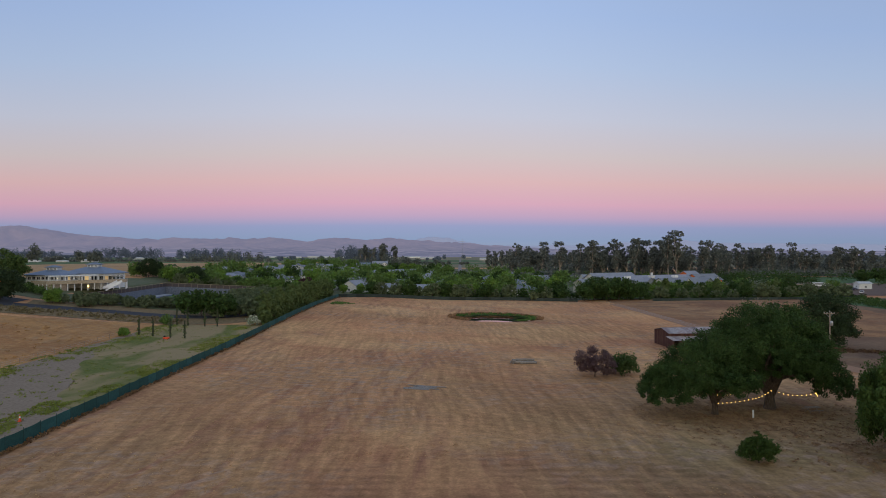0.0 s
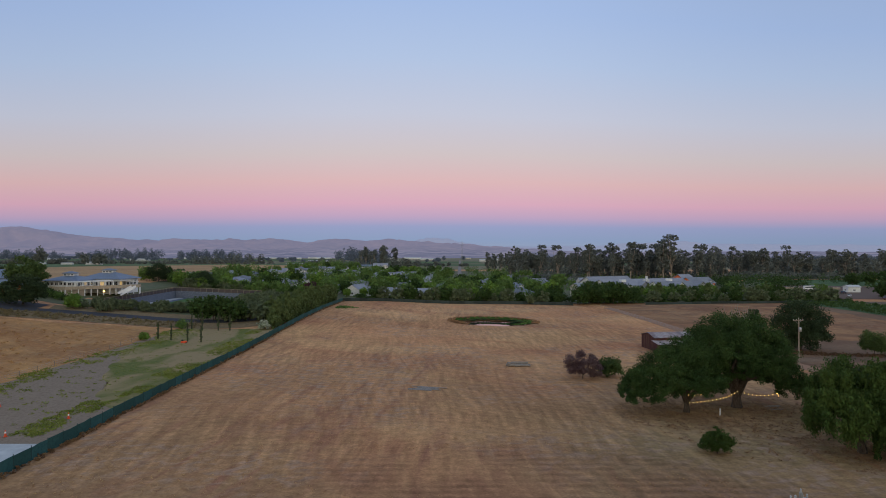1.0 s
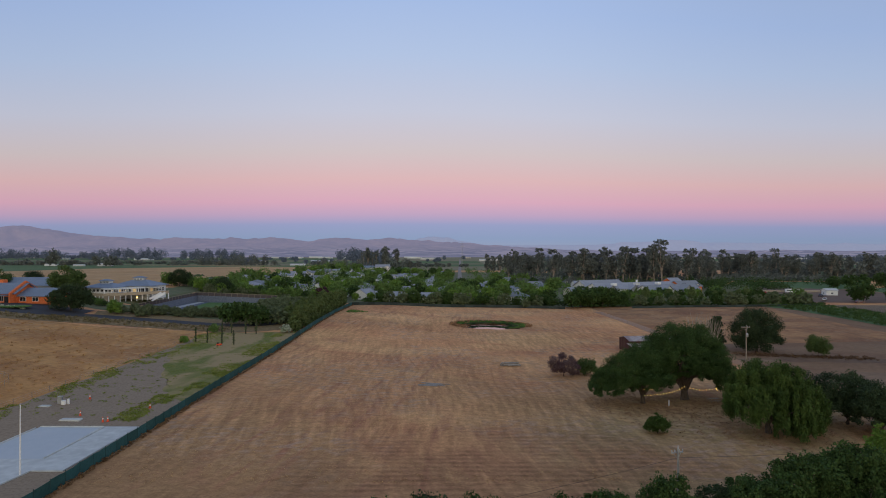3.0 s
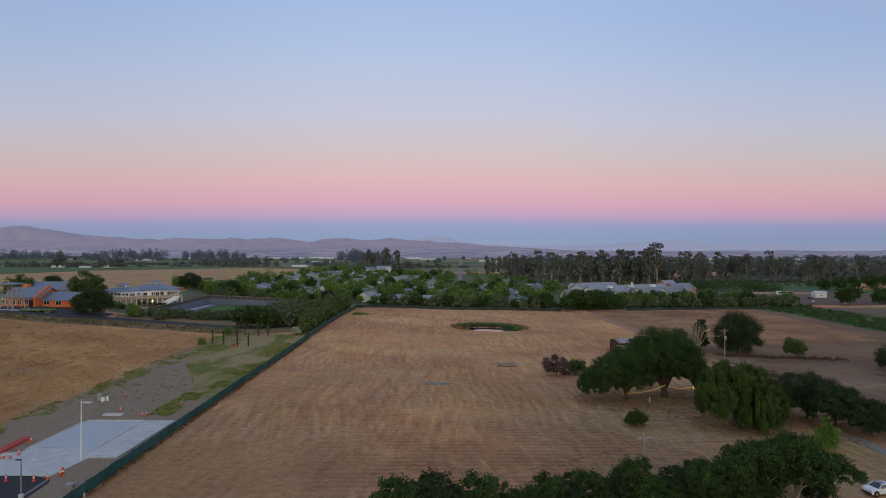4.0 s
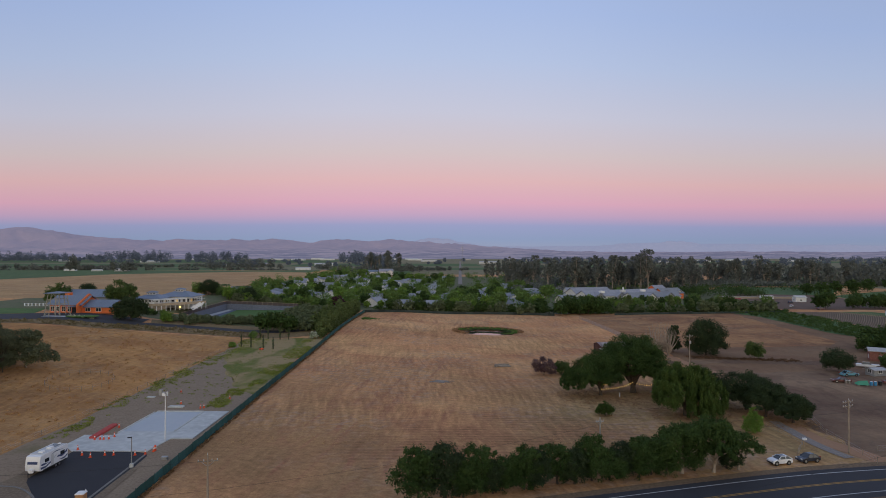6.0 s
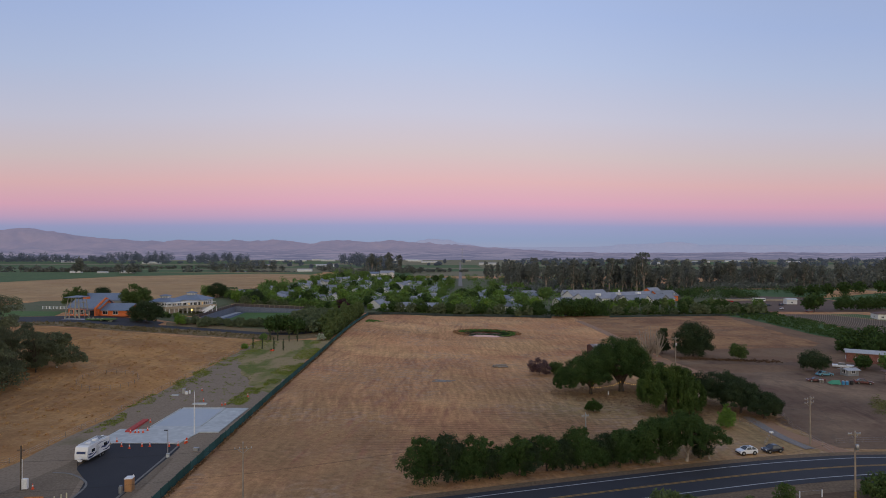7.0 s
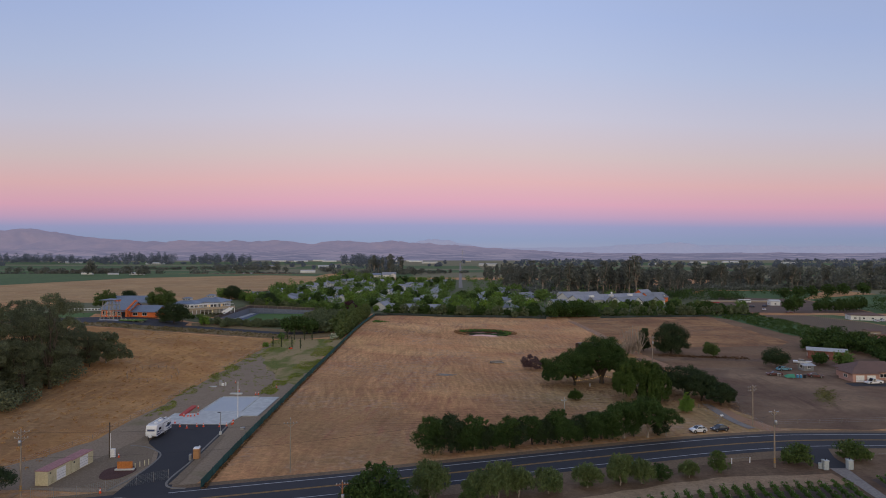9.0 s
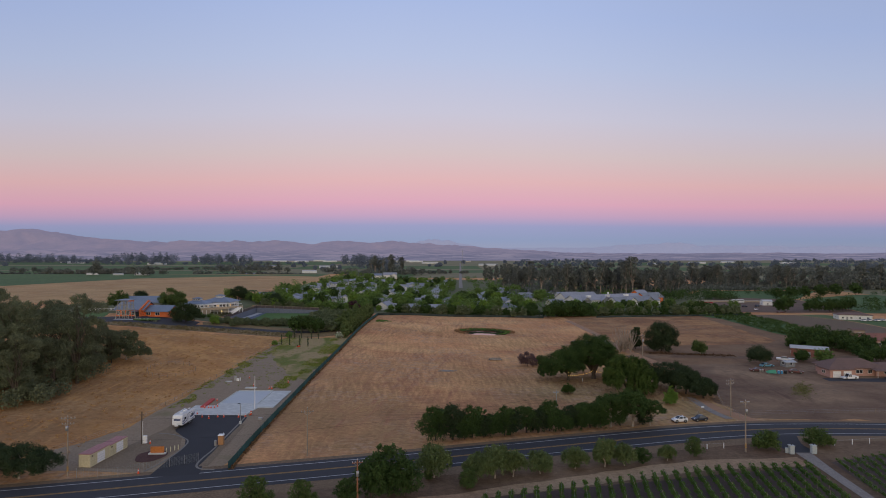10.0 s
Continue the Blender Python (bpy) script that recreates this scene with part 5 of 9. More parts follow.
# ---- fire-station drive ----
M_COAT = surface("sealed_concrete", [(0.42, 0.46, 0.49), (0.47, 0.495, 0.515), (0.38, 0.415, 0.445)], scale=0.15, fine=0.6, rough=0.6)
patch("slab_bay", [(-68.3, 52.0), (-58.2, 52.0)], [(-68.5, 66.6), (-58.5, 66.6)], M_COAT, 8, 8, 0.235, "blue-grey sealed concrete bay", "concrete slab")
kerb = thing("formwork_kerb", "low pale concrete kerb round a building slab", "kerb")
for x, y, sx, sy in ((-63.4, 66.9, 10.6, 0.22), (-57.9, 59.4, 0.22, 14.6), (-69.0, 58.6, 0.22, 15.0)):
    part("kerb_run", Build().box(x, y, 0.2, sx, sy, 0.2, b=0.03), M_CONCRETE, kerb)
CONES = ((-70.8, 41.0), (-68.4, 38.4), (-66.2, 37.3), (-64.3, 38.5), (-62.7, 38.5), (-58.8, 38.5), (-57.2, 39.0), (-56.4, 40.4), (-71.2, 46.9), (-70.2, 47.0), (-69.5, 47.0), (-68.6, 47.2), (-68.3, 48.6), (-70.9, 54.9),
         (-59.5, 70.5), (-60.2, 70.2), (-71.6, 85.2), (-56.5, 79.1), (-66.5, 74.0), (-64.8, -0.4), (-71.5, 17.4))
cone = thing("traffic_cone", "orange traffic cone with a white collar", "traffic cone", group="cones round the drive")
part("base", Build().box(0, 0, 0, 0.42, 0.42, 0.05), M_ORANGE, cone)
part("body", Build().lathe(0, 0, 0.05, [(0.18, 0), (0.05, 0.82), (0.03, 0.86)], 10), M_ORANGE, cone)
part("collar", Build().lathe(0, 0, 0.47, [(0.118, 0), (0.088, 0.22)], 10), M_WHITE, cone, "white reflective collar")
for i, (x, y) in enumerate(CONES):
    z = 0.225 if (-75 < x < -56.6 and 40.4 < y < 50) else ground_z(x, y) + 0.1
    if i == 0:
        cone.matrix_basis = pose(x, y, z)
    else:
        copy_thing(cone, pose(x, y, z, 0, 0, 37 * i))
drum = thing("traffic_drum", "orange and white delineator post lying by the fence", "traffic drum", -56.3, 40.9, 0.1)
part("body", Build().lathe(0, 0, 0, [(0.2, 0), (0.18, 1.0), (0.08, 1.05)], 10), M_ORANGE, drum)
part("band", Build().lathe(0, 0, 0.45, [(0.2, 0), (0.197, 0.2)], 10), M_WHITE, drum)
for x, y, hgt, mat_, lab in ((-56.2, 32.5, 5.2, M_DARK_METAL, "grey lamp post on a round concrete foot"),):
    lp = thing("lamp_post", lab, "lamp post", x, y, 0)
    part("foot", Build().lathe(0, 0, -0.1, [(0.32, 0), (0.32, 0.85), (0.28, 0.9)], 12), M_CONCRETE, lp)
    part("pole", Build().rod((0, 0, 0.8), (0, 0, hgt), 0.09, 0.07), M_STEEL, lp)
    part("lamp_head", Build().box(-0.35, 0, hgt, 0.7, 0.3, 0.12, b=0.03), M_DARK_METAL, lp)
fp = thing("flagpole", "tall bare white flagpole beside a concrete slab", "flagpole", -57.0, 46.2, 0.2)
part("pole", Build().rod((0, 0, 0), (0, 0, 9.2), 0.11, 0.06), M_WHITE, fp)
part("finial", Build().lathe(0, 0, 9.2, [(0.04, 0), (0.12, 0.08), (0.12, 0.16), (0.02, 0.22)], 10), M_STEEL, fp)
for x, y, sx, sy, sz, mm, nm, lab in ((-74.9, 81.2, 0.9, 0.5, 1.5, M_STEEL, "utility_cabinet", "grey metal utility cabinet on bare ground"), (-74.1, 81.0, 0.7, 0.6, 0.8, M_WHITE, "utility_box", "small white utility box"),
                                      (-73.4, 81.4, 0.35, 0.35, 1.0, M_WHITE, "utility_box", "small white utility box"), (-66.4, 71.2, 3.6, 1.2, 0.3, M_CONCRETE, "concrete_lid", "flat concrete vault lid in gravel"),
                                      (-52.4, 36.4, 1.1, 0.6, 0.6, M_STEEL, "utility_box", "grey transformer box beside a fence"), (-76.5, 79.2, 2.0, 1.0, 0.2, M_CONCRETE, "concrete_lid", "flat concrete vault lid in gravel")):
    b = thing(nm, lab, "utility box", x, y, ground_z(x, y))
    part("body", Build().box(0, 0, 0, sx, sy, sz, b=min(0.05, sz * 0.2)), mm, b)
    part("cover", Build().box(0, 0, sz, sx * 0.9, sy * 0.9, 0.04), mm, b)
solid("warning_netting", Build().box(-72.4, 52, 0.10, 1.3, 9.0, 0.5, rz=4, b=0.12), surface("red_safety_mesh", [(0.50, 0.085, 0.07), (0.38, 0.06, 0.055)], scale=1.5, fine=8, rough=0.8), "roll of orange-red safety netting on gravel", "netting")

M_KERB = surface("grey_kerb_concrete", [(0.20, 0.188, 0.168), (0.16, 0.152, 0.136), (0.23, 0.216, 0.196)], scale=0.5, fine=5, rough=0.9, bump=0.15)


M_TRODDEN = surface("trodden_gravel", [(0.200, 0.148, 0.098), (0.155, 0.115, 0.076), (0.235, 0.178, 0.122)], scale=0.18, fine=3, rough=0.95, bump=0.3, contrast=0.7)


def kerb_line(label, pts, width, high):
    """A cast kerb along a plan line, in separate runs."""
    line = smooth_line(pts, 5)
    a, b = offset_line(line, -width / 2), offset_line(line, width / 2)
    k = thing("kerb", label, "kerb")
    for i in range(0, len(line) - 1):
        part("kerb_run", Build().slab([a[i], a[i + 1], b[i + 1], b[i]], 0.0, high), M_KERB, k)
    return k


kerb_line("curved grey concrete kerb round a gravel island", [(-73.0, 24.6), (-69.5, 24.0), (-65.6, 21.4), (-63.5, 18.8), (-62.75, 15.0), (-62.6, 9.8), (-63.0, 5.5), (-64.2, 0.6)], 0.34, 0.16)
kerb_line("grey concrete kerb and gutter along a drive", [(-50.6, 1.6), (-53.6, 2.0), (-55.2, 4.0), (-55.6, 8.0), (-55.5, 13.4), (-55.9, 20.0), (-56.6, 32.0), (-57.1, 38.6)], 0.4, 0.16)
patch("pale_shoulder", [(-54.6, 3.2), (-55.0, 13), (-56.0, 32)], [(-52.6, 3.4), (-53.4, 13), (-54.8, 32)], M_TRODDEN, 16, 2, 0.115, "packed brown gravel beside a kerb", "ground", 0.25)
patch("bare_gravel", [(-78, 2.5), (-76, 14), (-74, 26), (-72.5, 38)], [(-64.3, 2.0), (-63.2, 14), (-66.0, 21), (-71.8, 38)], M_TRODDEN, 24, 8, 0.078, "trodden brown gravel beside containers", "ground", 0.5)

# planted island with a sign board, kerb bed
patch("island", [(-72, 3.5), (-68, 1.5), (-63.5, 6.5), (-62.8, 14)], [(-75, 14), (-73.5, 19), (-70, 24), (-64.6, 19.6)], M_GRAVEL, 12, 8, 0.07, "gravel island beside the drive", "ground", 0.3)
bed = [(-67.2 + 3.0 * math.cos(a) * (1 + 0.08 * math.sin(3 * a)), 9.2 + 3.6 * math.sin(a)) for a in [i * math.pi / 14 for i in range(28)]]
solid("mulch_bed", Build().slab(bed, 0.05, 0.16), M_MULCH, "low bed of dark red mulch round a sign", "planting bed", kind="structure")
sg = thing("sign_board", "rust-coloured blank sign board on a concrete base", "sign", -66.4, 10.4, 0.14, 3)
part("base", Build().box(0, 0, 0, 3.6, 0.7, 0.28, b=0.03), M_CONCRETE, sg)
part("board", Build().box(0, 0.05, 0.28, 2.9, 0.18, 1.35, b=0.03), M_CORTEN, sg)
for x, y in ((-64.4, 12.2), (-63.8, 12.9), (-63.3, 13.5), (-64.9, 11.4)):
    bo = thing("bollard", "short pale bollard beside a drive", "bollard", x, y, 0.08, group="bollards by the drive")
    part("post", Build().rod((0, 0, 0), (0, 0, 1.0), 0.09, n=8), M_CREAM, bo)
    part("cap", Build().lathe(0, 0, 1.0, [(0.09, 0), (0.05, 0.05)], 8), M_CREAM, bo)
mt = thing("meter_pole", "dark short pole with electric meter boxes", "utility pole", -73.3, 17.2, 0)
part("pole", Build().rod((0, 0, 0), (0, 0, 7.4), 0.15, 0.12), M_BARK, mt)
part("conduit", Build().rod((0.22, -0.05, 0), (0.22, -0.05, 5.2), 0.05), M_WHITE, mt)
part("meter_box", Build().box(0.75, -0.1, 0.3, 0.9, 0.5, 1.7, b=0.04), M_WHITE, mt)
part("crossarm", Build().box(0, 0, 6.6, 1.3, 0.1, 0.12), M_BARK, mt)


def container(x, y, rz, height, label):
    c = thing("storage_container", label, "container", x, y, 0.08, rz, group="cream containers by the road")
    L, W = 6.06, 2.44
    body = Build()
    n = 40
    for sy in (-1, 1):
        for k in range(n):
            x0, x1 = -L / 2 + L * k / n, -L / 2 + L * (k + 1) / n
            o = 0.035 * (k % 2)
            body.add([(x0, sy * (W / 2 - o), 0.1), (x1, sy * (W / 2 - o), 0.1), (x1, sy * (W / 2 - o), height), (x0, sy * (W / 2 - o), height)], [(0, 1, 2, 3) if sy < 0 else (3, 2, 1, 0)])
    body.box(-L / 2, 0, 0.1, 0.05, W, height - 0.1).box(L / 2, 0, 0.1, 0.05, W, height - 0.1)
    part("side_wall", body, M_CREAM, c)
    fr = Build()
    for sx in (-1, 1):
        for sy in (-1, 1):
            fr.box(sx * (L / 2 - 0.06), sy * (W / 2 - 0.06), 0, 0.14, 0.14, height + 0.02)
        fr.box(sx * (L / 2 - 0.06), 0, 0.02, 0.12, W, 0.12)
    for sy in (-1, 1):
        fr.box(0, sy * (W / 2 - 0.05), 0.02, L, 0.1, 0.14).box(0, sy * (W / 2 - 0.05), height - 0.1, L, 0.1, 0.12)
    part("frame", fr, M_CREAM, c)
    part("roof", Build().box(0, 0, height, L + 0.12, W + 0.14, 0.1, b=0.03), M_ROSE_ROOF, c, "faded red roof")
    d = part("roller_door", Build().box(0.3, -W / 2 - 0.02, 0.15, 2.3, 0.06, 2.05), M_WHITE, c, "white roller door")
    part("slats", Build().add([], []).box(0.3, -W / 2 - 0.055, 0.5, 2.2, 0.02, 0.04).box(0.3, -W / 2 - 0.055, 1.0, 2.2, 0.02, 0.04).box(0.3, -W / 2 - 0.055, 1.5, 2.2, 0.02, 0.04), M_STEEL, d)
    part("vent", Build().box(-2.4, -W / 2 - 0.03, height - 0.6, 0.35, 0.05, 0.25), M_DARK_METAL, c)
    return c


container(-77.2, 5.8, 86, 2.6, "cream storage container with a faded red roof")
container(-76.75, 11.95, 86, 2.4, "lower cream storage container with a faded red roof")

po = thing("portable_toilet", "tan portable toilet with a white roof", "portable toilet", -55.1, 16.9, 0.08, 6)
part("cabin", Build().box(0, 0, 0, 1.15, 1.2, 2.1, b=0.04), M_TAN_PLASTIC, po)
part("roof", Build().box(0, 0, 2.1, 1.25, 1.3, 0.16, b=0.07), M_WHITE, po)
part("door", Build().box(0, -0.615, 0.12, 0.75, 0.04, 1.85), M_TAN_PLASTIC, po)
part("vent_pipe", Build().rod((0.45, 0.45, 2.1), (0.45, 0.45, 2.5), 0.05), M_WHITE, po)
wb = thing("wash_station", "small grey hand-wash stand", "wash stand", -56.0, 15.9, 0.08)
part("body", Build().box(0, 0, 0, 0.5, 0.5, 1.1, b=0.06), M_STEEL, wb)
part("basin", Build().lathe(0, 0, 1.1, [(0.22, 0), (0.26, 0.12), (0.2, 0.14)], 10), M_STEEL, wb)


# ---- vehicles ----
def prism_xz(sh, prof, w0, w1=None):
    """Side profile (x, z) pulled across the width; w1: half width for the upper points."""
    n = len(prof)
    zmax, zmin = max(p[1] for p in prof), min(p[1] for p in prof)
    def half(z):
        return w0 if w1 is None else w0 + (w1 - w0) * (z - zmin) / (zmax - zmin)
    v = [(x, -half(z), z) for x, z in prof] + [(x, half(z), z) for x, z in prof]
    f = [tuple(range(n)), tuple(range(2 * n - 1, n - 1, -1))] + [((i + 1) % n, i, n + i, n + (i + 1) % n) for i in range(n)]
    return sh.add(v, f)


def wheel(parent, x, y, r, w=0.24):
    side = -1 if y < 0 else 1
    ty = part("tyre", Build().rod((x, y - w / 2, r), (x, y + w / 2, r), r, n=16), M_RUBBER, parent)
    part("rim", Build().rod((x, y + side * (w / 2 - 0.02), r), (x, y + side * (w / 2 + 0.015), r), r * 0.62, n=12), M_STEEL, ty)


def rounded(ob, width):
    """Softens the edges of sheet metal."""
    bv = ob.modifiers.new("Bevel", "BEVEL")
    bv.width, bv.segments, bv.limit_method, bv.angle_limit = width, 3, "ANGLE", radians(25)
    return ob


def car(x, y, rz, paint, label, L=4.6, W=1.85, H=1.62, kind="suv", z=0.06, group=""):
    c = thing("parked_car", label, "car", x, y, ground_z(x, y) + z, rz, group=group)
    a = L / 2
    bonnet = 1.0 if kind == "suv" else 0.86
    prof = [(-a + 0.02, 0.42), (-a + 0.1, 0.28), (a - 0.16, 0.26), (a - 0.02, 0.36), (a, 0.5), (a - 0.03, 0.66), (a - 0.12, bonnet - 0.2), (a - 0.34, bonnet - 0.1), (0.31 * L, bonnet - 0.03), (0.2 * L, bonnet), (-0.36 * L, bonnet + 0.06), (-a + 0.1, bonnet + 0.03), (-a + 0.01, bonnet - 0.12), (-a - 0.01, 0.62)]
    rounded(part("body", prism_xz(Build(), prof, W / 2, W / 2 - 0.05), paint, c), 0.09)
    back = -a + (0.12 if kind == "suv" else 0.35)
    if kind == "pickup":
        cab = [(-0.06 * L, bonnet), (0.21 * L, bonnet), (0.10 * L, H), (-0.04 * L, H)]
    elif kind == "sedan":
        cab = [(-0.36 * L, bonnet + 0.03), (0.20 * L, bonnet), (0.05 * L, H), (-0.22 * L, H)]
    else:
        cab = [(back, bonnet + 0.03), (0.22 * L, bonnet), (0.05 * L, H), (back + 0.62, H - 0.05)]
    part("window_glass", prism_xz(Build(), cab, W / 2 - 0.05, W / 2 - 0.26), M_GLASS, c, "dark glass all round")
    roof = part("roof", prism_xz(Build(), [(cab[3][0] - 0.03, H - 0.03), (cab[2][0] + 0.05, H - 0.03), (cab[2][0] - 0.12, H + 0.045), (cab[3][0] + 0.15, H + 0.045)], W / 2 - 0.24, W / 2 - 0.32), paint, c)
    rounded(roof, 0.04)
    pil = Build()
    for sy in (-1, 1):
        for p, q in ((cab[1], cab[2]), (cab[0], cab[3]), (((cab[0][0] + cab[1][0]) / 2 - 0.1, bonnet), ((cab[2][0] + cab[3][0]) / 2 - 0.1, H))):
            pil.rod((p[0], sy * (W / 2 - 0.045), p[1]), (q[0], sy * (W / 2 - 0.245), q[1]), 0.05, n=5)
    part("pillar_frame", pil, paint, c)
    if kind == "suv":
        part("sunroof", Build().box(-0.06 * L, 0, H + 0.045, 0.26 * L, W * 0.45, 0.012), M_GLASS, roof, "dark glass sunroof")
    if kind == "pickup":
        bed_ = Build()
        for sy in (-1, 1):
            bed_.box(-0.28 * L, sy * (W / 2 - 0.05), bonnet, 0.42 * L, 0.1, 0.22)
        bed_.box(-0.49 * L, 0, bonnet, 0.08, W - 0.1, 0.22)
        part("load_bed", bed_, paint, c)
    for wx in (-0.30 * L, 0.31 * L):
        for wy in (-W / 2 + 0.1, W / 2 - 0.1):
            wheel(c, wx, wy, 0.35 if kind != "sedan" else 0.32)
            sy = 1 if wy > 0 else -1
            part("wheel_arch", Build().rod((wx, sy * (W / 2 - 0.3), 0.36), (wx, sy * (W / 2 + 0.012), 0.36), 0.43, n=14), M_DARK_METAL, c)
    for sy in (-1, 1):
        part("headlight", Build().box(a - 0.08, sy * (W / 2 - 0.28), 0.62, 0.14, 0.38, 0.16, b=0.03), M_HEADLIGHT, c)
        part("taillight", Build().box(-a + 0.02, sy * (W / 2 - 0.2), 0.78, 0.1, 0.3, 0.2, b=0.03), M_TAIL, c)
        part("mirror", Build().box(0.17 * L, sy * (W / 2 + 0.06), bonnet + 0.02, 0.14, 0.2, 0.14, b=0.03), paint, c)
    part("bumper", Build().box(a - 0.02, 0, 0.3, 0.12, W - 0.15, 0.22, b=0.03).box(-a + 0.01, 0, 0.32, 0.12, W - 0.15, 0.2, b=0.03), M_DARK_METAL if kind == "suv" else paint, c)
    return c


car(56.3, 34.4, 190, M_CARWHITE, "white compact SUV with a dark sunroof parked on the verge", 3.9, 1.68, 1.46)
car(62.0, 35.6, 192, M_CARDARK, "dark blue hatchback parked on the dry verge", 3.9, 1.66, 1.4, "hatch")
car(135.6, 84.9, 184, M_CARWHITE, "white pickup truck parked before a pink house", 5.4, 1.95, 1.8, "pickup")
car(119.0, 106.2, 4, M_CARBLUE, "old light blue sedan parked in the dirt yard", 5.0, 1.9, 1.42, "sedan")
car(110.8, 97.8, 170, M_CARRED, "dull maroon old car in the dirt yard", 4.8, 1.8, 1.4, "sedan")
car(123.2, 94.8, -20, M_CARRED, "dark maroon sedan in the dirt yard", 4.7, 1.8, 1.42, "sedan")
car(150.0, 84.0, 175, M_CARDARK, "dark sedan parked beside a house", 4.6, 1.8, 1.45, "sedan")


def trailer(x, y, rz):
    t = thing("travel_trailer", "white travel trailer with dark blue swoosh stripes, parked on asphalt", "caravan", x, y, 0.1, rz)
    L, W, H = 6.9, 2.5, 3.15
    prof = [(-L / 2, 0.65), (-L / 2 - 0.02, H - 0.1), (-L / 2 + 0.1, H), (L / 2 - 0.6, H), (L / 2 - 0.3, H - 0.12), (L / 2 - 0.12, H - 0.8), (L / 2, 1.5), (L / 2 - 0.05, 0.75), (L / 2 - 0.4, 0.6)]
    body = rounded(part("body", prism_xz(Build(), prof, W / 2), M_CARWHITE, t), 0.12)
    part("roof", Build().box(-0.4, 0, H, L - 1.3, W - 0.2, 0.05), M_GREY_ROOFING, body, "grey rubber roof with solar panel")
    for px, sx, sy, hh in ((1.4, 0.8, 0.7, 0.25), (-0.6, 1.0, 0.75, 0.3), (-2.9, 0.5, 0.5, 0.18)):
        part("roof_vent", Build().box(px, 0.1, H + 0.05, sx, sy, hh, b=0.08), M_WHITE, body)
    for px in (-1.75, -2.55):
        part("solar_panel", Build().box(px, -0.15, H + 0.06, 0.72, 1.3, 0.05), M_GLASS, body, "dark solar panel")
    part("roof_rim", Build().box(-0.4, W / 2 - 0.05, H + 0.02, L - 1.3, 0.06, 0.06).box(-0.4, -W / 2 + 0.05, H + 0.02, L - 1.3, 0.06, 0.06), M_WHITE, body)
    part("front_window", Build().box(L / 2 - 0.045, 0, 1.84, 0.05, 1.7, 0.42, ry=-8), M_BLUE_PAINT, body, "dark tinted front window")
    part("skirt", Build().box(-0.2, W / 2 - 0.02, 0.5, L - 1.2, 0.05, 0.24).box(-0.2, -W / 2 + 0.02, 0.5, L - 1.2, 0.05, 0.24), M_DARK_METAL, body, "dark lower skirt")
    for sy in (-1, 1):
        yy = sy * (W / 2 + 0.012)
        def flat(nm, pts, mm, lab=""):
            sh = Build()
            n = len(pts)
            sh.add([(px, yy - 0.01 * sy, pz) for px, pz in pts] + [(px, yy, pz) for px, pz in pts], [tuple(range(n)) if sy > 0 else tuple(range(n - 1, -1, -1)), tuple(range(2 * n - 1, n - 1, -1)) if sy > 0 else tuple(range(n, 2 * n))] + [(i, (i + 1) % n, n + (i + 1) % n, n + i) for i in range(n)])
            part(nm, sh, mm, body, lab)
        flat("window", [(1.2, 1.75), (2.2, 1.75), (2.2, 2.35), (1.2, 2.35)], M_GLASS)
        flat("window", [(-2.6, 1.75), (-1.5, 1.75), (-1.5, 2.4), (-2.6, 2.4)], M_GLASS)
        flat("door", [(0.1, 0.72), (0.8, 0.72), (0.8, 2.55), (0.1, 2.55)], M_GREY_ROOFING)
        for pts in ([(3.2, 1.25), (2.0, 1.15), (0.6, 1.6), (-0.6, 2.25), (0.8, 1.3), (2.1, 0.85), (3.1, 0.9)], [(3.2, 1.7), (2.5, 1.75), (1.3, 1.5), (2.3, 1.4), (2.9, 1.45)],
                    [(-0.6, 1.7), (-2.0, 1.45), (-3.2, 1.85), (-3.3, 2.4), (-2.2, 1.75), (-1.0, 1.95)], [(-1.0, 1.15), (-2.4, 0.85), (-3.3, 1.2), (-3.3, 1.5), (-2.5, 1.12)],
                    [(0.9, 2.6), (-0.4, 2.75), (-2.9, 2.62), (-0.4, 2.9)]):
            flat("stripe", pts, M_BLUE_PAINT, "dark blue swoosh stripe")
        for wx in (-0.55, -1.4):
            wheel(t, wx, sy * (W / 2 - 0.2), 0.36, 0.22)
    part("front_mark", Build().box(L / 2 - 0.06, 0, 1.55, 0.04, 1.5, 0.16, ry=-8), M_BLUE_PAINT, body, "plain dark bar of lettering")
    part("hitch", Build().rod((L / 2 - 0.5, 0.6, 0.6), (L / 2 + 1.0, 0, 0.55), 0.06, n=6).rod((L / 2 - 0.5, -0.6, 0.6), (L / 2 + 1.0, 0, 0.55), 0.06, n=6).rod((L / 2 + 0.9, 0, 0.0), (L / 2 + 0.9, 0, 0.9), 0.05, n=6), M_DARK_METAL, t)
    part("gas_bottle_cover", Build().box(L / 2 + 0.3, 0, 0.6, 0.5, 0.8, 0.6, b=0.1), M_WHITE, t)
    return t


trailer(-70.5, 32.2, -92)

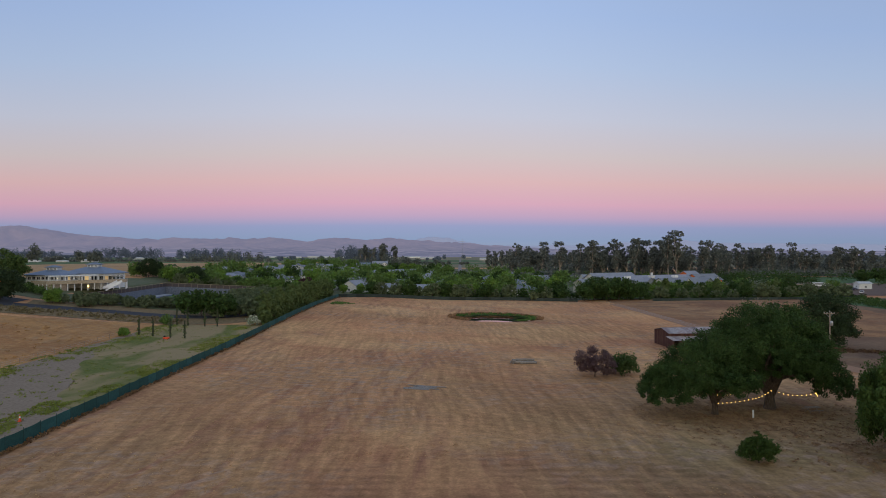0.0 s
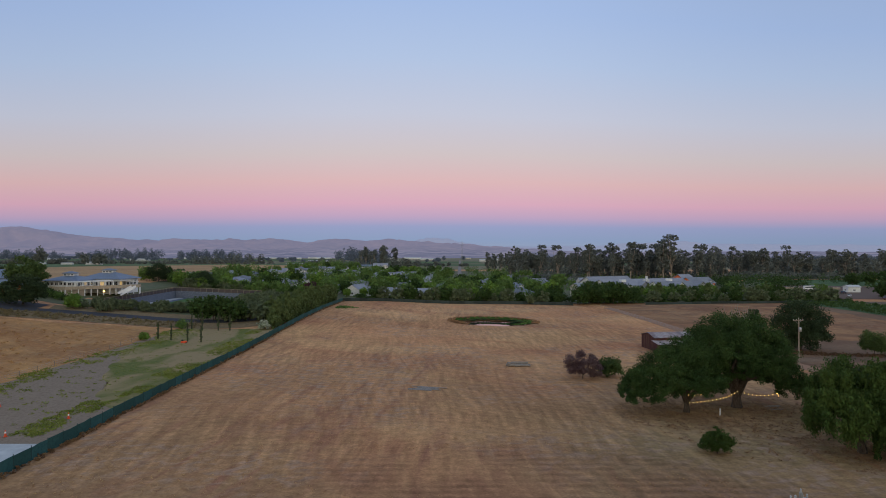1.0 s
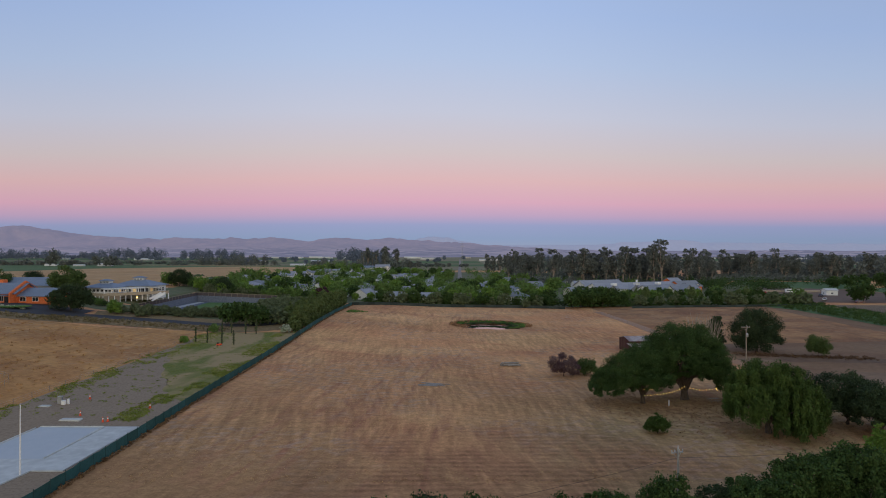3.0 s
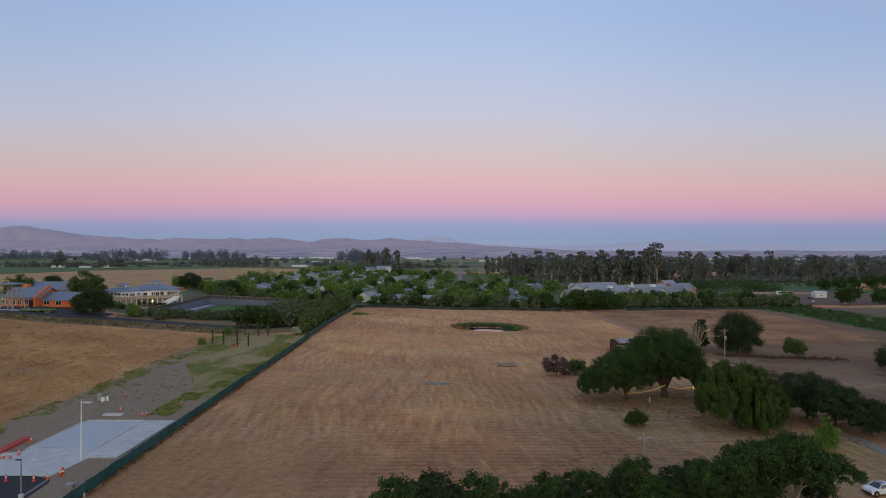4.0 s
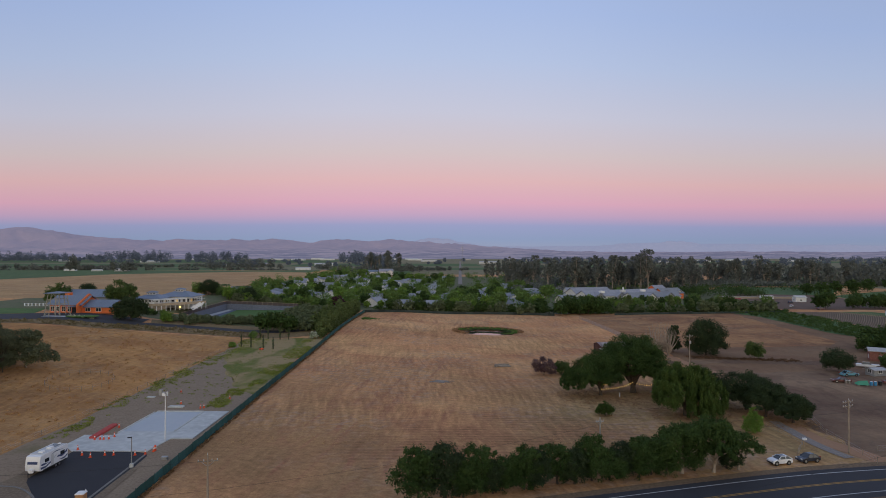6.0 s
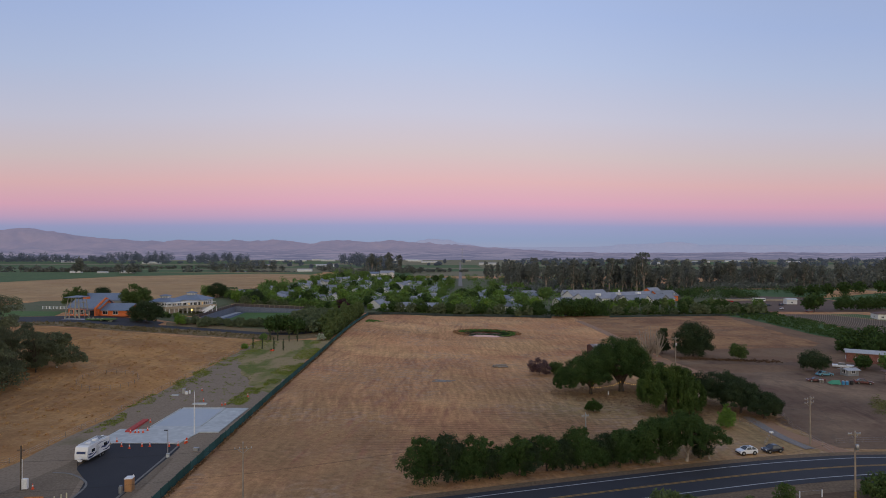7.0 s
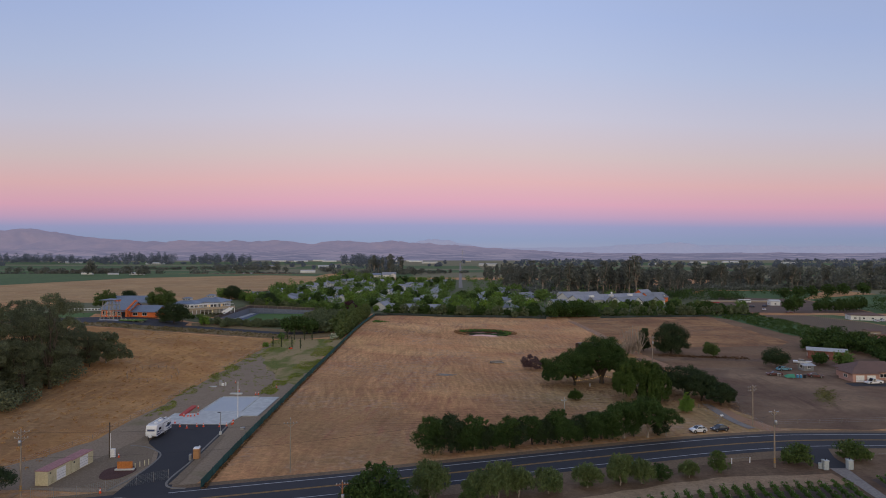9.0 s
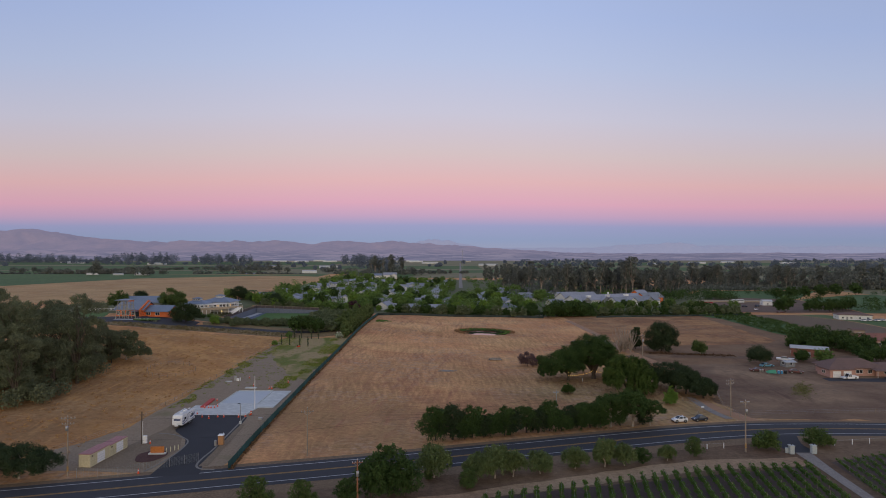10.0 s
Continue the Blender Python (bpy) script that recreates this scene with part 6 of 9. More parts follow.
# yard clutter beside the pink house
tp = thing("covered_boat", "small boat under a green tarp in the yard", "boat", 113.6, 93.6, 0, 170)
part("tarp", Build().add([(-1.6, -0.8, 0.3), (1.3, -0.75, 0.3), (1.9, 0, 0.7), (1.3, 0.75, 0.3), (-1.6, 0.8, 0.3), (-1.4, 0, 1.5), (0.8, 0, 1.3), (-1.75, 0, 0.6)], [(0, 1, 6, 5), (1, 2, 6), (2, 3, 6), (3, 4, 5, 6), (4, 7, 5), (7, 0, 5), (0, 7, 4, 3, 2, 1)]), M_TEAL, tp)
part("cradle", Build().box(-1, 0, 0, 0.3, 1.4, 0.35).box(1, 0, 0, 0.3, 1.4, 0.35), M_LOG, tp)
for x, y in ((116.4, 93.8), (117.4, 93.6)):
    dr = thing("plastic_drum", "blue plastic drum standing in the yard", "drum", x, y, 0, group="blue drums")
    part("barrel", Build().lathe(0, 0, 0, [(0.33, 0), (0.38, 0.1), (0.38, 1.0), (0.33, 1.1)], 12), M_DRUM, dr)
    part("lid", Build().lathe(0, 0, 1.1, [(0.33, 0), (0.3, 0.05)], 12), M_WHITE, dr)
bn = thing("rubbish_bin", "black wheeled rubbish bin", "bin", 118.8, 93.7, 0)
part("body", Build().box(0, 0, 0.08, 0.7, 0.75, 1.0, b=0.05), M_DARK_METAL, bn)
part("lid", Build().box(0, 0, 1.08, 0.74, 0.8, 0.08, b=0.03), M_DARK_METAL, bn)
for x, y in ((111.2, 96.4), (111.9, 96.2)):
    wp = thing("crate", "pale wooden crate in the yard", "crate", x, y, 0, group="crates")
    part("box", Build().box(0, 0, 0, 0.5, 0.5, 0.9, b=0.03), M_LOG, wp)
    part("lid", Build().box(0, 0, 0.9, 0.55, 0.55, 0.05), M_WHITE, wp)

# road signs
sn = thing("road_sign", "small green road sign on a post seen edgeways", "road sign", 32.3, 8.9, 0, 20)
part("post", Build().rod((0, 0, 0), (0, 0, 2.4), 0.04, n=6), M_STEEL, sn)
part("plate", Build().box(0, -0.05, 1.7, 0.9, 0.03, 0.75), M_TEAL, sn, "plain green plate")
ms = thing("mailbox", "pair of white mailboxes on a post", "mailbox", 66.4, 43.6, 0, 10)
part("post", Build().rod((0, 0, 0), (0, 0, 1.3), 0.05, n=6), M_WOOD_POLE, ms)
part("box", Build().box(-0.2, 0, 1.25, 0.3, 0.5, 0.36, b=0.06), M_WHITE, ms)
part("box", Build().box(0.2, 0, 1.25, 0.3, 0.5, 0.36, b=0.06), M_WHITE, ms)

# gate pillars and planter by the vineyard lane
M_PILLAR = surface("pale_painted_pillar", [(0.40, 0.44, 0.45), (0.30, 0.34, 0.35), (0.45, 0.48, 0.48)], scale=0.7, fine=4, rough=0.8)
for x, y, fl in ((71.0, 11.0, -1), (75.9, 11.2, 1)):
    g = thing("gate_pillar", "pale square gate pillar with a short curved wall", "gate pillar", x, y, 0, group="gate pillars")
    part("shaft", Build().box(0, 0, 0, 0.95, 0.95, 1.75, b=0.05), M_PILLAR, g)
    part("cap", Build().box(0, 0, 1.75, 1.12, 1.12, 0.14, b=0.05), M_PILLAR, g)
    part("lantern", Build().lathe(0, 0, 1.89, [(0.12, 0), (0.14, 0.25), (0.05, 0.4)], 8), M_DARK_METAL, g)
    part("wing_wall", Build().box(fl * 0.75, 0.4, 0, 0.6, 0.35, 1.2, rz=fl * 20, b=0.04), M_PILLAR, g)

# ---- barn and field clutter ----
barn = thing("barn", "old dark red wooden barn with rusty tin roof", "barn", 60.9, 144.0, 0, 6)
for sx in range(-24, 24):
    for yy, w0, hh in ((-3.6, 0.31, 3.4), (3.6, 0.31, 3.4)):
        part("plank", Build().box(sx * 0.313 + 0.156, yy, 0, w0, 0.06, hh + random.uniform(-0.05, 0.05)), M_PLANK, barn)
for yy in range(-11, 12):
    for xx in (-7.5, 7.5):
        part("plank", Build().box(xx, yy * 0.313, 0, 0.06, 0.31, 3.4 + 0.8 * (1 - abs(yy) / 11.5)), M_PLANK, barn)
for k in range(12):
    for sy in (-1, 1):
        sh = Build()
        sh.add([(px, py, pz) for pz in (0, 0.03) for px, py in ((-0.66, -2.15), (0.66, -2.15), (0.66, 2.15), (-0.66, 2.15))], [(3, 2, 1, 0), (4, 5, 6, 7), (0, 1, 5, 4), (1, 2, 6, 5), (2, 3, 7, 6), (3, 0, 4, 7)], pose(-7.0 + 1.27 * k, sy * 1.98, 3.86, 13 * -sy, 0, 0))
        part("tin_sheet", sh, M_TIN, barn)
for k in range(12):
    sh = Build().add([(px, py, pz) for pz in (0, 0.03) for px, py in ((-0.66, -1.9), (0.66, -1.9), (0.66, 1.9), (-0.66, 1.9))], [(3, 2, 1, 0), (4, 5, 6, 7), (0, 1, 5, 4), (1, 2, 6, 5), (2, 3, 7, 6), (3, 0, 4, 7)], pose(-7.6 + 1.27 * k, -5.4, 2.45, 8, 0, 0))
    part("tin_sheet", sh, M_TIN, barn)
for k in range(46):
    if k in (1, 2, 3, 4):
        continue
    part("plank", Build().box(-8.1 + 0.313 * k, -7.1, 0, 0.31, 0.06, 2.05), M_PLANK, barn)
for k in range(11):
    for xx in (-8.2, 6.4):
        part("plank", Build().box(xx, -7.0 + 0.313 * k, 0, 0.06, 0.31, 2.1 + 0.06 * k), M_PLANK, barn)

lg = thing("log_pile", "grey weathered logs lying in dry grass", "logs", 16.6, 119.8, 0.0, 4)
for k, (ox, oy, oz, ln, r) in enumerate(((0, 0, 0.3, 5.0, 0.3), (-0.6, 0.6, 0.28, 4.2, 0.26), (0.8, -0.5, 0.25, 3.4, 0.24), (0.2, 0.2, 0.75, 3.8, 0.24), (-2.2, -0.3, 0.5, 0.5, 0.55))):
    part("log", Build().chain([(ox - ln / 2, oy, oz), (ox, oy + 0.08, oz + 0.03), (ox + ln / 2, oy - 0.05, oz)], [r, r * 0.95, r * 0.85], 9), M_LOG, lg)
brd = thing("board_pile", "weathered grey boards lying flat in the field", "boards", -3.2, 98.5, 0.02, -12)
for k in range(7):
    part("board", Build().box(random.uniform(-1.5, 1.5), -1.2 + 0.42 * k, 0.02 + 0.02 * (k % 2), 4.6 + random.uniform(-1, 1), 0.36, 0.07, rz=random.uniform(-6, 6)), M_LOG, brd)

# picnic place under the oaks
pt = thing("picnic_table", "pale wooden picnic table under an oak", "table", 52.4, 83.8, 0, 8)
part("tabletop", Build().box(0, 0, 0.72, 2.0, 0.8, 0.06), M_WOOD_POLE, pt)
for sx in (-0.7, 0.7):
    part("leg", Build().rod((sx, -0.6, 0), (sx, 0.2, 0.72), 0.05, n=4).rod((sx, 0.6, 0), (sx, -0.2, 0.72), 0.05, n=4), M_WOOD_POLE, pt)
for sy in (-0.75, 0.75):
    part("bench", Build().box(0, sy, 0.42, 2.0, 0.28, 0.05), M_WOOD_POLE, pt)
pg = thing("pale_post", "short pale post under an oak", "post", 42.6, 81.2, 0)
part("post", Build().rod((0, 0, 0), (0, 0, 1.0), 0.12, n=8), M_WHITE, pg)
part("cap", Build().lathe(0, 0, 1.0, [(0.14, 0), (0.1, 0.06)], 8), M_WHITE, pg)
st = thing("boulder", "grey boulder under a drooping tree", "boulder", 58.0, 81.5, 0)
part("stone", Build().lathe(0, 0, -0.1, [(0.7, 0), (0.85, 0.3), (0.6, 0.65), (0.2, 0.8)], 9), M_LOG, st)
part("stone", Build().lathe(0.9, 0.3, -0.1, [(0.4, 0), (0.45, 0.2), (0.2, 0.45)], 8), M_LOG, st)

sl = thing("string_lights", "string of warm glowing bulbs hung between two oaks", "string lights")
bulb = Build().lathe(0, 0, -0.2, [(0.02, 0), (0.05, 0.03), (0.055, 0.07), (0.025, 0.12)], 8).mesh("bulb")
bulb.materials.append(M_LAMP_WARM)
for (a, b, sag, n) in (((37.4, 81.6, 3.2), (40.6, 83.4, 2.8), 0.1, 5), ((37.4, 81.6, 2.0), (43.4, 82.8, 2.3), 0.15, 9), ((43.4, 82.8, 2.3), (47.0, 84.6, 3.0), 0.15, 6), ((47.6, 84.8, 2.9), (53.2, 84.4, 2.7), 0.45, 9), ((53.2, 84.4, 2.9), (53.3, 84.1, 2.4), 0.0, 3)):
    pts = [(a[0] + (b[0] - a[0]) * k / n, a[1] + (b[1] - a[1]) * k / n, a[2] + (b[2] - a[2]) * k / n - sag * 4 * (k / n) * (1 - k / n)) for k in range(n + 1)]
    part("cable", Build().chain(pts, [0.015] * (n + 1), 4), M_WIRE, sl)
    for p in pts[1:]:
        ob = part("bulb", bulb, M_LAMP_WARM, sl)
        ob.location = p

# ---- the pond ----
water = Build()
wr = [(18 - 0.25 * (11.5 * 0.84 * math.sin(a)) + 14 * 0.84 * math.cos(a), 203 + 11.5 * 0.84 * math.sin(a)) for a in [i * math.pi / 20 for i in range(40)]]
M_WATER = surface("still_pond_water", [(0.03, 0.035, 0.03), (0.04, 0.045, 0.035)], rough=0.03, spec=0.8)
solid("water", water.add([(x, y, -0.75) for x, y in wr], [tuple(range(40))]), M_WATER, "still pond water mirroring the sky", "water", kind="structure")
# ---- buildings ----
M_ROOF_GREY = surface("grey_blue_shingles", [(0.235, 0.25, 0.285), (0.185, 0.20, 0.23), (0.275, 0.29, 0.325)], scale=0.25, fine=3, rough=0.85, bump=0.3, vary="object", amount=0.22)
M_ROOF_METAL = surface("blue_grey_metal_roof", [(0.16, 0.20, 0.27), (0.13, 0.165, 0.225), (0.19, 0.23, 0.30)], scale=0.2, fine=3, rough=0.5, bump=0.15)
M_ROOF_BROWN = surface("brown_shingles", [(0.16, 0.10, 0.085), (0.12, 0.08, 0.07), (0.19, 0.125, 0.105)], scale=0.25, fine=3, rough=0.9, bump=0.3)
M_ROOF_RED = surface("red_brown_roof", [(0.24, 0.10, 0.075), (0.18, 0.08, 0.065), (0.28, 0.13, 0.1)], scale=0.25, fine=3, rough=0.9, bump=0.3)
M_TIN_ROOF = surface("weathered_tin_roof", [(0.40, 0.42, 0.44), (0.30, 0.30, 0.31), (0.46, 0.47, 0.49)], scale=0.35, fine=3, rough=0.6, contrast=0.8)
M_WALL_WHITE = surface("white_siding", [(0.66, 0.66, 0.64), (0.58, 0.58, 0.57), (0.7, 0.7, 0.69)], scale=0.3, fine=3, rough=0.8, vary="object", amount=0.14)
M_WALL_CREAM = surface("cream_stucco", [(0.55, 0.50, 0.42), (0.48, 0.44, 0.37), (0.6, 0.55, 0.47)], scale=0.3, fine=3, rough=0.9)
M_WALL_ORANGE = surface("orange_stucco", [(0.68, 0.17, 0.055), (0.58, 0.145, 0.05), (0.72, 0.2, 0.07)], scale=0.3, fine=3, rough=0.9)
M_WALL_PINK = surface("pink_stucco", [(0.46, 0.275, 0.23), (0.40, 0.24, 0.20), (0.50, 0.31, 0.26)], scale=0.3, fine=3, rough=0.9)
M_WALL_TAN = surface("tan_boards", [(0.34, 0.28, 0.22), (0.28, 0.23, 0.18), (0.38, 0.31, 0.25)], scale=0.3, fine=3, rough=0.9)
M_WALL_GREY = surface("grey_boards", [(0.30, 0.31, 0.32), (0.24, 0.25, 0.26)], scale=0.3, fine=3, rough=0.9)
M_LATTICE = surface("pale_timber_frame", [(0.34, 0.32, 0.26), (0.27, 0.255, 0.21)], scale=0.6, fine=4, rough=0.85)
M_COURT = surface("blue_grey_court", [(0.06, 0.078, 0.14), (0.17, 0.21, 0.28), (0.05, 0.065, 0.115)], scale=0.12, fine=1.5, rough=0.7, contrast=0.8)
M_SCREEN_DARK = surface("dark_court_screen", [(0.075, 0.062, 0.068), (0.10, 0.078, 0.075)], scale=0.2, fine=2, rough=0.9)
M_LAWN = surface("green_lawn", [(0.08, 0.15, 0.035), (0.06, 0.12, 0.03), (0.10, 0.17, 0.045)], scale=0.2, fine=2, rough=0.95, bump=0.4)
M_STONE = surface("pale_paving", [(0.45, 0.46, 0.48), (0.4, 0.41, 0.43)], scale=0.3, fine=3, rough=0.9)
M_WINDOW_LIT = glow("lit_window", (1.0, 0.66, 0.28), 0.3)
M_LAMP_YARD = glow("yard_lamp", (1.0, 0.62, 0.15), 6.0)


def gable_roof(sh, w, d, z, rise, over=0.5, t=0.14, cx=0.0, cy=0.0, ends=True):
    """Two slopes with their ridge along x."""
    a, b = w / 2 + over, d / 2 + over
    drop = rise * over / (d / 2)
    for s in (-1, 1):
        v = [(cx - a, cy + s * b, z - drop), (cx + a, cy + s * b, z - drop), (cx + a, cy, z + rise), (cx - a, cy, z + rise)]
        v += [(p[0], p[1], p[2] + t) for p in v]
        sh.add(v, [(3, 2, 1, 0), (4, 5, 6, 7), (0, 1, 5, 4), (1, 2, 6, 5), (2, 3, 7, 6), (3, 0, 4, 7)])
    return sh


def hip_roof(sh, w, d, z, rise, over=0.5, cx=0.0, cy=0.0, flat=0.0):
    a, b = w / 2 + over, d / 2 + over
    r = max(0.3, (w - d) / 2 + flat) if w >= d else 0.3
    q = 0.02 + flat * 0.6
    v = [(cx - a, cy - b, z), (cx + a, cy - b, z), (cx + a, cy + b, z), (cx - a, cy + b, z), (cx - a, cy - b, z + 0.16), (cx + a, cy - b, z + 0.16), (cx + a, cy + b, z + 0.16), (cx - a, cy + b, z + 0.16),
         (cx - r, cy - q, z + rise), (cx + r, cy - q, z + rise), (cx + r, cy + q, z + rise), (cx - r, cy + q, z + rise)]
    f = [(3, 2, 1, 0)] + [(i, (i + 1) % 4, 4 + (i + 1) % 4, 4 + i) for i in range(4)] + [(4 + i, 4 + (i + 1) % 4, 8 + (i + 1) % 4, 8 + i) for i in range(4)] + [(8, 9, 10, 11)]
    return sh.add(v, f)


def gable_wall(sh, w, d, h, rise, cx=0.0, cy=0.0):
    """Box walls with gable ends at both x ends."""
    a, b = w / 2, d / 2
    v = [(cx - a, cy - b, 0), (cx + a, cy - b, 0), (cx + a, cy + b, 0), (cx - a, cy + b, 0), (cx - a, cy - b, h), (cx + a, cy - b, h), (cx + a, cy + b, h), (cx - a, cy + b, h), (cx - a, cy, h + rise), (cx + a, cy, h + rise)]
    return sh.add(v, [(0, 1, 5, 4), (2, 3, 7, 6), (1, 2, 6, 9, 5), (3, 0, 4, 8, 7), (3, 2, 1, 0), (4, 5, 9, 8), (6, 7, 8, 9)])


def window(parent, x, y, z, w, h, facing="y-", frame_mat=None, pane=None):
    """A framed window standing a little proud of its wall."""
    m = pose(x, y, z, 0, 0, {"y-": 0, "x+": 90, "y+": 180, "x-": -90}[facing])
    fr = Build()
    for bx, bz, sx, sz in ((-w / 2, 0, 0.1, h), (w / 2, 0, 0.1, h), (0, 0, w, 0.1), (0, h - 0.1, w, 0.1), (0, 0, 0.06, h)):
        fr.add(*_cuboid(bx, -0.05, bz, sx, 0.1, sz), m)
    f = part("window", fr, frame_mat or M_WHITE, parent)
    pn = Build()
    pn.add(*_cuboid(0, -0.02, 0.03, w, 0.05, h - 0.06), m)
    part("pane", pn, pane or M_GLASS, f)
    return f


def _cuboid(x, y, z, sx, sy, sz):
    b = Build().box(x, y, z, sx, sy, sz)
    return b.v, b.f


def house(x, y, rz, w, d, h, rise, wall, roof, label, hip=False, group="", wing=None, chimney=False, windows=3, category="house", z=None):
    t = thing("house", label, category, x, y, ground_z(x, y) - 0.1 if z is None else z, rz, group=group)
    wl_ = part("wall", gable_wall(Build(), w, d, h, 0.01 if hip else rise), wall, t)
    rf = Build()
    if hip:
        hip_roof(rf, w, d, h, rise)
    else:
        gable_roof(rf, w, d, h, rise)
    r = part("roof", rf, roof, t)
    if wing:
        ww, wd, wh = wing
        part("wall", Build().add(*_cuboid(w / 2 - ww / 2, -d / 2 - wd / 2, 0, ww, wd, wh)), wall, t)
        gr = Build()
        rr = rise * 0.75
        a, b = ww / 2 + 0.4, wd + 0.5
        cx = w / 2 - ww / 2
        v = [(cx - a, -d / 2 - b, wh - 0.1), (cx, -d / 2 - b, wh + rr), (cx + a, -d / 2 - b, wh - 0.1), (cx - a, 0, wh - 0.1), (cx, 0, wh + rr), (cx + a, 0, wh - 0.1)]
        gr.add(v, [(0, 1, 4, 3), (1, 2, 5, 4)]).add([(p[0], p[1], p[2] - 0.14) for p in v], [(3, 4, 1, 0), (4, 5, 2, 1)])
        gr.add([v[0], v[1], v[2], (v[2][0], v[2][1], v[2][2] - 0.14), (v[1][0], v[1][1], v[1][2] - 0.14), (v[0][0], v[0][1], v[0][2] - 0.14)], [(5, 4, 1, 0), (4, 3, 2, 1)])
        part("roof", gr, roof, t)
        part("gable", Build().add([(cx - ww / 2, -d / 2 - wd - 0.01, wh), (cx + ww / 2, -d / 2 - wd - 0.01, wh), (cx, -d / 2 - wd - 0.01, wh + rr * 0.93), (cx - ww / 2, -d / 2 - wd + 0.12, wh), (cx + ww / 2, -d / 2 - wd + 0.12, wh), (cx, -d / 2 - wd + 0.12, wh + rr * 0.93)], [(0, 1, 2), (5, 4, 3), (0, 3, 4, 1), (1, 4, 5, 2), (2, 5, 3, 0)]), wall, t)
        window(t, cx, -d / 2 - wd, 0.9, 1.5, 1.2)
    for k in range(windows):
        px = -w / 2 + w * (k + 0.5) / windows
        if wing and px > w / 2 - wing[0] - 0.8:
            continue
        window(t, px, -d / 2, 0.9, 1.3, 1.2)
    if windows > 2 or not wing:
        window(t, w / 2, 0, 0.9, 1.2, 1.2, "x+")
    window(t, -w / 2, 0, 0.9, 1.2, 1.2, "x-")
    if windows > 1:
        part("door", Build().box(-w / 2 + w / windows, -d / 2 - 0.03, 0.1, 0.95, 0.08, 2.05), M_WALL_GREY, t)
    if chimney:
        part("chimney", Build().box(w * 0.2, 0.6, h + rise * 0.4, 0.7, 0.7, rise * 0.9), M_WALL_TAN, r)
    return t


# village behind the field: first row as seen, the rest in streets
house(-46.5, 305, 68, 11, 9, 3.4, 2.6, M_WALL_WHITE, M_ROOF_GREY, "white gabled house with a grey roof behind the fence", False, "village houses", (5, 3, 2.9), windows=2)
house(-27.5, 303, 6, 15, 10, 2.9, 2.3, M_WALL_WHITE, M_ROOF_GREY, "low white house with a broad grey hip roof", True, "village houses", (6, 3, 2.7), windows=2)
house(-12.0, 307, 4, 12, 9, 2.9, 2.3, M_WALL_WHITE, M_ROOF_GREY, "low white house with grey gabled roof", False, "village houses", (5, 3, 2.7), windows=2)
village = [thing_ for thing_ in bpy.data.objects if thing_.name.startswith("house") and thing_.parent is None]
rv_ = random.Random(5)
VILLAGE_SPOTS = []
for row in range(9):
    yy = 318 + row * 46
    x0, x1 = -150 + 0.08 * (row * 46), (70 if row < 2 else 130 if row < 5 else 20)
    nx_ = int((x1 - x0) / 23)
    for k in range(nx_):
        for off in (0, 20):
            xx = x0 + 23 * (k + 0.5) + rv_.uniform(-4, 4)
            y_ = yy + off + rv_.uniform(-3, 3)
            if off == 0 and row == 0 and -60 < xx < 10:
                continue
            if (y_ > 440 and abs(xx - 12 - 0.03 * (y_ - 440)) < 9) or rv_.random() < 0.24 or (xx > 78 and y_ < 440):
                continue
            VILLAGE_SPOTS.append((xx, y_))
            src = village[rv_.randrange(3)]
            ob = copy_thing(src, pose(xx, y_, ground_z(xx, y_) - 0.1, 0, 0, rv_.choice((0, 90, 180, 270)) + rv_.uniform(-8, 8)))

# care home: long grey roofs with white and orange gables
ch = thing("care_home", "long low building with grey roofs, white gables and orange end walls", "building", 139.5, 372, 0, 24)
for nm, cx, cy, w, d, h, rise, wall in (("main", 0, 10, 74, 15, 4.2, 3.6, M_WALL_WHITE), ("front", 14, -8, 46, 12, 3.6, 3.2, M_WALL_WHITE), ("back", -20, 24, 34, 14, 5.4, 3.8, M_WALL_WHITE), ("end", 44, 6, 20, 13, 4.6, 3.6, M_WALL_ORANGE),
                                       ("tower", 45, 19, 10, 9, 7.2, 2.6, M_WALL_ORANGE)):
    part("wall", gable_wall(Build(), w, d, h, rise, cx, cy), wall, ch)
    part("roof", gable_roof(Build(), w, d, h, rise, 0.8, 0.2, cx, cy), M_ROOF_GREY, ch)
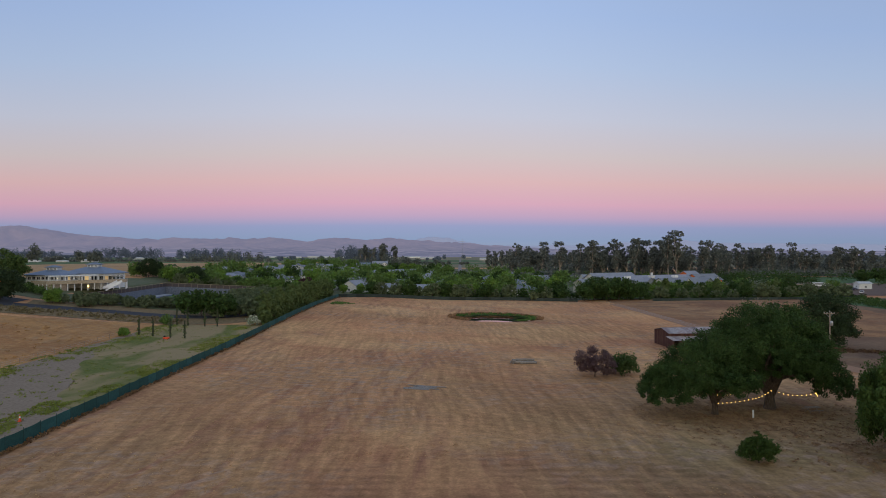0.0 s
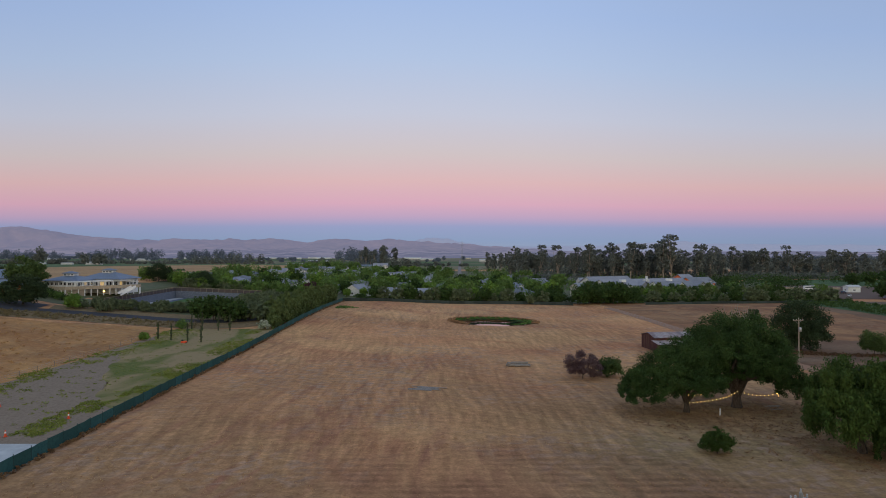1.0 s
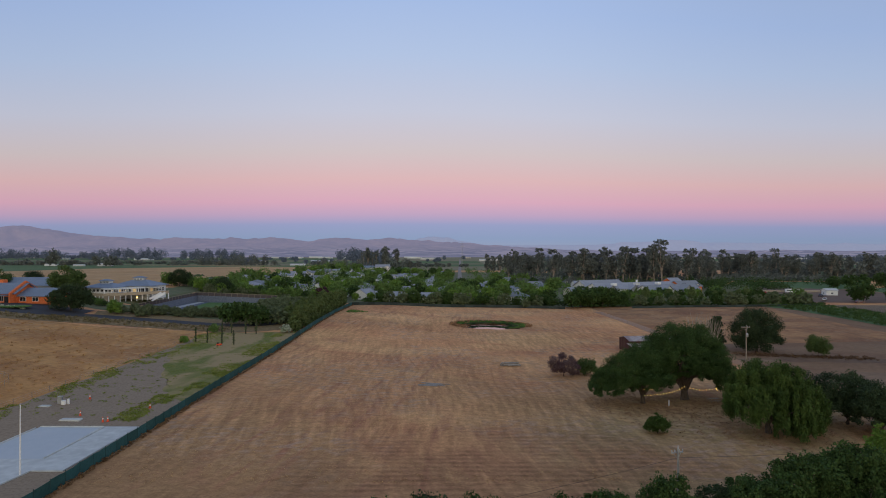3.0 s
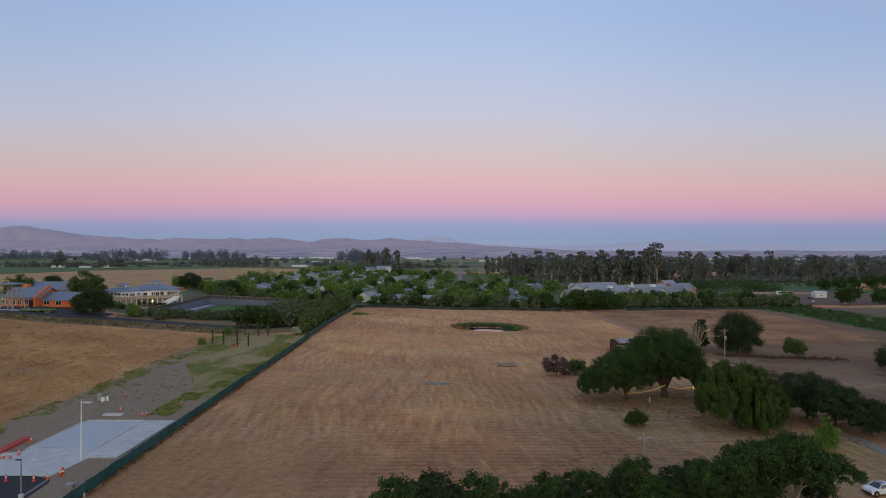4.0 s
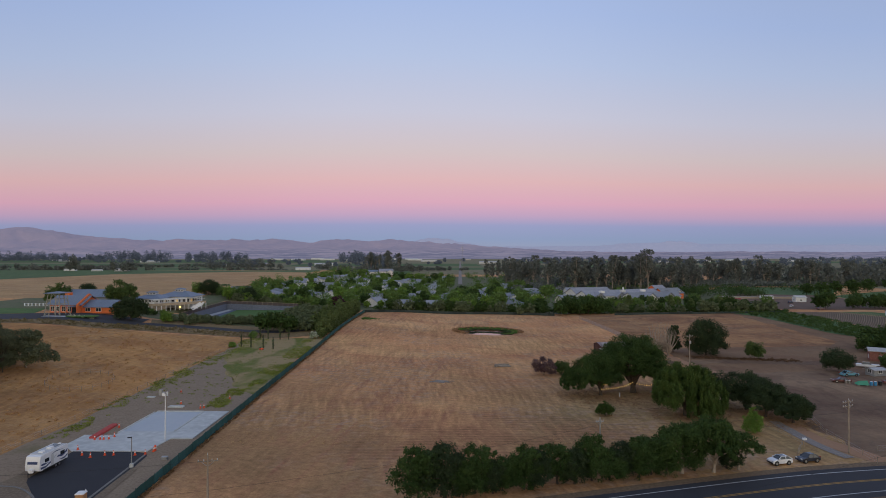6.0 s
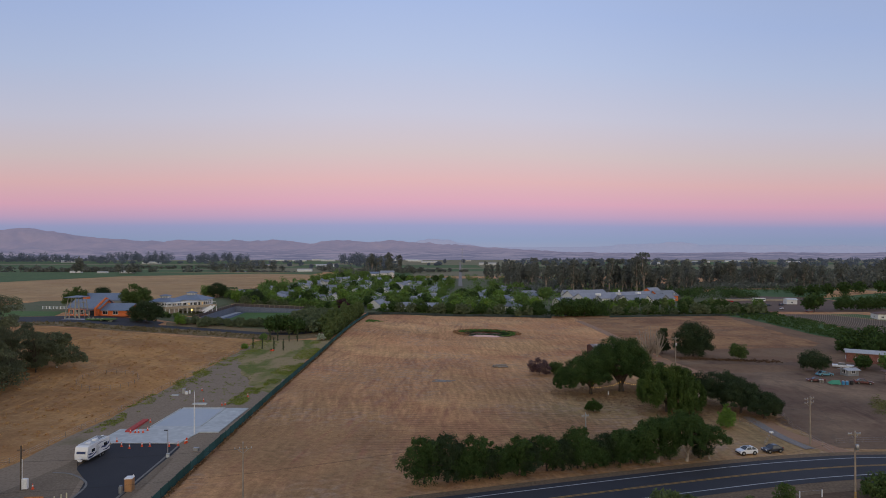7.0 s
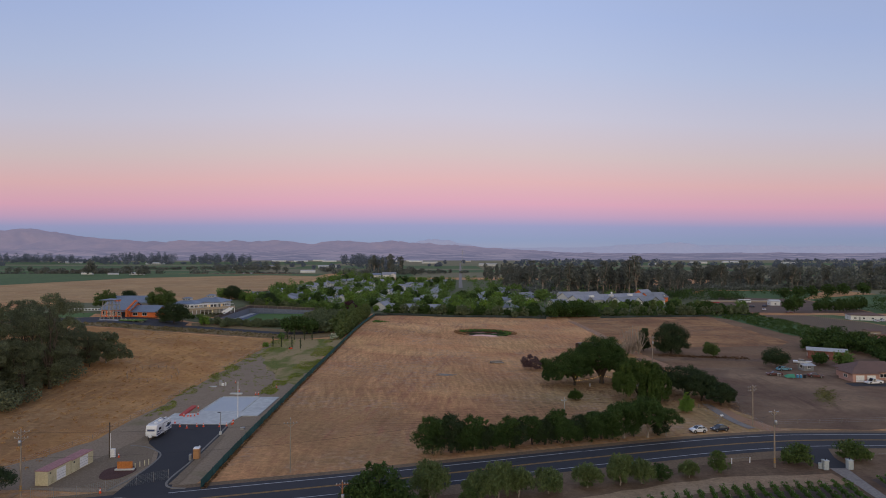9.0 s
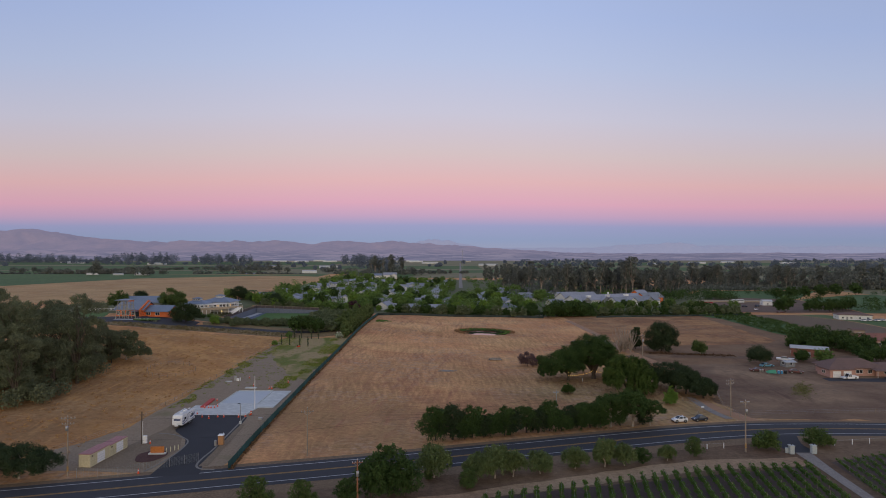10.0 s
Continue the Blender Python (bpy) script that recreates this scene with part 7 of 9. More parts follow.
for cx, wall in ((-28, M_WALL_GREY), (-8, M_WALL_GREY), (6, M_WALL_WHITE), (24, M_WALL_GREY), (38, M_WALL_ORANGE), (51, M_WALL_WHITE)):
    y0 = -16.5 if -8 < cx < 37 else 0.5
    z0 = 3.5
    part("gable", Build().add([(cx - 4.2, y0, z0), (cx + 4.2, y0, z0), (cx, y0, z0 + 3.0), (cx - 4.2, y0 + 10, z0), (cx + 4.2, y0 + 10, z0), (cx, y0 + 10, z0 + 3.0)], [(0, 1, 2), (5, 4, 3), (0, 3, 4, 1)]), wall, ch)
    part("wall", Build().box(cx, y0 + 2, 0, 8.0, 4.0, z0), wall, ch)
    v = [(cx - 5, y0 - 0.7, z0 - 0.4), (cx, y0 - 0.7, z0 + 3.2), (cx + 5, y0 - 0.7, z0 - 0.4), (cx - 5, y0 + 10, z0 - 0.4), (cx, y0 + 10, z0 + 3.2), (cx + 5, y0 + 10, z0 - 0.4)]
    part("roof", Build().add(v, [(0, 1, 4, 3), (1, 2, 5, 4)]).add([(p[0], p[1], p[2] + 0.2) for p in v], [(3, 4, 1, 0), (4, 5, 2, 1)]).add([v[0], v[1], (v[1][0], v[1][1], v[1][2] + 0.2), (v[0][0], v[0][1], v[0][2] + 0.2)], [(0, 1, 2, 3)]).add([v[1], v[2], (v[2][0], v[2][1], v[2][2] + 0.2), (v[1][0], v[1][1], v[1][2] + 0.2)], [(0, 1, 2, 3)]), M_ROOF_GREY, ch)
    window(ch, cx, y0 - 0.02, 1.0, 2.2, 1.5)
for k in range(16):
    window(ch, -34 + 4.4 * k, 2.45 if not (-9 < -34 + 4.4 * k < 37) else -14.05, 1.0, 1.4, 1.4)
for cx in (-22, -2, 18):
    part("dormer", Build().box(cx, 6, 6.2, 3.2, 3.0, 1.6), M_WALL_WHITE, ch)
part("chimney", Build().box(2, 10, 7.2, 1.0, 1.0, 2.4), M_WALL_WHITE, ch)
house(82, 330, 20, 12, 10, 5.4, 2.2, M_WALL_CREAM, M_ROOF_GREY, "two-storey cream house with a grey roof", False, "", None, False, 3)
house(112, 430, 10, 20, 10, 4.0, 2.6, M_WALL_WHITE, M_ROOF_GREY, "white house with a grey gabled roof among trees", False, "", None, False, 3)

# big white house in the green fields
house(-94, 860, 8, 22, 14, 6.0, 4.0, M_WALL_WHITE, M_ROOF_GREY, "large white two-storey house standing in green fields", False, "", (10, 6, 5.6), False, 4)
house(-118, 866, 8, 20, 13, 5.0, 3.0, M_WALL_WHITE, M_ROOF_METAL, "white hall with a blue-grey roof", False)

# ---- orange school hall with a timber tower ----
Zs = 10.7
oh = thing("orange_hall", "orange stucco hall with blue-grey metal roofs", "building", -161.5, 186, Zs - 0.2, -6)
part("wall", gable_wall(Build(), 15, 11, 4.0, 3.2, -5.0, 3.0), M_WALL_ORANGE, oh)
part("roof", gable_roof(Build(), 15, 11, 4.0, 3.2, 0.9, 0.2, -5.0, 3.0), M_ROOF_METAL, oh, "blue-grey standing seam metal roof")
part("wall", gable_wall(Build(), 15.5, 9, 3.0, 2.4, 7.3, 3.2), M_WALL_ORANGE, oh)
part("roof", gable_roof(Build(), 15.5, 9, 3.0, 2.4, 0.8, 0.2, 7.9, 3.2), M_ROOF_METAL, oh, "blue-grey standing seam metal roof")
part("parapet", Build().add([(1.4, -4.2, 0), (1.4, 10.2, 0), (1.4, 10.2, 4.4), (1.4, 3.0, 8.2), (1.4, -4.2, 4.0), (2.1, -4.2, 0), (2.1, 10.2, 0), (2.1, 10.2, 4.4), (2.1, 3.0, 8.2), (2.1, -4.2, 4.0)],
                            [(4, 3, 2, 1, 0), (5, 6, 7, 8, 9), (0, 5, 9, 4), (4, 9, 8, 3), (3, 8, 7, 2), (2, 7, 6, 1)]), M_WALL_ORANGE, oh)
part("chimney", Build().box(-9.0, 4.5, 5.5, 2.2, 2.0, 3.0, b=0.05), M_WALL_ORANGE, oh)
for px in (-11, -8.4, -5.8, -3.0):
    window(oh, px, -2.5, 0.8, 1.6, 2.2)
for px in (4.6, 9.6):
    window(oh, px, -1.3, 0.8, 2.4, 1.6)
part("door", Build().box(-0.6, -2.56, 0, 2.4, 0.12, 2.6), M_GLASS, oh)
part("entrance_canopy", Build().box(-1.0, -4.0, 3.0, 4.0, 3.2, 0.2), M_ROOF_METAL, oh)
tw = thing("timber_tower", "open pale timber frame tower under a flat metal roof", "tower", -162.4, 172.4, Zs, 0)
for sx in (-1, 1):
    for sy in (-1, 1):
        part("post", Build().chain([(sx * 3.3, sy * 3.3, 0), (sx * 2.2, sy * 2.4, 9.4)], [0.2, 0.15], 6), M_LATTICE, tw)
        part("post", Build().chain([(sx * 1.4, sy * 3.3, 0), (sx * 0.9, sy * 2.4, 9.4)], [0.16, 0.12], 6), M_LATTICE, tw)
for k, zz in enumerate((2.6, 4.8, 7.0, 9.2)):
    u = zz / 9.4
    a, b = 3.3 - 1.1 * u, 3.3 - 0.9 * u
    for p, q in (((-a, -b), (a, -b)), ((a, -b), (a, b)), ((a, b), (-a, b)), ((-a, b), (-a, -b))):
        part("rail", Build().rod((*p, zz), (*q, zz), 0.09, n=6), M_LATTICE, tw)
for sx, sy in ((-1, -1), (1, -1), (-1, 1), (1, 1)):
    part("brace", Build().rod((sx * 3.3, sy * 3.3, 0.2), (0, sy * 2.9, 4.8), 0.08, n=5).rod((sx * 2.8, sy * 2.9, 4.8), (0, sy * 2.4, 9.2), 0.08, n=5), M_LATTICE, tw)
hip_ = hip_roof(Build(), 5.4, 5.6, 9.4, 0.7, 0.8)
part("roof", hip_, M_ROOF_METAL, tw)
house(-176, 216, 2, 26, 12, 5.0, 3.0, M_WALL_GREY, M_ROOF_METAL, "long hall with a blue-grey metal roof", False, "", None, False, 5)
rl = thing("white_railing", "low white balustrade beside a lawn", "railing", -198, 214, 10.7, 0)
part("rail", Build().box(0, 0, 1.1, 17, 0.3, 0.15).box(0, 0, 0.1, 17, 0.3, 0.15), M_WHITE, rl)
for k in range(10):
    part("post", Build().box(-8.1 + 1.8 * k, 0, 0, 0.35, 0.35, 1.5), M_WHITE, rl)
patch("lawn", [(-250, 170), (-212, 174), (-178, 182)], [(-250, 206), (-212, 204), (-186, 201)], M_LAWN, 12, 6, 0.06, "bright green lawn beside a hall", "lawn", 1.0)
patch("forecourt", [(-200, 158), (-173, 158.8), (-155, 161.5), (-138, 162.4), (-127, 167)], [(-200, 175), (-176, 181), (-160, 183.5), (-143, 183), (-129, 182)], M_ASPHALT, 24, 10, 0.13, "dark asphalt forecourt of a school", "forecourt", 0.4)
pl = [(-150.5 + 6.6 * math.cos(a), 170 + 3.4 * math.sin(a)) for a in [i * math.pi / 12 for i in range(24)]]
solid("planted_island", Build().slab(pl, Zs, Zs + 0.28), M_LAWN, "kerbed planted island with pale flowers", "planting bed", kind="structure")
M_FLOWER = foliage("pale_flowers", (0.10, 0.14, 0.05), (0.45, 0.45, 0.40), 0.5)
for k in range(9):
    shrub("flower_shrub", "low pale flowering shrub in a planted island", M_FLOWER, -155.6 + 1.25 * k, 169.6 + 1.2 * math.sin(2.2 * k), 1.6, 0.9, 300 + k, 200, 0.2, "flowering shrubs")
patch("paved_walk", [(-166, 167.4), (-156.5, 167.8)], [(-166, 171), (-157, 171.4)], M_STONE, 6, 4, 0.16, "pale paved walk under a tower", "paving")

# ---- white pavilion with decks ----
pv = thing("pavilion", "white two-storey pavilion with blue-grey hip roofs, decks and a pergola", "building", -149.3, 219.2, 8.8, -4)
M_BOARD = surface("tan_deck_boards", [(0.40, 0.33, 0.235), (0.34, 0.28, 0.20), (0.45, 0.37, 0.27)], scale=0.3, fine=3, rough=0.85)
for cx, cy, w, d, hh, rise in ((3.0, 0.0, 13.0, 11.0, 5.6, 1.9), (11.6, 10.5, 16.5, 13.0, 5.8, 2.6)):
    part("wall", Build().box(cx, cy, 0, w, d, hh), M_WALL_WHITE, pv)
    part("roof", hip_roof(Build(), w, d, hh, rise, 1.0, cx, cy, 1.0), M_ROOF_METAL, pv, "blue-grey hip roof")
    cu = part("cupola", Build().box(cx, cy, hh + rise - 0.5, 4.2, 2.6, 1.3), M_WALL_WHITE, pv)
    part("cupola_roof", hip_roof(Build(), 4.2, 2.6, hh + rise + 0.8, 0.8, 0.45, cx, cy), M_ROOF_METAL, cu)
    for k in range(3):
        window(pv, cx - 1.35 + 1.35 * k, cy - 1.31, hh + rise - 0.05, 1.0, 0.65)
for k in range(7):
    window(pv, -2.2 + 1.75 * k, -5.52, 3.9, 1.2, 1.2)
    window(pv, -2.2 + 1.75 * k, -5.52, 0.9, 1.2, 1.3)
for k in range(5):
    window(pv, 9.53, -4.4 + 1.75 * k, 3.6, 1.2, 1.5, "x+", None, M_WINDOW_LIT if k == 2 else M_GLASS)
    window(pv, 19.88, 5.4 + 2.3 * k, 3.4, 1.5, 1.6, "x+", None, M_WINDOW_LIT if k == 0 else M_GLASS)
    window(pv, 11.2 + 1.9 * k, 3.98, 3.3, 1.5, 1.8, "y-", None, M_WINDOW_LIT if k == 1 else M_GLASS)
for k in range(3):
    window(pv, -3.52, -3 + 3 * k, 3.0, 1.3, 1.4, "x-")
part("deck", Build().slab([(2.0, -10.0), (9.8, -12.2), (26.8, 6.8), (24.5, 11.5), (19.9, 9.0), (19.9, 3.9), (9.6, 3.9), (9.6, -5.6), (2.0, -5.6)], 2.6, 2.9), M_BOARD, pv, "tan boarded deck")
EDGE = ((2.0, -10.0), (9.8, -12.2), (26.8, 6.8), (24.5, 11.5))
for a, b, n in zip(EDGE, EDGE[1:], (4, 12, 3)):
    ang = math.degrees(math.atan2(b[1] - a[1], b[0] - a[0]))
    seg = math.dist(a, b) / n
    for k in range(n):
        u = (k + 0.5) / n
        cx, cy = a[0] + (b[0] - a[0]) * u, a[1] + (b[1] - a[1]) * u
        part("parapet", Build().box(cx, cy, 2.5, seg - 0.03, 0.16, 1.25, rz=ang), M_BOARD, pv, "tan boarded parapet")
        part("column", Build().rod((a[0] + (b[0] - a[0]) * k / n, a[1] + (b[1] - a[1]) * k / n, 0), (a[0] + (b[0] - a[0]) * k / n, a[1] + (b[1] - a[1]) * k / n, 2.6), 0.15, n=8), M_WHITE, pv)
part("lower_wall", Build().slab([(2.6, -9.4), (9.6, -11.4), (13.6, -6.9), (12.4, -5.8), (2.6, -5.8)], 0, 2.6), M_WALL_TAN, pv, "tan lower wall under a deck")
# white pergola along the slanting front of the deck
per = part("pergola", Build().chain([(9.9, -11.7, 5.35), (20.4, 0.0, 5.35)], [0.2, 0.2], 4).chain([(6.6, -8.8, 5.35), (17.0, 3.0, 5.35)], [0.2, 0.2], 4), M_WHITE, pv, "white pergola")
for k in range(7):
    u = k / 6
    part("column", Build().rod((10.0 + 10.3 * u, -11.6 + 11.5 * u, 2.9), (10.0 + 10.3 * u, -11.6 + 11.5 * u, 5.35), 0.2, n=8), M_WHITE, per)
for k in range(15):
    u = k / 14
    part("beam", Build().rod((10.3 + 10.3 * u, -12.0 + 11.5 * u, 5.55), (6.3 + 10.3 * u, -8.5 + 11.5 * u, 5.55), 0.12, n=4), M_WHITE, per)
part("awning", Build().box(20.6, 5.6, 5.0, 5.2, 4.4, 0.15, rz=45, rx=-5), M_WHITE, pv)
part("awning", Build().box(22.4, 8.6, 4.6, 4.6, 3.6, 0.15, rz=45, rx=-5), M_WHITE, pv)
part("stair", Build().box(25.4, 1.2, 1.0, 1.5, 5.4, 0.3, rz=-42, rx=28), M_WHITE, pv, "white sloping stair")
part("stair_rail", Build().box(24.8, 0.7, 1.6, 0.12, 5.4, 0.8, rz=-42, rx=28).box(26.0, 1.7, 1.6, 0.12, 5.4, 0.8, rz=-42, rx=28), M_WHITE, pv)
part("lamp", Build().lathe(18.6, -3.0, 1.2, [(0.05, 0), (0.26, 0.15), (0.26, 0.45), (0.05, 0.6)], 10), M_LAMP_YARD, pv, "glowing yellow wall lamp")
for k in (1, 3, 5):
    part("lamp", Build().lathe(10.0 + 10.3 * k / 6, -11.4 + 11.5 * k / 6, 4.5, [(0.03, 0), (0.10, 0.06), (0.10, 0.18), (0.03, 0.24)], 8), M_LAMP_YARD, pv, "glowing pergola lamp")

# ---- walled court below the pavilion ----
CZ = 3.4
M_LINING = surface("blue_grey_court_lining", [(0.15, 0.17, 0.22), (0.11, 0.13, 0.175), (0.19, 0.21, 0.26)], scale=0.25, fine=2, rough=0.8, contrast=0.7)
ct = thing("sports_court", "sunken court with lined walls, brown fencing and a green lawn", "court", 0, 0, 0)
cA, cB, cC, cD = (-128.5, 211), (-93, 212), (-86.5, 268), (-128.8, 270)
part("floor", Build().slab([cA, cB, cC, cD], -1.0, CZ), M_COURT, ct, "blue-grey worn court floor")
for p, q, h0, h1 in ((cA, cD, 4.4, 5.2), (cD, cC, 5.2, 3.6), (cC, cB, 0.5, 0.5), (cB, cA, 0.6, 0.6)):
    n = max(2, int(math.dist(p, q) / 3.0))
    ang = math.degrees(math.atan2(q[1] - p[1], q[0] - p[0]))
    for k in range(n):
        u0, u1 = k / n, (k + 1) / n
        a = (p[0] + (q[0] - p[0]) * u0, p[1] + (q[1] - p[1]) * u0)
        b = (p[0] + (q[0] - p[0]) * u1, p[1] + (q[1] - p[1]) * u1)
        hh = h0 + (h1 - h0) * (u0 + u1) / 2
        low = max(0.5, hh - 1.6)
        mx, my = (a[0] + b[0]) / 2, (a[1] + b[1]) / 2
        part("lining", Build().box(mx, my, CZ, math.dist(a, b), 0.3, low, rz=ang), M_LINING, ct)
        part("post", Build().rod((*a, CZ - 0.5), (*a, CZ + hh + 0.3), 0.1, n=6), M_WOOD_POLE, ct)
        if hh > 1:
            part("screen", Build().box(mx, my, CZ + low, math.dist(a, b), 0.08, hh - low - 0.15, rz=ang), M_SCREEN_DARK, ct)
            part("top_rail", Build().rod((*a, CZ + hh + 0.15), (*b, CZ + hh + 0.15 + (h1 - h0) / n), 0.11, n=6), M_WOOD_POLE, ct)
part("lawn", Build().slab([(-119.5, 231), (-95, 231), (-88.5, 266.5), (-122, 268)], CZ, CZ + 0.06), M_LAWN, ct, "bright green lawn")
part("walkway", Build().slab([(-127.6, 213), (-124.4, 213), (-124.6, 268.5), (-127.8, 268.8)], CZ, CZ + 0.25), M_STONE, ct, "pale concrete walkway")

# ---- pink house and farm beyond ----
ph = thing("pink_house", "pink stucco bungalow with brown hip roof and two white garage doors", "house", 141.5, 93.0, 0, 0)
part("wall", Build().box(0.5, 1.5, 0, 18, 9, 2.8), M_WALL_PINK, ph)
part("wall", Build().box(-7.0, -2.4, 0, 8.0, 6.8, 2.8), M_WALL_PINK, ph)
part("wall", Build().box(13, 0.5, 0, 13, 9, 2.7), M_WALL_PINK, ph)
part("roof", hip_roof(Build(), 18, 9.4, 2.8, 2.8, 0.9, 0.5, 1.5), M_ROOF_BROWN, ph)
part("roof", hip_roof(Build(), 8.4, 6.8, 2.78, 1.9, 0.7, -7.0, -2.4), M_ROOF_BROWN, ph)
part("roof", hip_roof(Build(), 13, 9, 2.7, 1.6, 0.8, 13, 0.5), M_ROOF_BROWN, ph)
for px in (-8.6, -4.9):
    d = part("garage_door", Build().box(px, -5.85, 0.05, 2.7, 0.08, 2.2), M_WHITE, ph)
    part("panel_line", Build().box(px, -5.91, 0.6, 2.6, 0.02, 0.03).box(px, -5.91, 1.15, 2.6, 0.02, 0.03).box(px, -5.91, 1.7, 2.6, 0.02, 0.03), M_STEEL, d)
window(ph, 1.2, -3.0, 0.9, 2.4, 1.3)
window(ph, 5.0, -3.0, 0.9, 1.4, 1.3)
window(ph, -11.0, -2.4, 1.0, 1.6, 1.1, "x-")
window(ph, 10, -4.0, 0.9, 1.6, 1.2)
window(ph, 15, -4.0, 0.9, 1.6, 1.2)
part("porch", Build().box(8.2, -5.4, 2.5, 7.5, 3.4, 0.18, rx=6), M_ROOF_BROWN, ph)
for px in (5.0, 8.2, 11.5):
    part("porch_post", Build().rod((px, -6.8, 0), (px, -6.8, 2.4), 0.08, n=6), M_WHITE, ph)
for px, py in ((-2, 2.2), (2.6, 0.6)):
    part("skylight", Build().box(px, py, 4.7, 1.0, 1.0, 0.12, rx=-20), M_WHITE, ph)
patch("house_drive", [(126, 81), (150, 80)], [(127, 86), (150, 85.8)], M_ASPHALT, 6, 3, 0.07, "worn grey parking strip before a house", "driveway", 0.5)
house(149.6, 129.0, -29, 13.0, 5, 3.6, 0.8, M_ROOF_RED, M_TIN_ROOF, "long low red shed with a pale metal roof", False, "", None, False, 2, "shed")
house(127.5, 107, 10, 4, 3, 2.0, 0.4, M_WALL_GREY, M_TIN_ROOF, "small grey shed with a flat pale roof", False, "", None, False, 1, "shed")
house(201, 158, -6, 26, 12, 3.2, 2.4, M_WALL_PINK, M_ROOF_RED, "long house with a red-brown roof", False, "", None, False, 4)
house(213, 142, -6, 14, 10, 3.0, 2.0, M_WALL_PINK, M_ROOF_RED, "house with a red-brown roof", True, "", None, False, 3)
house(263, 263, -14, 19, 9, 3.2, 1.4, M_WALL_WHITE, M_ROOF_BROWN, "white farmhouse with a low brown roof", True, "", None, False, 4)
house(213, 190, 0, 6, 5, 3.2, 0.6, M_WALL_TAN, M_ROOF_BROWN, "small brown shed beside a vineyard", False, "", None, False, 1, "shed")
house(263, 364, -6, 7.4, 6, 3.6, 1.0, M_WALL_WHITE, M_GREY_ROOFING, "white metal shed beside a parking lot", False, "", None, False, 1, "shed")
house(160, 420, 12, 16, 9, 3.6, 2.0, M_WALL_WHITE, M_ROOF_RED, "white house with a red-brown roof among tall trees", False)
bt = thing("boat", "white motor boat on a trailer", "boat", 133, 118, 0.3, -30)
part("hull", prism_xz(Build(), [(-3, 0.9), (-2.9, 0.35), (1.6, 0.3), (3.2, 1.0)], 1.1), M_WHITE, bt)
part("cabin", prism_xz(Build(), [(-1.4, 0.9), (1.2, 0.9), (0.6, 1.6), (-1.2, 1.6)], 0.8, 0.6), M_GLASS, bt)
part("trailer_frame", Build().box(0, 0, 0.1, 6, 0.2, 0.15).box(-0.5, 0, -0.05, 0.4, 2.0, 0.3), M_STEEL, bt)
bus = thing("bus", "white coach parked in a lot", "bus", 251, 386, 0.1, -4)
bus.scale = (0.8, 0.9, 0.85)
part("body", prism_xz(Build(), [(-6, 0.4), (-6, 3.2), (5.7, 3.3), (6, 2.0), (6, 0.4)], 1.25), M_WHITE, bus)
part("window_band", Build().box(0, 0, 1.7, 11.2, 2.54, 0.9), M_GLASS, bus, "dark window band")
for wx in (-4, 4):
    for wy in (-1.1, 1.1):
        wheel(bus, wx, wy, 0.5, 0.3)
for k, (x, y, pm, lab) in enumerate(((213, 334, M_CARWHITE, "white van parked in a lot"), (222, 338, M_CARWHITE, "white car parked in a lot"), (236, 346, M_CARDARK, "dark car parked in a lot"), (248, 350, M_CARDARK, "dark car parked in a lot"), (232, 322, M_CARWHITE, "white car parked in a lot"), (207, 344, M_CARRED, "maroon car parked in a lot"))):
    car(x, y, 12 * k, pm, lab, 4.8, 1.85, 1.6 if k else 2.1, "suv", group="cars in the lot")
solid("red_canopy", Build().box(215, 363, 2.0, 6, 5, 0.7, rz=8, b=0.3).rod((212.6, 361, 0), (212.6, 361, 2.1), 0.08, n=5).rod((217.6, 361.4, 0), (217.6, 361.4, 2.1), 0.08, n=5).rod((212.2, 364.6, 0), (212.2, 364.6, 2.1), 0.08, n=5).rod((217.2, 365, 0), (217.2, 365, 2.1), 0.08, n=5), M_TAIL, "red fabric canopy on posts", "canopy")
car(239, 302, 4, M_CARRED, "red pickup parked beside a vineyard", 5.4, 1.9, 1.7, "suv", group="cars in the lot")
for k in range(5):
    car(262 + 4.2 * k, 252 + 1.2 * (k % 2), 80 + 5 * k, M_CARWHITE, "white car beside a farmhouse", 4.6, 1.85, 1.5, "suv", group="farm cars")
rw = thing("retaining_wall", "long low tan earth wall in a lot", "wall", 246, 392, 0, -3)
part("wall", Build().box(0, 0, 0, 56, 0.6, 1.6, b=0.05), M_WALL_TAN, rw)
part("coping", Build().box(0, 0, 1.6, 56, 0.8, 0.12), M_STONE, rw)

# far sheds and farmsteads on the valley floor
rf_ = random.Random(8)
far_a = house(-320, 1500, 10, 60, 22, 5.0, 2.0, M_WALL_WHITE, M_GREY_ROOFING, "long white farm shed far across the valley", False, "far farm buildings", None, False, 2, "shed", 0)
far_b = house(180, 1250, 5, 22, 14, 4.5, 2.5, M_WALL_CREAM, M_ROOF_GREY, "farmhouse far across the valley", False, "far farm buildings", None, False, 2, "house", 0)
for k in range(26):
    xx, y_ = rf_.uniform(-1800, 1500), rf_.uniform(1250, 3000)
    copy_thing(far_a if rf_.random() < 0.45 else far_b, pose(xx, y_, 0.0, 0, 0, rf_.uniform(-15, 15)))
for xx, y_ in ((-420, 2450), (-520, 2520), (-330, 2500), (-640, 2480), (-250, 2600), (-760, 2560), (-150, 2650)):
    copy_thing(far_a, pose(xx, y_, 0.0, 0, 0, rf_.uniform(-6, 6)))
copy_thing(far_b, pose(-345, 905, 0.0, 0, 0, 20))
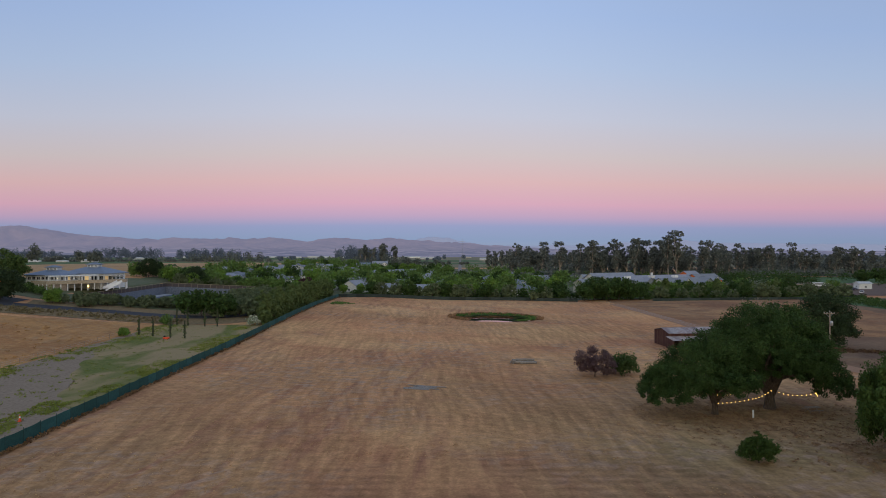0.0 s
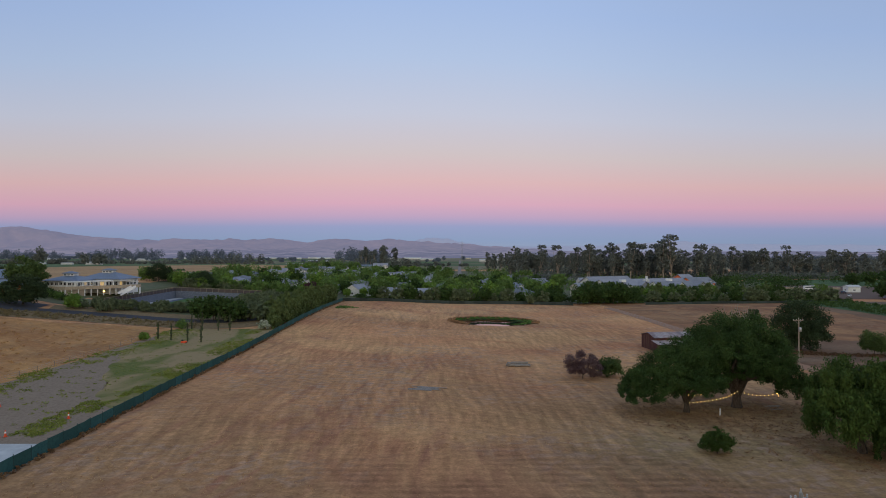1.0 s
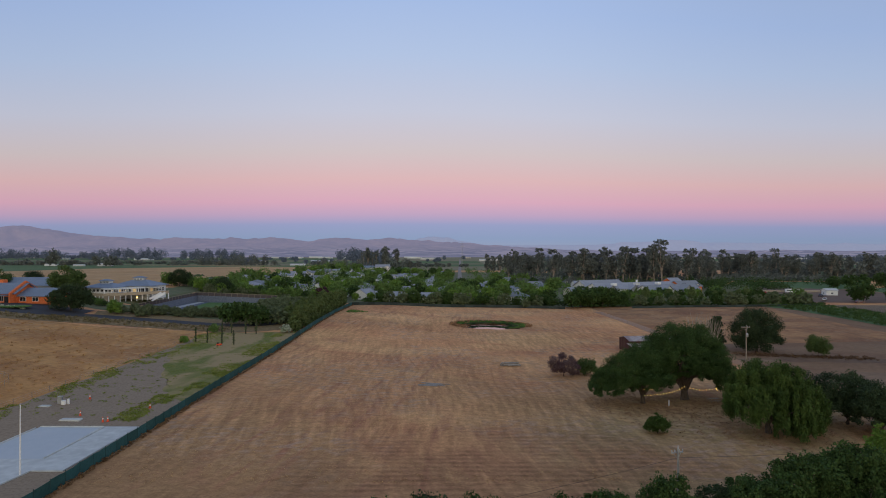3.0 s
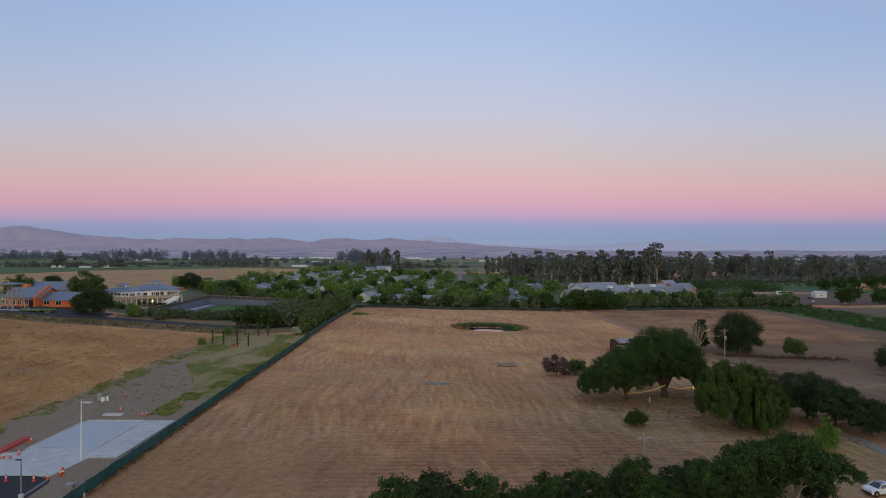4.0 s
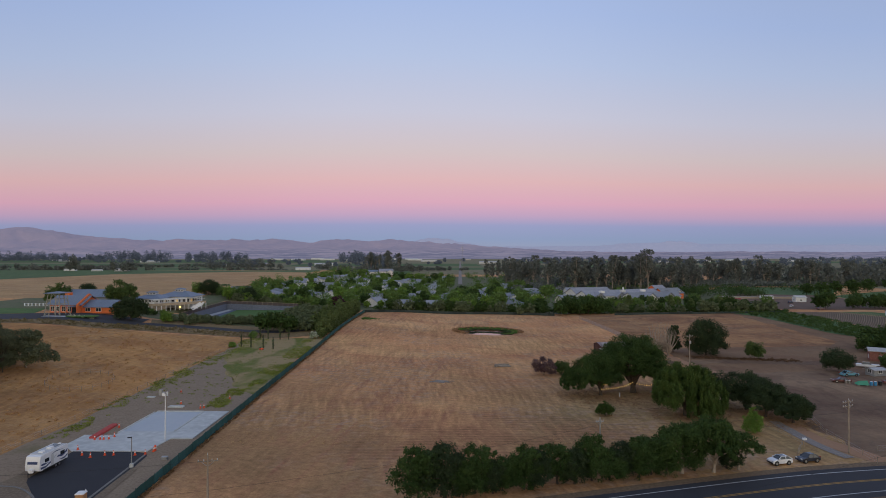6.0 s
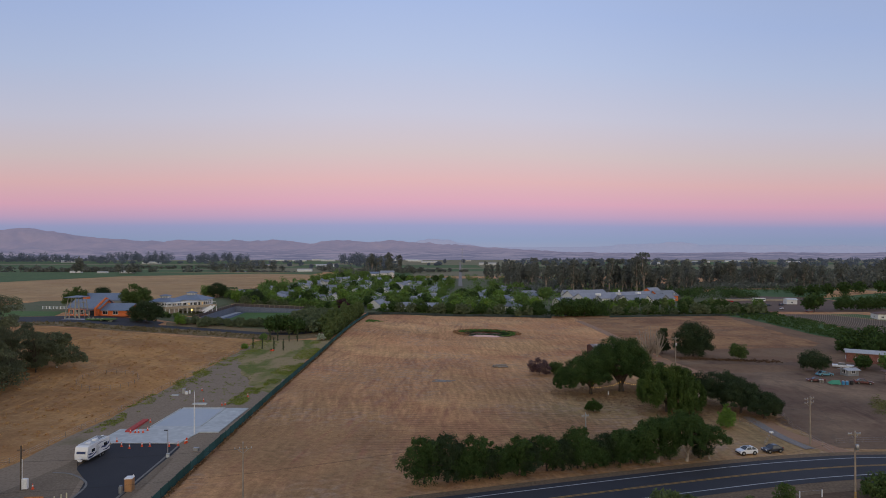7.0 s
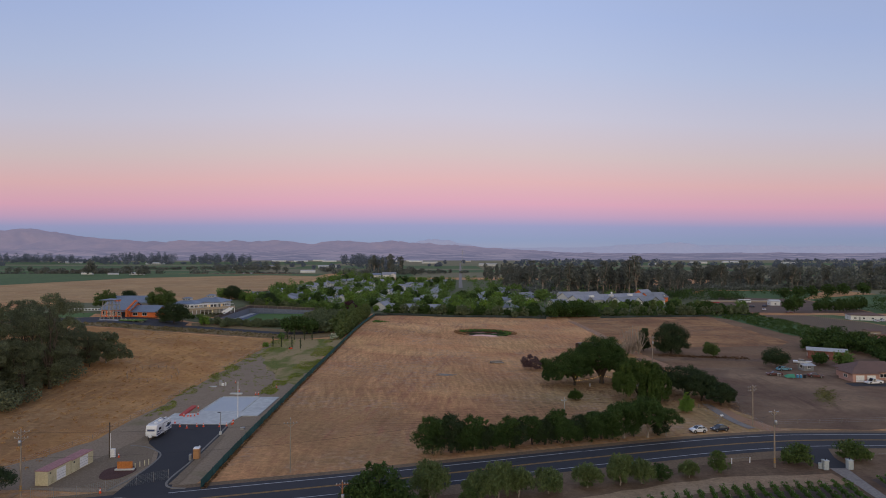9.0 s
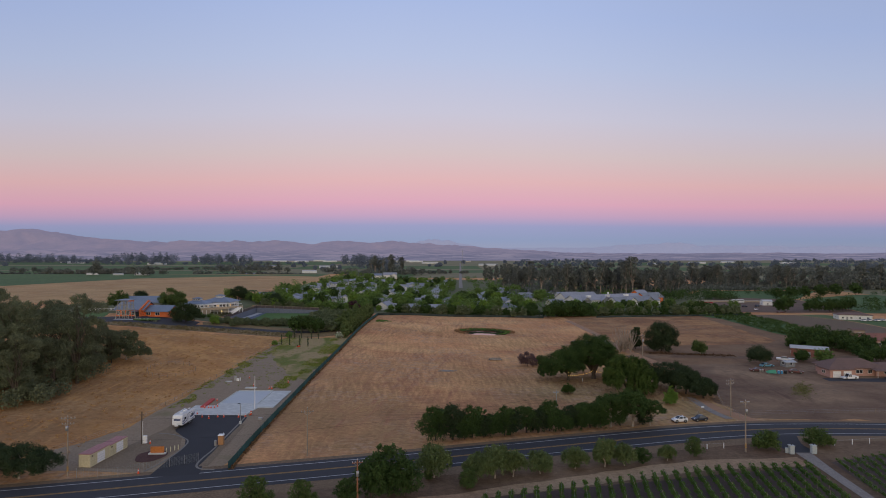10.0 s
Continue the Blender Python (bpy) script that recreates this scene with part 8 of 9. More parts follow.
for x, y, hgt in ((38, 1150, 50),):
    t = thing("power_pylon", "grey steel lattice pylon far across the valley", "pylon", x, y, 0)
    part("leg", Build().chain([(-1.5, 0, 0), (-0.4, 0, hgt)], [0.14, 0.09], 4).chain([(1.5, 0, 0), (0.4, 0, hgt)], [0.14, 0.09], 4), M_STEEL, t)
    for k in range(6):
        u0, u1 = k / 6, (k + 1) / 6
        part("brace", Build().rod((-1.5 + 1.1 * u0, 0, hgt * u0), (1.5 - 1.1 * u1, 0, hgt * u1), 0.07, n=4).rod((1.5 - 1.1 * u0, 0, hgt * u0), (-1.5 + 1.1 * u1, 0, hgt * u1), 0.07, n=4), M_STEEL, t)
    for zz in (0.8, 0.9):
        part("arm", Build().box(0, 0, hgt * zz, 9 if hgt > 30 else 4, 0.3, 0.3), M_STEEL, t)
# ---- planting further off ----
rw_ = random.Random(77)


def far_wood(name, label, spots, leaf, seed, size, per):
    rng = np.random.default_rng(seed)
    pos = []
    for x, y, w, hgt in spots:
        p = rng.normal(size=(per, 3))
        p /= np.linalg.norm(p, axis=1)[:, None]
        p *= rng.random((per, 1)) ** 0.4
        pos.append(np.array([x, y, ground_z(x, y) + hgt * 0.55]) + p * np.array([w * 0.5, w * 0.5, hgt * 0.47]))
    pos = np.concatenate(pos)
    n = len(pos)
    nor = rng.normal(size=(n, 3))
    nor /= np.linalg.norm(nor, axis=1)[:, None]
    t = np.cross(nor, rng.normal(size=(n, 3)))
    t /= np.linalg.norm(t, axis=1)[:, None]
    b = np.cross(nor, t)
    s = size * rng.uniform(0.6, 1.3, (n, 1))
    verts = np.stack([pos + t * s * 0.7, pos + b * s * 0.52 - t * s * 0.42, pos - b * s * 0.52 - t * s * 0.42], 1).reshape(-1, 3)
    verts[:, 2] = np.maximum(verts[:, 2], 0.05)
    sh = bpy.data.meshes.new(name)
    sh.from_pydata(verts.tolist(), [], np.arange(n * 3).reshape(-1, 3).tolist())
    return solid(name, sh, leaf, label, "woods", kind="stuff")


# tall screen hedge along the fence
col_src = []
for k in range(2):
    col_src.append(make_tree("hedge_tree", "tall narrow bright green hedge tree beside a fence", M_HEDGE, M_BARK, [((0, 0, 4.0), (2.0, 1.9, 3.8)), ((0.2, 0, 6.0), (1.4, 1.4, 2.4))], 1500, 0.6, 120 + k, 0.12, 1.2, -54.2 - k, 178 + 5 * k, group="hedge trees along the fence", clumps=20, floor=-0.95, droop=0.6))
for k in range(34):
    yy = 176 + 2.75 * k
    if 183 > yy > 177:
        continue
    plant(col_src[k % 2], -54.0 + rw_.uniform(-0.6, 0.6) + 0.02 * (yy - 176), yy, rw_.uniform(0.78, 1.12), rng=rw_)
for k in range(22):
    plant(col_src[k % 2], -59.5 + rw_.uniform(-2, 2), 196 + 3.2 * k, rw_.uniform(0.7, 1.0), rng=rw_)

# olives round the court
lone_trees = []
ol_src = []
for k in range(2):
    ol_src.append(make_tree("olive_tree", "rounded grey-green olive tree", M_OLIVE, M_BARK, [((0, 0, 3.0), (2.6, 2.5, 2.2)), ((1.5, 0.6, 2.2), (1.9, 1.8, 1.6)), ((-1.5, -0.6, 2.3), (1.9, 1.8, 1.6)), ((0, -0.8, 1.5), (2.4, 2.0, 1.2))], 1000, 0.62, 130 + k, 0.16, 1.3, -67.5 - 5 * k, 193.5 - 4 * k, group="olive trees", clumps=14, floor=-0.8))
OLIVES = [(xx + 0.06 * (yy - 192), yy) for xx, y0 in ((-64, 193), (-72, 196), (-78, 199), (-83.5, 206)) for yy in [y0 + 3.3 * k for k in range(20)] if yy < 264]
OLIVES += [(-119.5, 180.4), (-117, 184), (-111, 181), (-110, 190), (-105, 191), (-100, 197), (-95, 198), (-91, 203), (-87, 207), (-114, 188), (-103, 200), (-86, 216), (-84.5, 210)]
OLIVES += [(-118 + 2.9 * k, 186.5 + 1.95 * k) for k in range(11)]
OLIVES += [(-122.5, 181 + 0.1), (-114.5, 182.5), (-108.5, 186.5), (-107, 192), (-102.5, 194), (-98, 195.5), (-97, 199), (-92.5, 200.5), (-89, 204.5), (-104, 188), (-112, 179), (-99, 191.5), (-94, 195), (-90, 199)]
OLIVES = [(x, y + 4.0 if x < -84 else y) for x, y in OLIVES]
for x, y in OLIVES:
    plant(ol_src[rw_.randrange(2)], x + rw_.uniform(-1, 1), y + rw_.uniform(-1, 1), rw_.uniform(0.55, 0.76) if x < -84 else rw_.uniform(0.85, 1.12), rng=rw_)
for k in range(26):
    xx = -126 + 1.6 * k + rw_.uniform(-0.8, 0.8)
    plant(ol_src[k % 2], xx, 274 + 0.1 * (xx + 126) + rw_.uniform(-1, 4), rw_.uniform(0.7, 1.1), rng=rw_)
for x, y, s in ((-82, 187, 0.98), (-78.5, 189.5, 1.02), (-74.0, 190, 1.0), (-70.5, 189, 0.9)):
    lone_trees.append((x, y, s))
shrub("shrub", "pale flowering shrub beside a fence", M_FLOWER, -56.6, 174.5, 4.0, 3.0, 141, 1400, 0.35)
shrub("shrub", "small bright green shrub in weeds", M_BRIGHT, -81.6, 149.5, 2.8, 2.0, 142, 900, 0.3)
shrub("shrub", "round green shrub beside palm trunks", M_STREET, -80.5, 169.5, 3.4, 3.2, 143, 1200, 0.3)
shrub("shrub", "bright green roadside tree", M_BRIGHT, -121.5, 181.5, 5.0, 5.2, 144, 2600, 0.36)
make_tree("dark_tree", "large round dark oak beside a school lane", M_DARK, M_BARK, [((0, 0, 5.4), (5.8, 5.0, 3.6)), ((-4.4, -1.0, 4.0), (4.0, 3.8, 2.9)), ((4.6, 0.5, 4.0), (4.0, 3.8, 2.9)), ((0, -2, 2.6), (5.4, 3.4, 2.2))], 13000, 0.4, 145, 0.4, 2.0, -134.3, 176.5, clumps=24, floor=-0.7, spread=0.42, shell=0.6)
make_tree("green_tree", "large rounded green tree behind a hall", M_WILLOW, M_BARK, [((0, 0, 8.6), (5.8, 5.4, 4.6)), ((3.6, 0, 6.6), (4.0, 3.8, 3.8)), ((-3.8, 1, 6.8), (4.0, 3.8, 3.8))], 9000, 0.5, 146, 0.4, 2.4, -154.5, 206, clumps=26, spread=0.42, shell=0.6, floor=-0.8)

# young palms with wrapped trunks
PALMS = ((-79.2, 152.3), (-75.4, 152.0), (-70.6, 151.4), (-66.8, 151.3), (-74.6, 170.8), (-78.0, 171.2), (-69.7, 170.9), (-66.3, 171.5))
M_FROND = foliage("palm_fronds", (0.04, 0.06, 0.025), (0.07, 0.10, 0.04))
M_TRUNKGREEN = surface("fibrous_palm_trunk", [(0.07, 0.07, 0.045), (0.045, 0.05, 0.03)], scale=0.8, fine=6, rough=0.95, bump=0.6)
for i, (x, y) in enumerate(PALMS):
    hgt = rw_.uniform(4.4, 5.6)
    p = thing("young_tree", "slim dark columnar trunk standing in weeds", "tree", x, y, ground_z(x, y), 40 * i, group="slim trunks in weeds")
    part("trunk", Build().chain([(0, 0, -0.2), (0.05, 0, hgt * 0.5), (0, 0.04, hgt)], [0.2, 0.22, 0.14], 8), M_TRUNKGREEN, p)
    me, _ = crown_mesh("crown", [((0, 0, hgt * 0.5), (0.26, 0.26, hgt * 0.48))], 220, 0.24, 400 + i, clumps=14, floor=-1.0)
    part("crown", me, M_FROND, p)
qb = thing("tractor_mower", "small orange mower standing in weeds", "mower", -70.6, 149.2, 0.2, 30)
part("body", Build().box(0, 0, 0.35, 1.5, 0.8, 0.6, b=0.12), M_ORANGE, qb)
part("seat", Build().box(-0.4, 0, 0.95, 0.5, 0.5, 0.4, b=0.1), M_DARK_METAL, qb)
for wx in (-0.5, 0.55):
    for wy in (-0.5, 0.5):
        wheel(qb, wx, wy, 0.3, 0.2)

# hedges and trees behind the field
st_src = []
for k in range(4):
    w = rw_.uniform(0.85, 1.2)
    st_src.append(make_tree("street_tree", "rounded green street tree among houses", (M_STREET, M_BRIGHT, M_STREET, M_OAK)[k], M_BARK, [((0, 0, 5.8), (3.6 * w, 3.5 * w, 3.2)), ((1.5, 0.8, 4.4), (2.7 * w, 2.7 * w, 2.6)), ((-1.6, -0.6, 4.6), (2.7 * w, 2.7 * w, 2.6)), ((0.2, -0.8, 2.6), (3.0 * w, 2.8 * w, 2.2))], 1250, 0.8, 150 + k, 0.18, 2.2,
                            (-34, -8, 14, 58)[k], (316, 318, 300, 292)[k], group="street trees in the village", clumps=32, spread=0.42, shell=0.6, floor=-0.85))
for x, y, s in lone_trees:
    plant(st_src[3], x, y, s, rng=rw_)
for k in range(44):
    xx = -36 + 6.2 * k + rw_.uniform(-2, 2)
    if 62 < xx < 70:
        continue
    yy = 281 + 0.04 * max(0, xx) + rw_.uniform(-1, 3) - (9 if 40 < xx < 62 else 0)
    if xx > 205:
        break
    plant(ol_src[k % 2] if k % 3 else st_src[3], xx, yy, rw_.uniform(0.8, 1.5) * (1 if k % 3 else 0.62), rng=rw_)
for x, y, s in ((66, 272, 1.15), (72, 276, 1.35), (78, 274, 1.25), (84, 277, 1.4), (90, 280, 1.2), (75, 284, 1.4), (83, 286, 1.3), (48, 279, 0.95), (54, 282, 0.9), (96, 284, 1.0)):
    plant(st_src[(3, 0, 3)[int(x) % 3]], x, y, s * 0.92, rng=rw_)
for x, y in VILLAGE_SPOTS:
    for k in range(2 if y < 420 else 1):
        a = rw_.uniform(0, 6.28)
        tx, ty = x + 11 * math.cos(a), y + 11 * math.sin(a)
        if ty < 292 and tx > -60:
            continue
        if ty > 440 and abs(tx - 12 - 0.03 * (ty - 440)) < 7:
            continue
        plant(st_src[rw_.choice((0, 0, 1, 2, 2, 3))], tx, ty, rw_.uniform(0.75, 1.3), rng=rw_)
for x, y, s in ((-50, 292, 0.55), (-41, 290, 0.6), (-34, 291, 0.5), (-24, 292, 0.55), (-16, 294, 0.6), (-7, 292, 0.7), (-3, 300, 0.9), (-21, 310, 0.9), (-37, 314, 0.95), (-60, 300, 1.0), (-64, 312, 1.15), (-58, 290, 0.8), (-36, 296, 0.6), (4, 296, 1.0), (16, 292, 0.85), (30, 296, 0.9), (25, 300, 1.15), (58, 302, 1.2), (-20, 296, 0.5)):
    plant(st_src[(0, 1, 2)[int(x) % 3]], x, y, s, rng=rw_)
make_tree("plum_tree", "dark purple-leaved tree among green ones", foliage("plum_leaves", (0.03, 0.014, 0.02), (0.055, 0.025, 0.032)), M_BARK, [((0, 0, 4.6), (4.0, 3.8, 3.6))], 1600, 0.6, 160, 0.2, 1.8, -66, 282, clumps=22)
vg = []
for k in range(820):
    xx, yy = rw_.uniform(-150, 185), 300 + 480 * rw_.random()
    if (xx > 84 and yy < 420) or (yy > 440 and abs(xx - 12 - 0.03 * (yy - 440)) < 7) or (yy < 318 and -60 < xx < 5):
        continue
    big = rw_.random()
    vg.append((xx, yy, 5 + 5 * big, 3.5 + 6.0 * big))
far_wood("village_greenery", "mixed green garden trees and hedges between houses", vg[:430], M_STREET, 41, 0.9, 90)
screen = []
for k in range(150):
    xx = -44 + 1.7 * k
    screen.append((xx + rw_.uniform(-1, 1), 283.5 + 0.03 * max(0, xx) + rw_.uniform(-1, 4) - (8 if 60 < xx < 100 else 0) - (4 if 40 < xx <= 60 else 0), rw_.uniform(3.0, 5.5), rw_.choice((0.8, 1.4, 2.2, 3.4)) + (2.2 if 55 < xx < 105 else 0)))
far_wood("garden_hedge", "uneven dark green hedge and shrubs behind a fence", screen, M_OAK, 48, 0.6, 110)
for k in range(14):
    plant(col_src[k % 2], 100 + 6.5 * k + rw_.uniform(-2, 2), 300 + rw_.uniform(-5, 14) + k, rw_.uniform(0.7, 1.1), rng=rw_)
# planting before the care home
for k in range(34):
    xx = 98 + 3.6 * k + rw_.uniform(-1.5, 1.5)
    yy = 296 + 0.18 * (xx - 98) + rw_.uniform(-6, 14)
    plant(st_src[(0, 3, 3, 1)[k % 4]], xx, yy, rw_.choice((0.3, 0.4, 0.5, 0.7, 0.95)), rng=rw_)
for k in range(16):
    plant(st_src[3], 166 + 2.0 * k + rw_.uniform(-1, 1), 308 + rw_.uniform(-3, 8) + 0.5 * k, rw_.uniform(0.45, 0.75), rng=rw_)
for k in range(15):
    plant(st_src[(3, 0, 1, 3, 0)[k % 5]], 84 + 6.6 * k + rw_.uniform(-2, 2), 318 + 2.0 * k + rw_.uniform(-6, 6), rw_.uniform(0.65, 1.0), rng=rw_)
# tree belt above the court and shrubs before the pavilion
for k in range(22):
    plant(st_src[(1, 0, 3, 2)[k % 4]], -131 + 3.1 * k + rw_.uniform(-1, 1), 277 + rw_.uniform(-2, 7), rw_.uniform(0.6, 0.95), rng=rw_)
for k in range(12):
    plant(st_src[(3, 0)[k % 2]], -152 + 1.9 * k + rw_.uniform(-1, 1), 199 + rw_.uniform(-2, 3) - 0.35 * k, rw_.uniform(0.25, 0.42), rng=rw_)
# palms by the pavilion and the tree line above the court
pm_src = thing("palm_tree", "palm tree with a drooping green head", "tree", -140, 300, ground_z(-140, 300), group="palms near the pavilion")
part("trunk", Build().chain([(0, 0, 0), (0.1, 0, 3.5), (0, 0, 6.5)], [0.35, 0.28, 0.25], 7), M_TRUNKGREEN, pm_src)
fr = Build()
for k in range(26):
    a, up = k * 2.4, 0.2 + 0.7 * ((k * 7) % 10) / 10
    d = Vector((math.cos(a), math.sin(a), 0))
    s = Vector((-d.y, d.x, 0)) * 0.32
    p0, p1, p2 = Vector((0, 0, 6.5)), Vector((0, 0, 6.5 + 1.4 * up)) + d * 1.6, Vector((0, 0, 6.0 + 0.4 * up)) + d * 3.0
    fr.add([p0 - s * 0.3, p0 + s * 0.3, p1 + s, p1 - s, p2 + s * 0.2, p2 - s * 0.2], [(0, 1, 2, 3), (3, 2, 4, 5)])
part("crown", fr, M_FROND, pm_src)
for x, y, s in ((-134, 304, 0.9), (-128, 300, 1.05), (-146, 308, 0.85)):
    plant(pm_src, x, y, s, rng=rw_)
for k in range(18):
    xx, yy = -158 + 4.2 * k + rw_.uniform(-2, 2), 292 + rw_.uniform(-6, 12)
    plant(st_src[(0, 1, 3)[k % 3]], xx, yy, rw_.uniform(0.5, 0.95), rng=rw_)
plant(bpy.data.objects["dark_tree"], -150, 296, 0.75, rng=rw_)
plant(bpy.data.objects["green_tree"], -187, 211, 0.85, rng=rw_)
plant(bpy.data.objects["dark_tree"], -183, 226, 0.8, rng=rw_)
plant(bpy.data.objects["dark_tree"], -119, 279, 0.72, rng=rw_)

# trees round the pink house and farms
for x, y, s, k in ((154, 147, 0.8, 3), (160, 154, 1.0, 3), (167, 152, 1.12, 3), (170, 146, 1.04, 3), (164, 144, 0.86, 3), (178, 149, 1.0, 3), (174, 159, 1.12, 3), (186, 144, 0.78, 3), (158, 139, 0.62, 3), (192, 140, 0.70, 3), (176, 124, 0.70, 3), (166, 121, 0.70, 3), (181, 155, 0.82, 3), (187, 161, 0.74, 3), (138, 115.5, 0.6, 3), (145, 112.5, 0.7, 0), (141, 118.5, 0.5, 3), 
                   (163, 114, 0.62, 3), (170, 116, 0.8, 3), (176, 116, 0.66, 3), (183, 120, 0.70, 3), (190, 128, 0.70, 3), (171, 131, 0.62, 3), (180, 136, 0.66, 3), (172, 138, 0.9, 3), (160, 147, 0.8, 3), (181, 143, 0.9, 3)):
    plant(st_src[k], x, y, s, rng=rw_)
shrub("shrub", "low green shrub on dry ground", M_STREET, 158.5, 79, 4.4, 2.8, 170, 1500, 0.3)
for x, y, s in ((247, 310, 1.5), (244, 313, 1.0), (266, 312, 1.0), (273, 316, 1.15), (280, 311, 1.1), (287, 314, 1.1), (294, 317, 1.0), (302, 322, 1.2), (310, 430, 1.2), (330, 440, 1.3), (350, 452, 1.3), (372, 462, 1.4), (395, 474, 1.4), (420, 480, 1.5), (340, 330, 1.0), (352, 338, 1.1), (380, 352, 1.0), (320, 300, 1.0), (332, 292, 1.1)):
    plant(st_src[3], x, y, s, rng=rw_)

scrub = [(rw_.uniform(-152, -114), rw_.uniform(40, 90), rw_.uniform(5, 8), rw_.uniform(3, 6)) for _ in range(60)]
scrub = [q for q in scrub if q[0] + 0.35 * (q[1] - 40) < -102]
far_wood("eucalyptus_scrub", "dark low scrub under eucalyptus trees", scrub, M_EUC, 61, 0.5, 420)
grove_scrub = [(62 + 4.4 * k + rw_.uniform(-2, 2), 455 + (1.5 * k if k < 55 else 82) + rw_.uniform(-4, 4), rw_.uniform(7, 12), rw_.uniform(4, 9)) for k in range(78)]
grove_scrub += [(66 + 6.2 * k + rw_.uniform(-3, 3), 590 + rw_.uniform(-25, 25), rw_.uniform(10, 16), rw_.uniform(9, 14)) for k in range(56)]
far_wood("grove_scrub", "dark undergrowth among eucalyptus trunks", grove_scrub, M_GROVE, 62, 1.5, 70)
# bare pale poplars
for k, (x, y, s) in enumerate(((73.2, 139, 1.02), (75.6, 140.5, 1.14), (77.8, 139.5, 1.0))):
    bt_ = thing("bare_poplar", "pale bare poplar with upright branches", "tree", x, y, 0, 70 * k, group="bare poplars")
    sh = Build().chain([(0, 0, -0.2), (0, 0, 6 * s), (0.1, 0, 10.5 * s)], [0.28, 0.16, 0.04], 7)
    for j in range(26):
        a = j * 2.4
        r = rw_.uniform(0.9, 4.4) * s
        sh.chain([(0, 0, rw_.uniform(0.3, 2.0)), (r * 0.6 * math.cos(a), r * 0.6 * math.sin(a), 4.5 * s), (r * math.cos(a), r * math.sin(a), rw_.uniform(7.5, 10.5) * s)], [0.10, 0.07, 0.03], 5, weld=j % 7)
    part("trunk", sh, M_BARK_PALE, bt_)
    me, _ = crown_mesh("crown", [((0, 0, 6.2 * s), (2.6 * s, 2.6 * s, 4.2 * s))], 420, 0.14, 420 + k, clumps=20, floor=-0.6)
    part("crown", me, foliage("dry_twigs", (0.16, 0.13, 0.10), (0.24, 0.2, 0.16)), bt_)

# eucalyptus grove
gr_src = []
for k in range(4):
    lob = [((rw_.uniform(-3.5, 3.5), rw_.uniform(-3.5, 3.5), 12 + 19 * j / 9 + rw_.uniform(-1.5, 1.5)), (rw_.uniform(2.0, 3.6), rw_.uniform(2.0, 3.6), rw_.uniform(1.6, 3.0))) for j in range(10)]
    gr_src.append(make_tree("grove_eucalyptus", "tall dark eucalyptus with a pale bare trunk", M_GROVE, M_BARK_PALE, lob, 1300, 1.15, 200 + k, 0.5, 12, 120 + 22 * k, 470 + 6 * k, group="eucalyptus grove", limbs=9, clumps=18, spread=0.46, floor=-0.8))
for k in range(165):
    u = rw_.random()
    xx = 60 + 490 * u
    yy = 456 + 55 * rw_.random() + (70 if xx < 110 else 0) + 110 * step(xx, 215, 290)
    plant(gr_src[rw_.randrange(4)], xx, yy, rw_.uniform(0.55, 0.98), zs=rw_.uniform(0.85, 1.12), rng=rw_)
for x, y, s in ((179, 446, 1.22), (174, 450, 1.1), (152, 462, 1.05), (206, 458, 1.0), (120, 468, 1.0), (96, 474, 0.98)):
    plant(gr_src[2], x, y, s, rng=rw_)
for k in range(46):
    plant(gr_src[rw_.randrange(4)], 55 + rw_.uniform(0, 130), 640 + rw_.uniform(0, 140), rw_.uniform(0.55, 0.85), rng=rw_)
under = []
for k in range(520):
    xx = 60 + 490 * rw_.random()
    deep = rw_.random()
    under.append((xx, 442 + 70 * deep + 110 * step(xx, 215, 290), rw_.uniform(6, 11), rw_.uniform(2.5, 5) + 13 * deep * rw_.random()))
far_wood("grove_undergrowth", "dark shrubs and saplings at the foot of a grove", under, M_GROVE, 43, 1.3, 100)
for k in range(14):
    plant(gr_src[rw_.randrange(4)], -150 + rw_.uniform(0, 70), 1010 + rw_.uniform(0, 60), rw_.uniform(0.8, 1.2), rng=rw_)


# far woods: rows and clumps over the valley floor
spots = []
for x0, y0, x1, y1, n, w, hgt in ((-1900, 2080, -1400, 2100, 60, 24, 36), (-1340, 2110, -1270, 2110, 12, 24, 36), (-1242, 2100, -1043, 2120, 34, 22, 40), (-980, 2120, -750, 2140, 36, 22, 36), (-370, 2050, -255, 2080, 20, 26, 34), (-230, 1350, -130, 1380, 16, 26, 36), (-160, 1180, -110, 1190, 7, 18, 26), (-560, 1300, -430, 1310, 14, 18, 16),
                                 (100, 1000, 700, 980, 60, 14, 10), (250, 760, 900, 800, 60, 16, 12), (420, 560, 900, 620, 60, 18, 22), (-200, 1050, 40, 1080, 24, 12, 9), (700, 1400, 1800, 1500, 60, 22, 20), (-1200, 1900, -500, 2000, 26, 20, 14),
                                 (200, 1600, 800, 1700, 34, 20, 16), (-2600, 2300, -1500, 2400, 40, 26, 16), (300, 2200, 900, 2300, 22, 26, 16), (1300, 2200, 2200, 2300, 30, 26, 18), (500, 1000, 1400, 1100, 50, 18, 16), (-560, 800, -470, 806, 8, 12, 8)):
    for k in range(n):
        u = (k + rw_.random()) / n
        spots.append((x0 + (x1 - x0) * u + rw_.uniform(-12, 12), y0 + (y1 - y0) * u + rw_.uniform(-18, 18), w * rw_.uniform(0.7, 1.3), hgt * rw_.uniform(0.65, 1.2)))
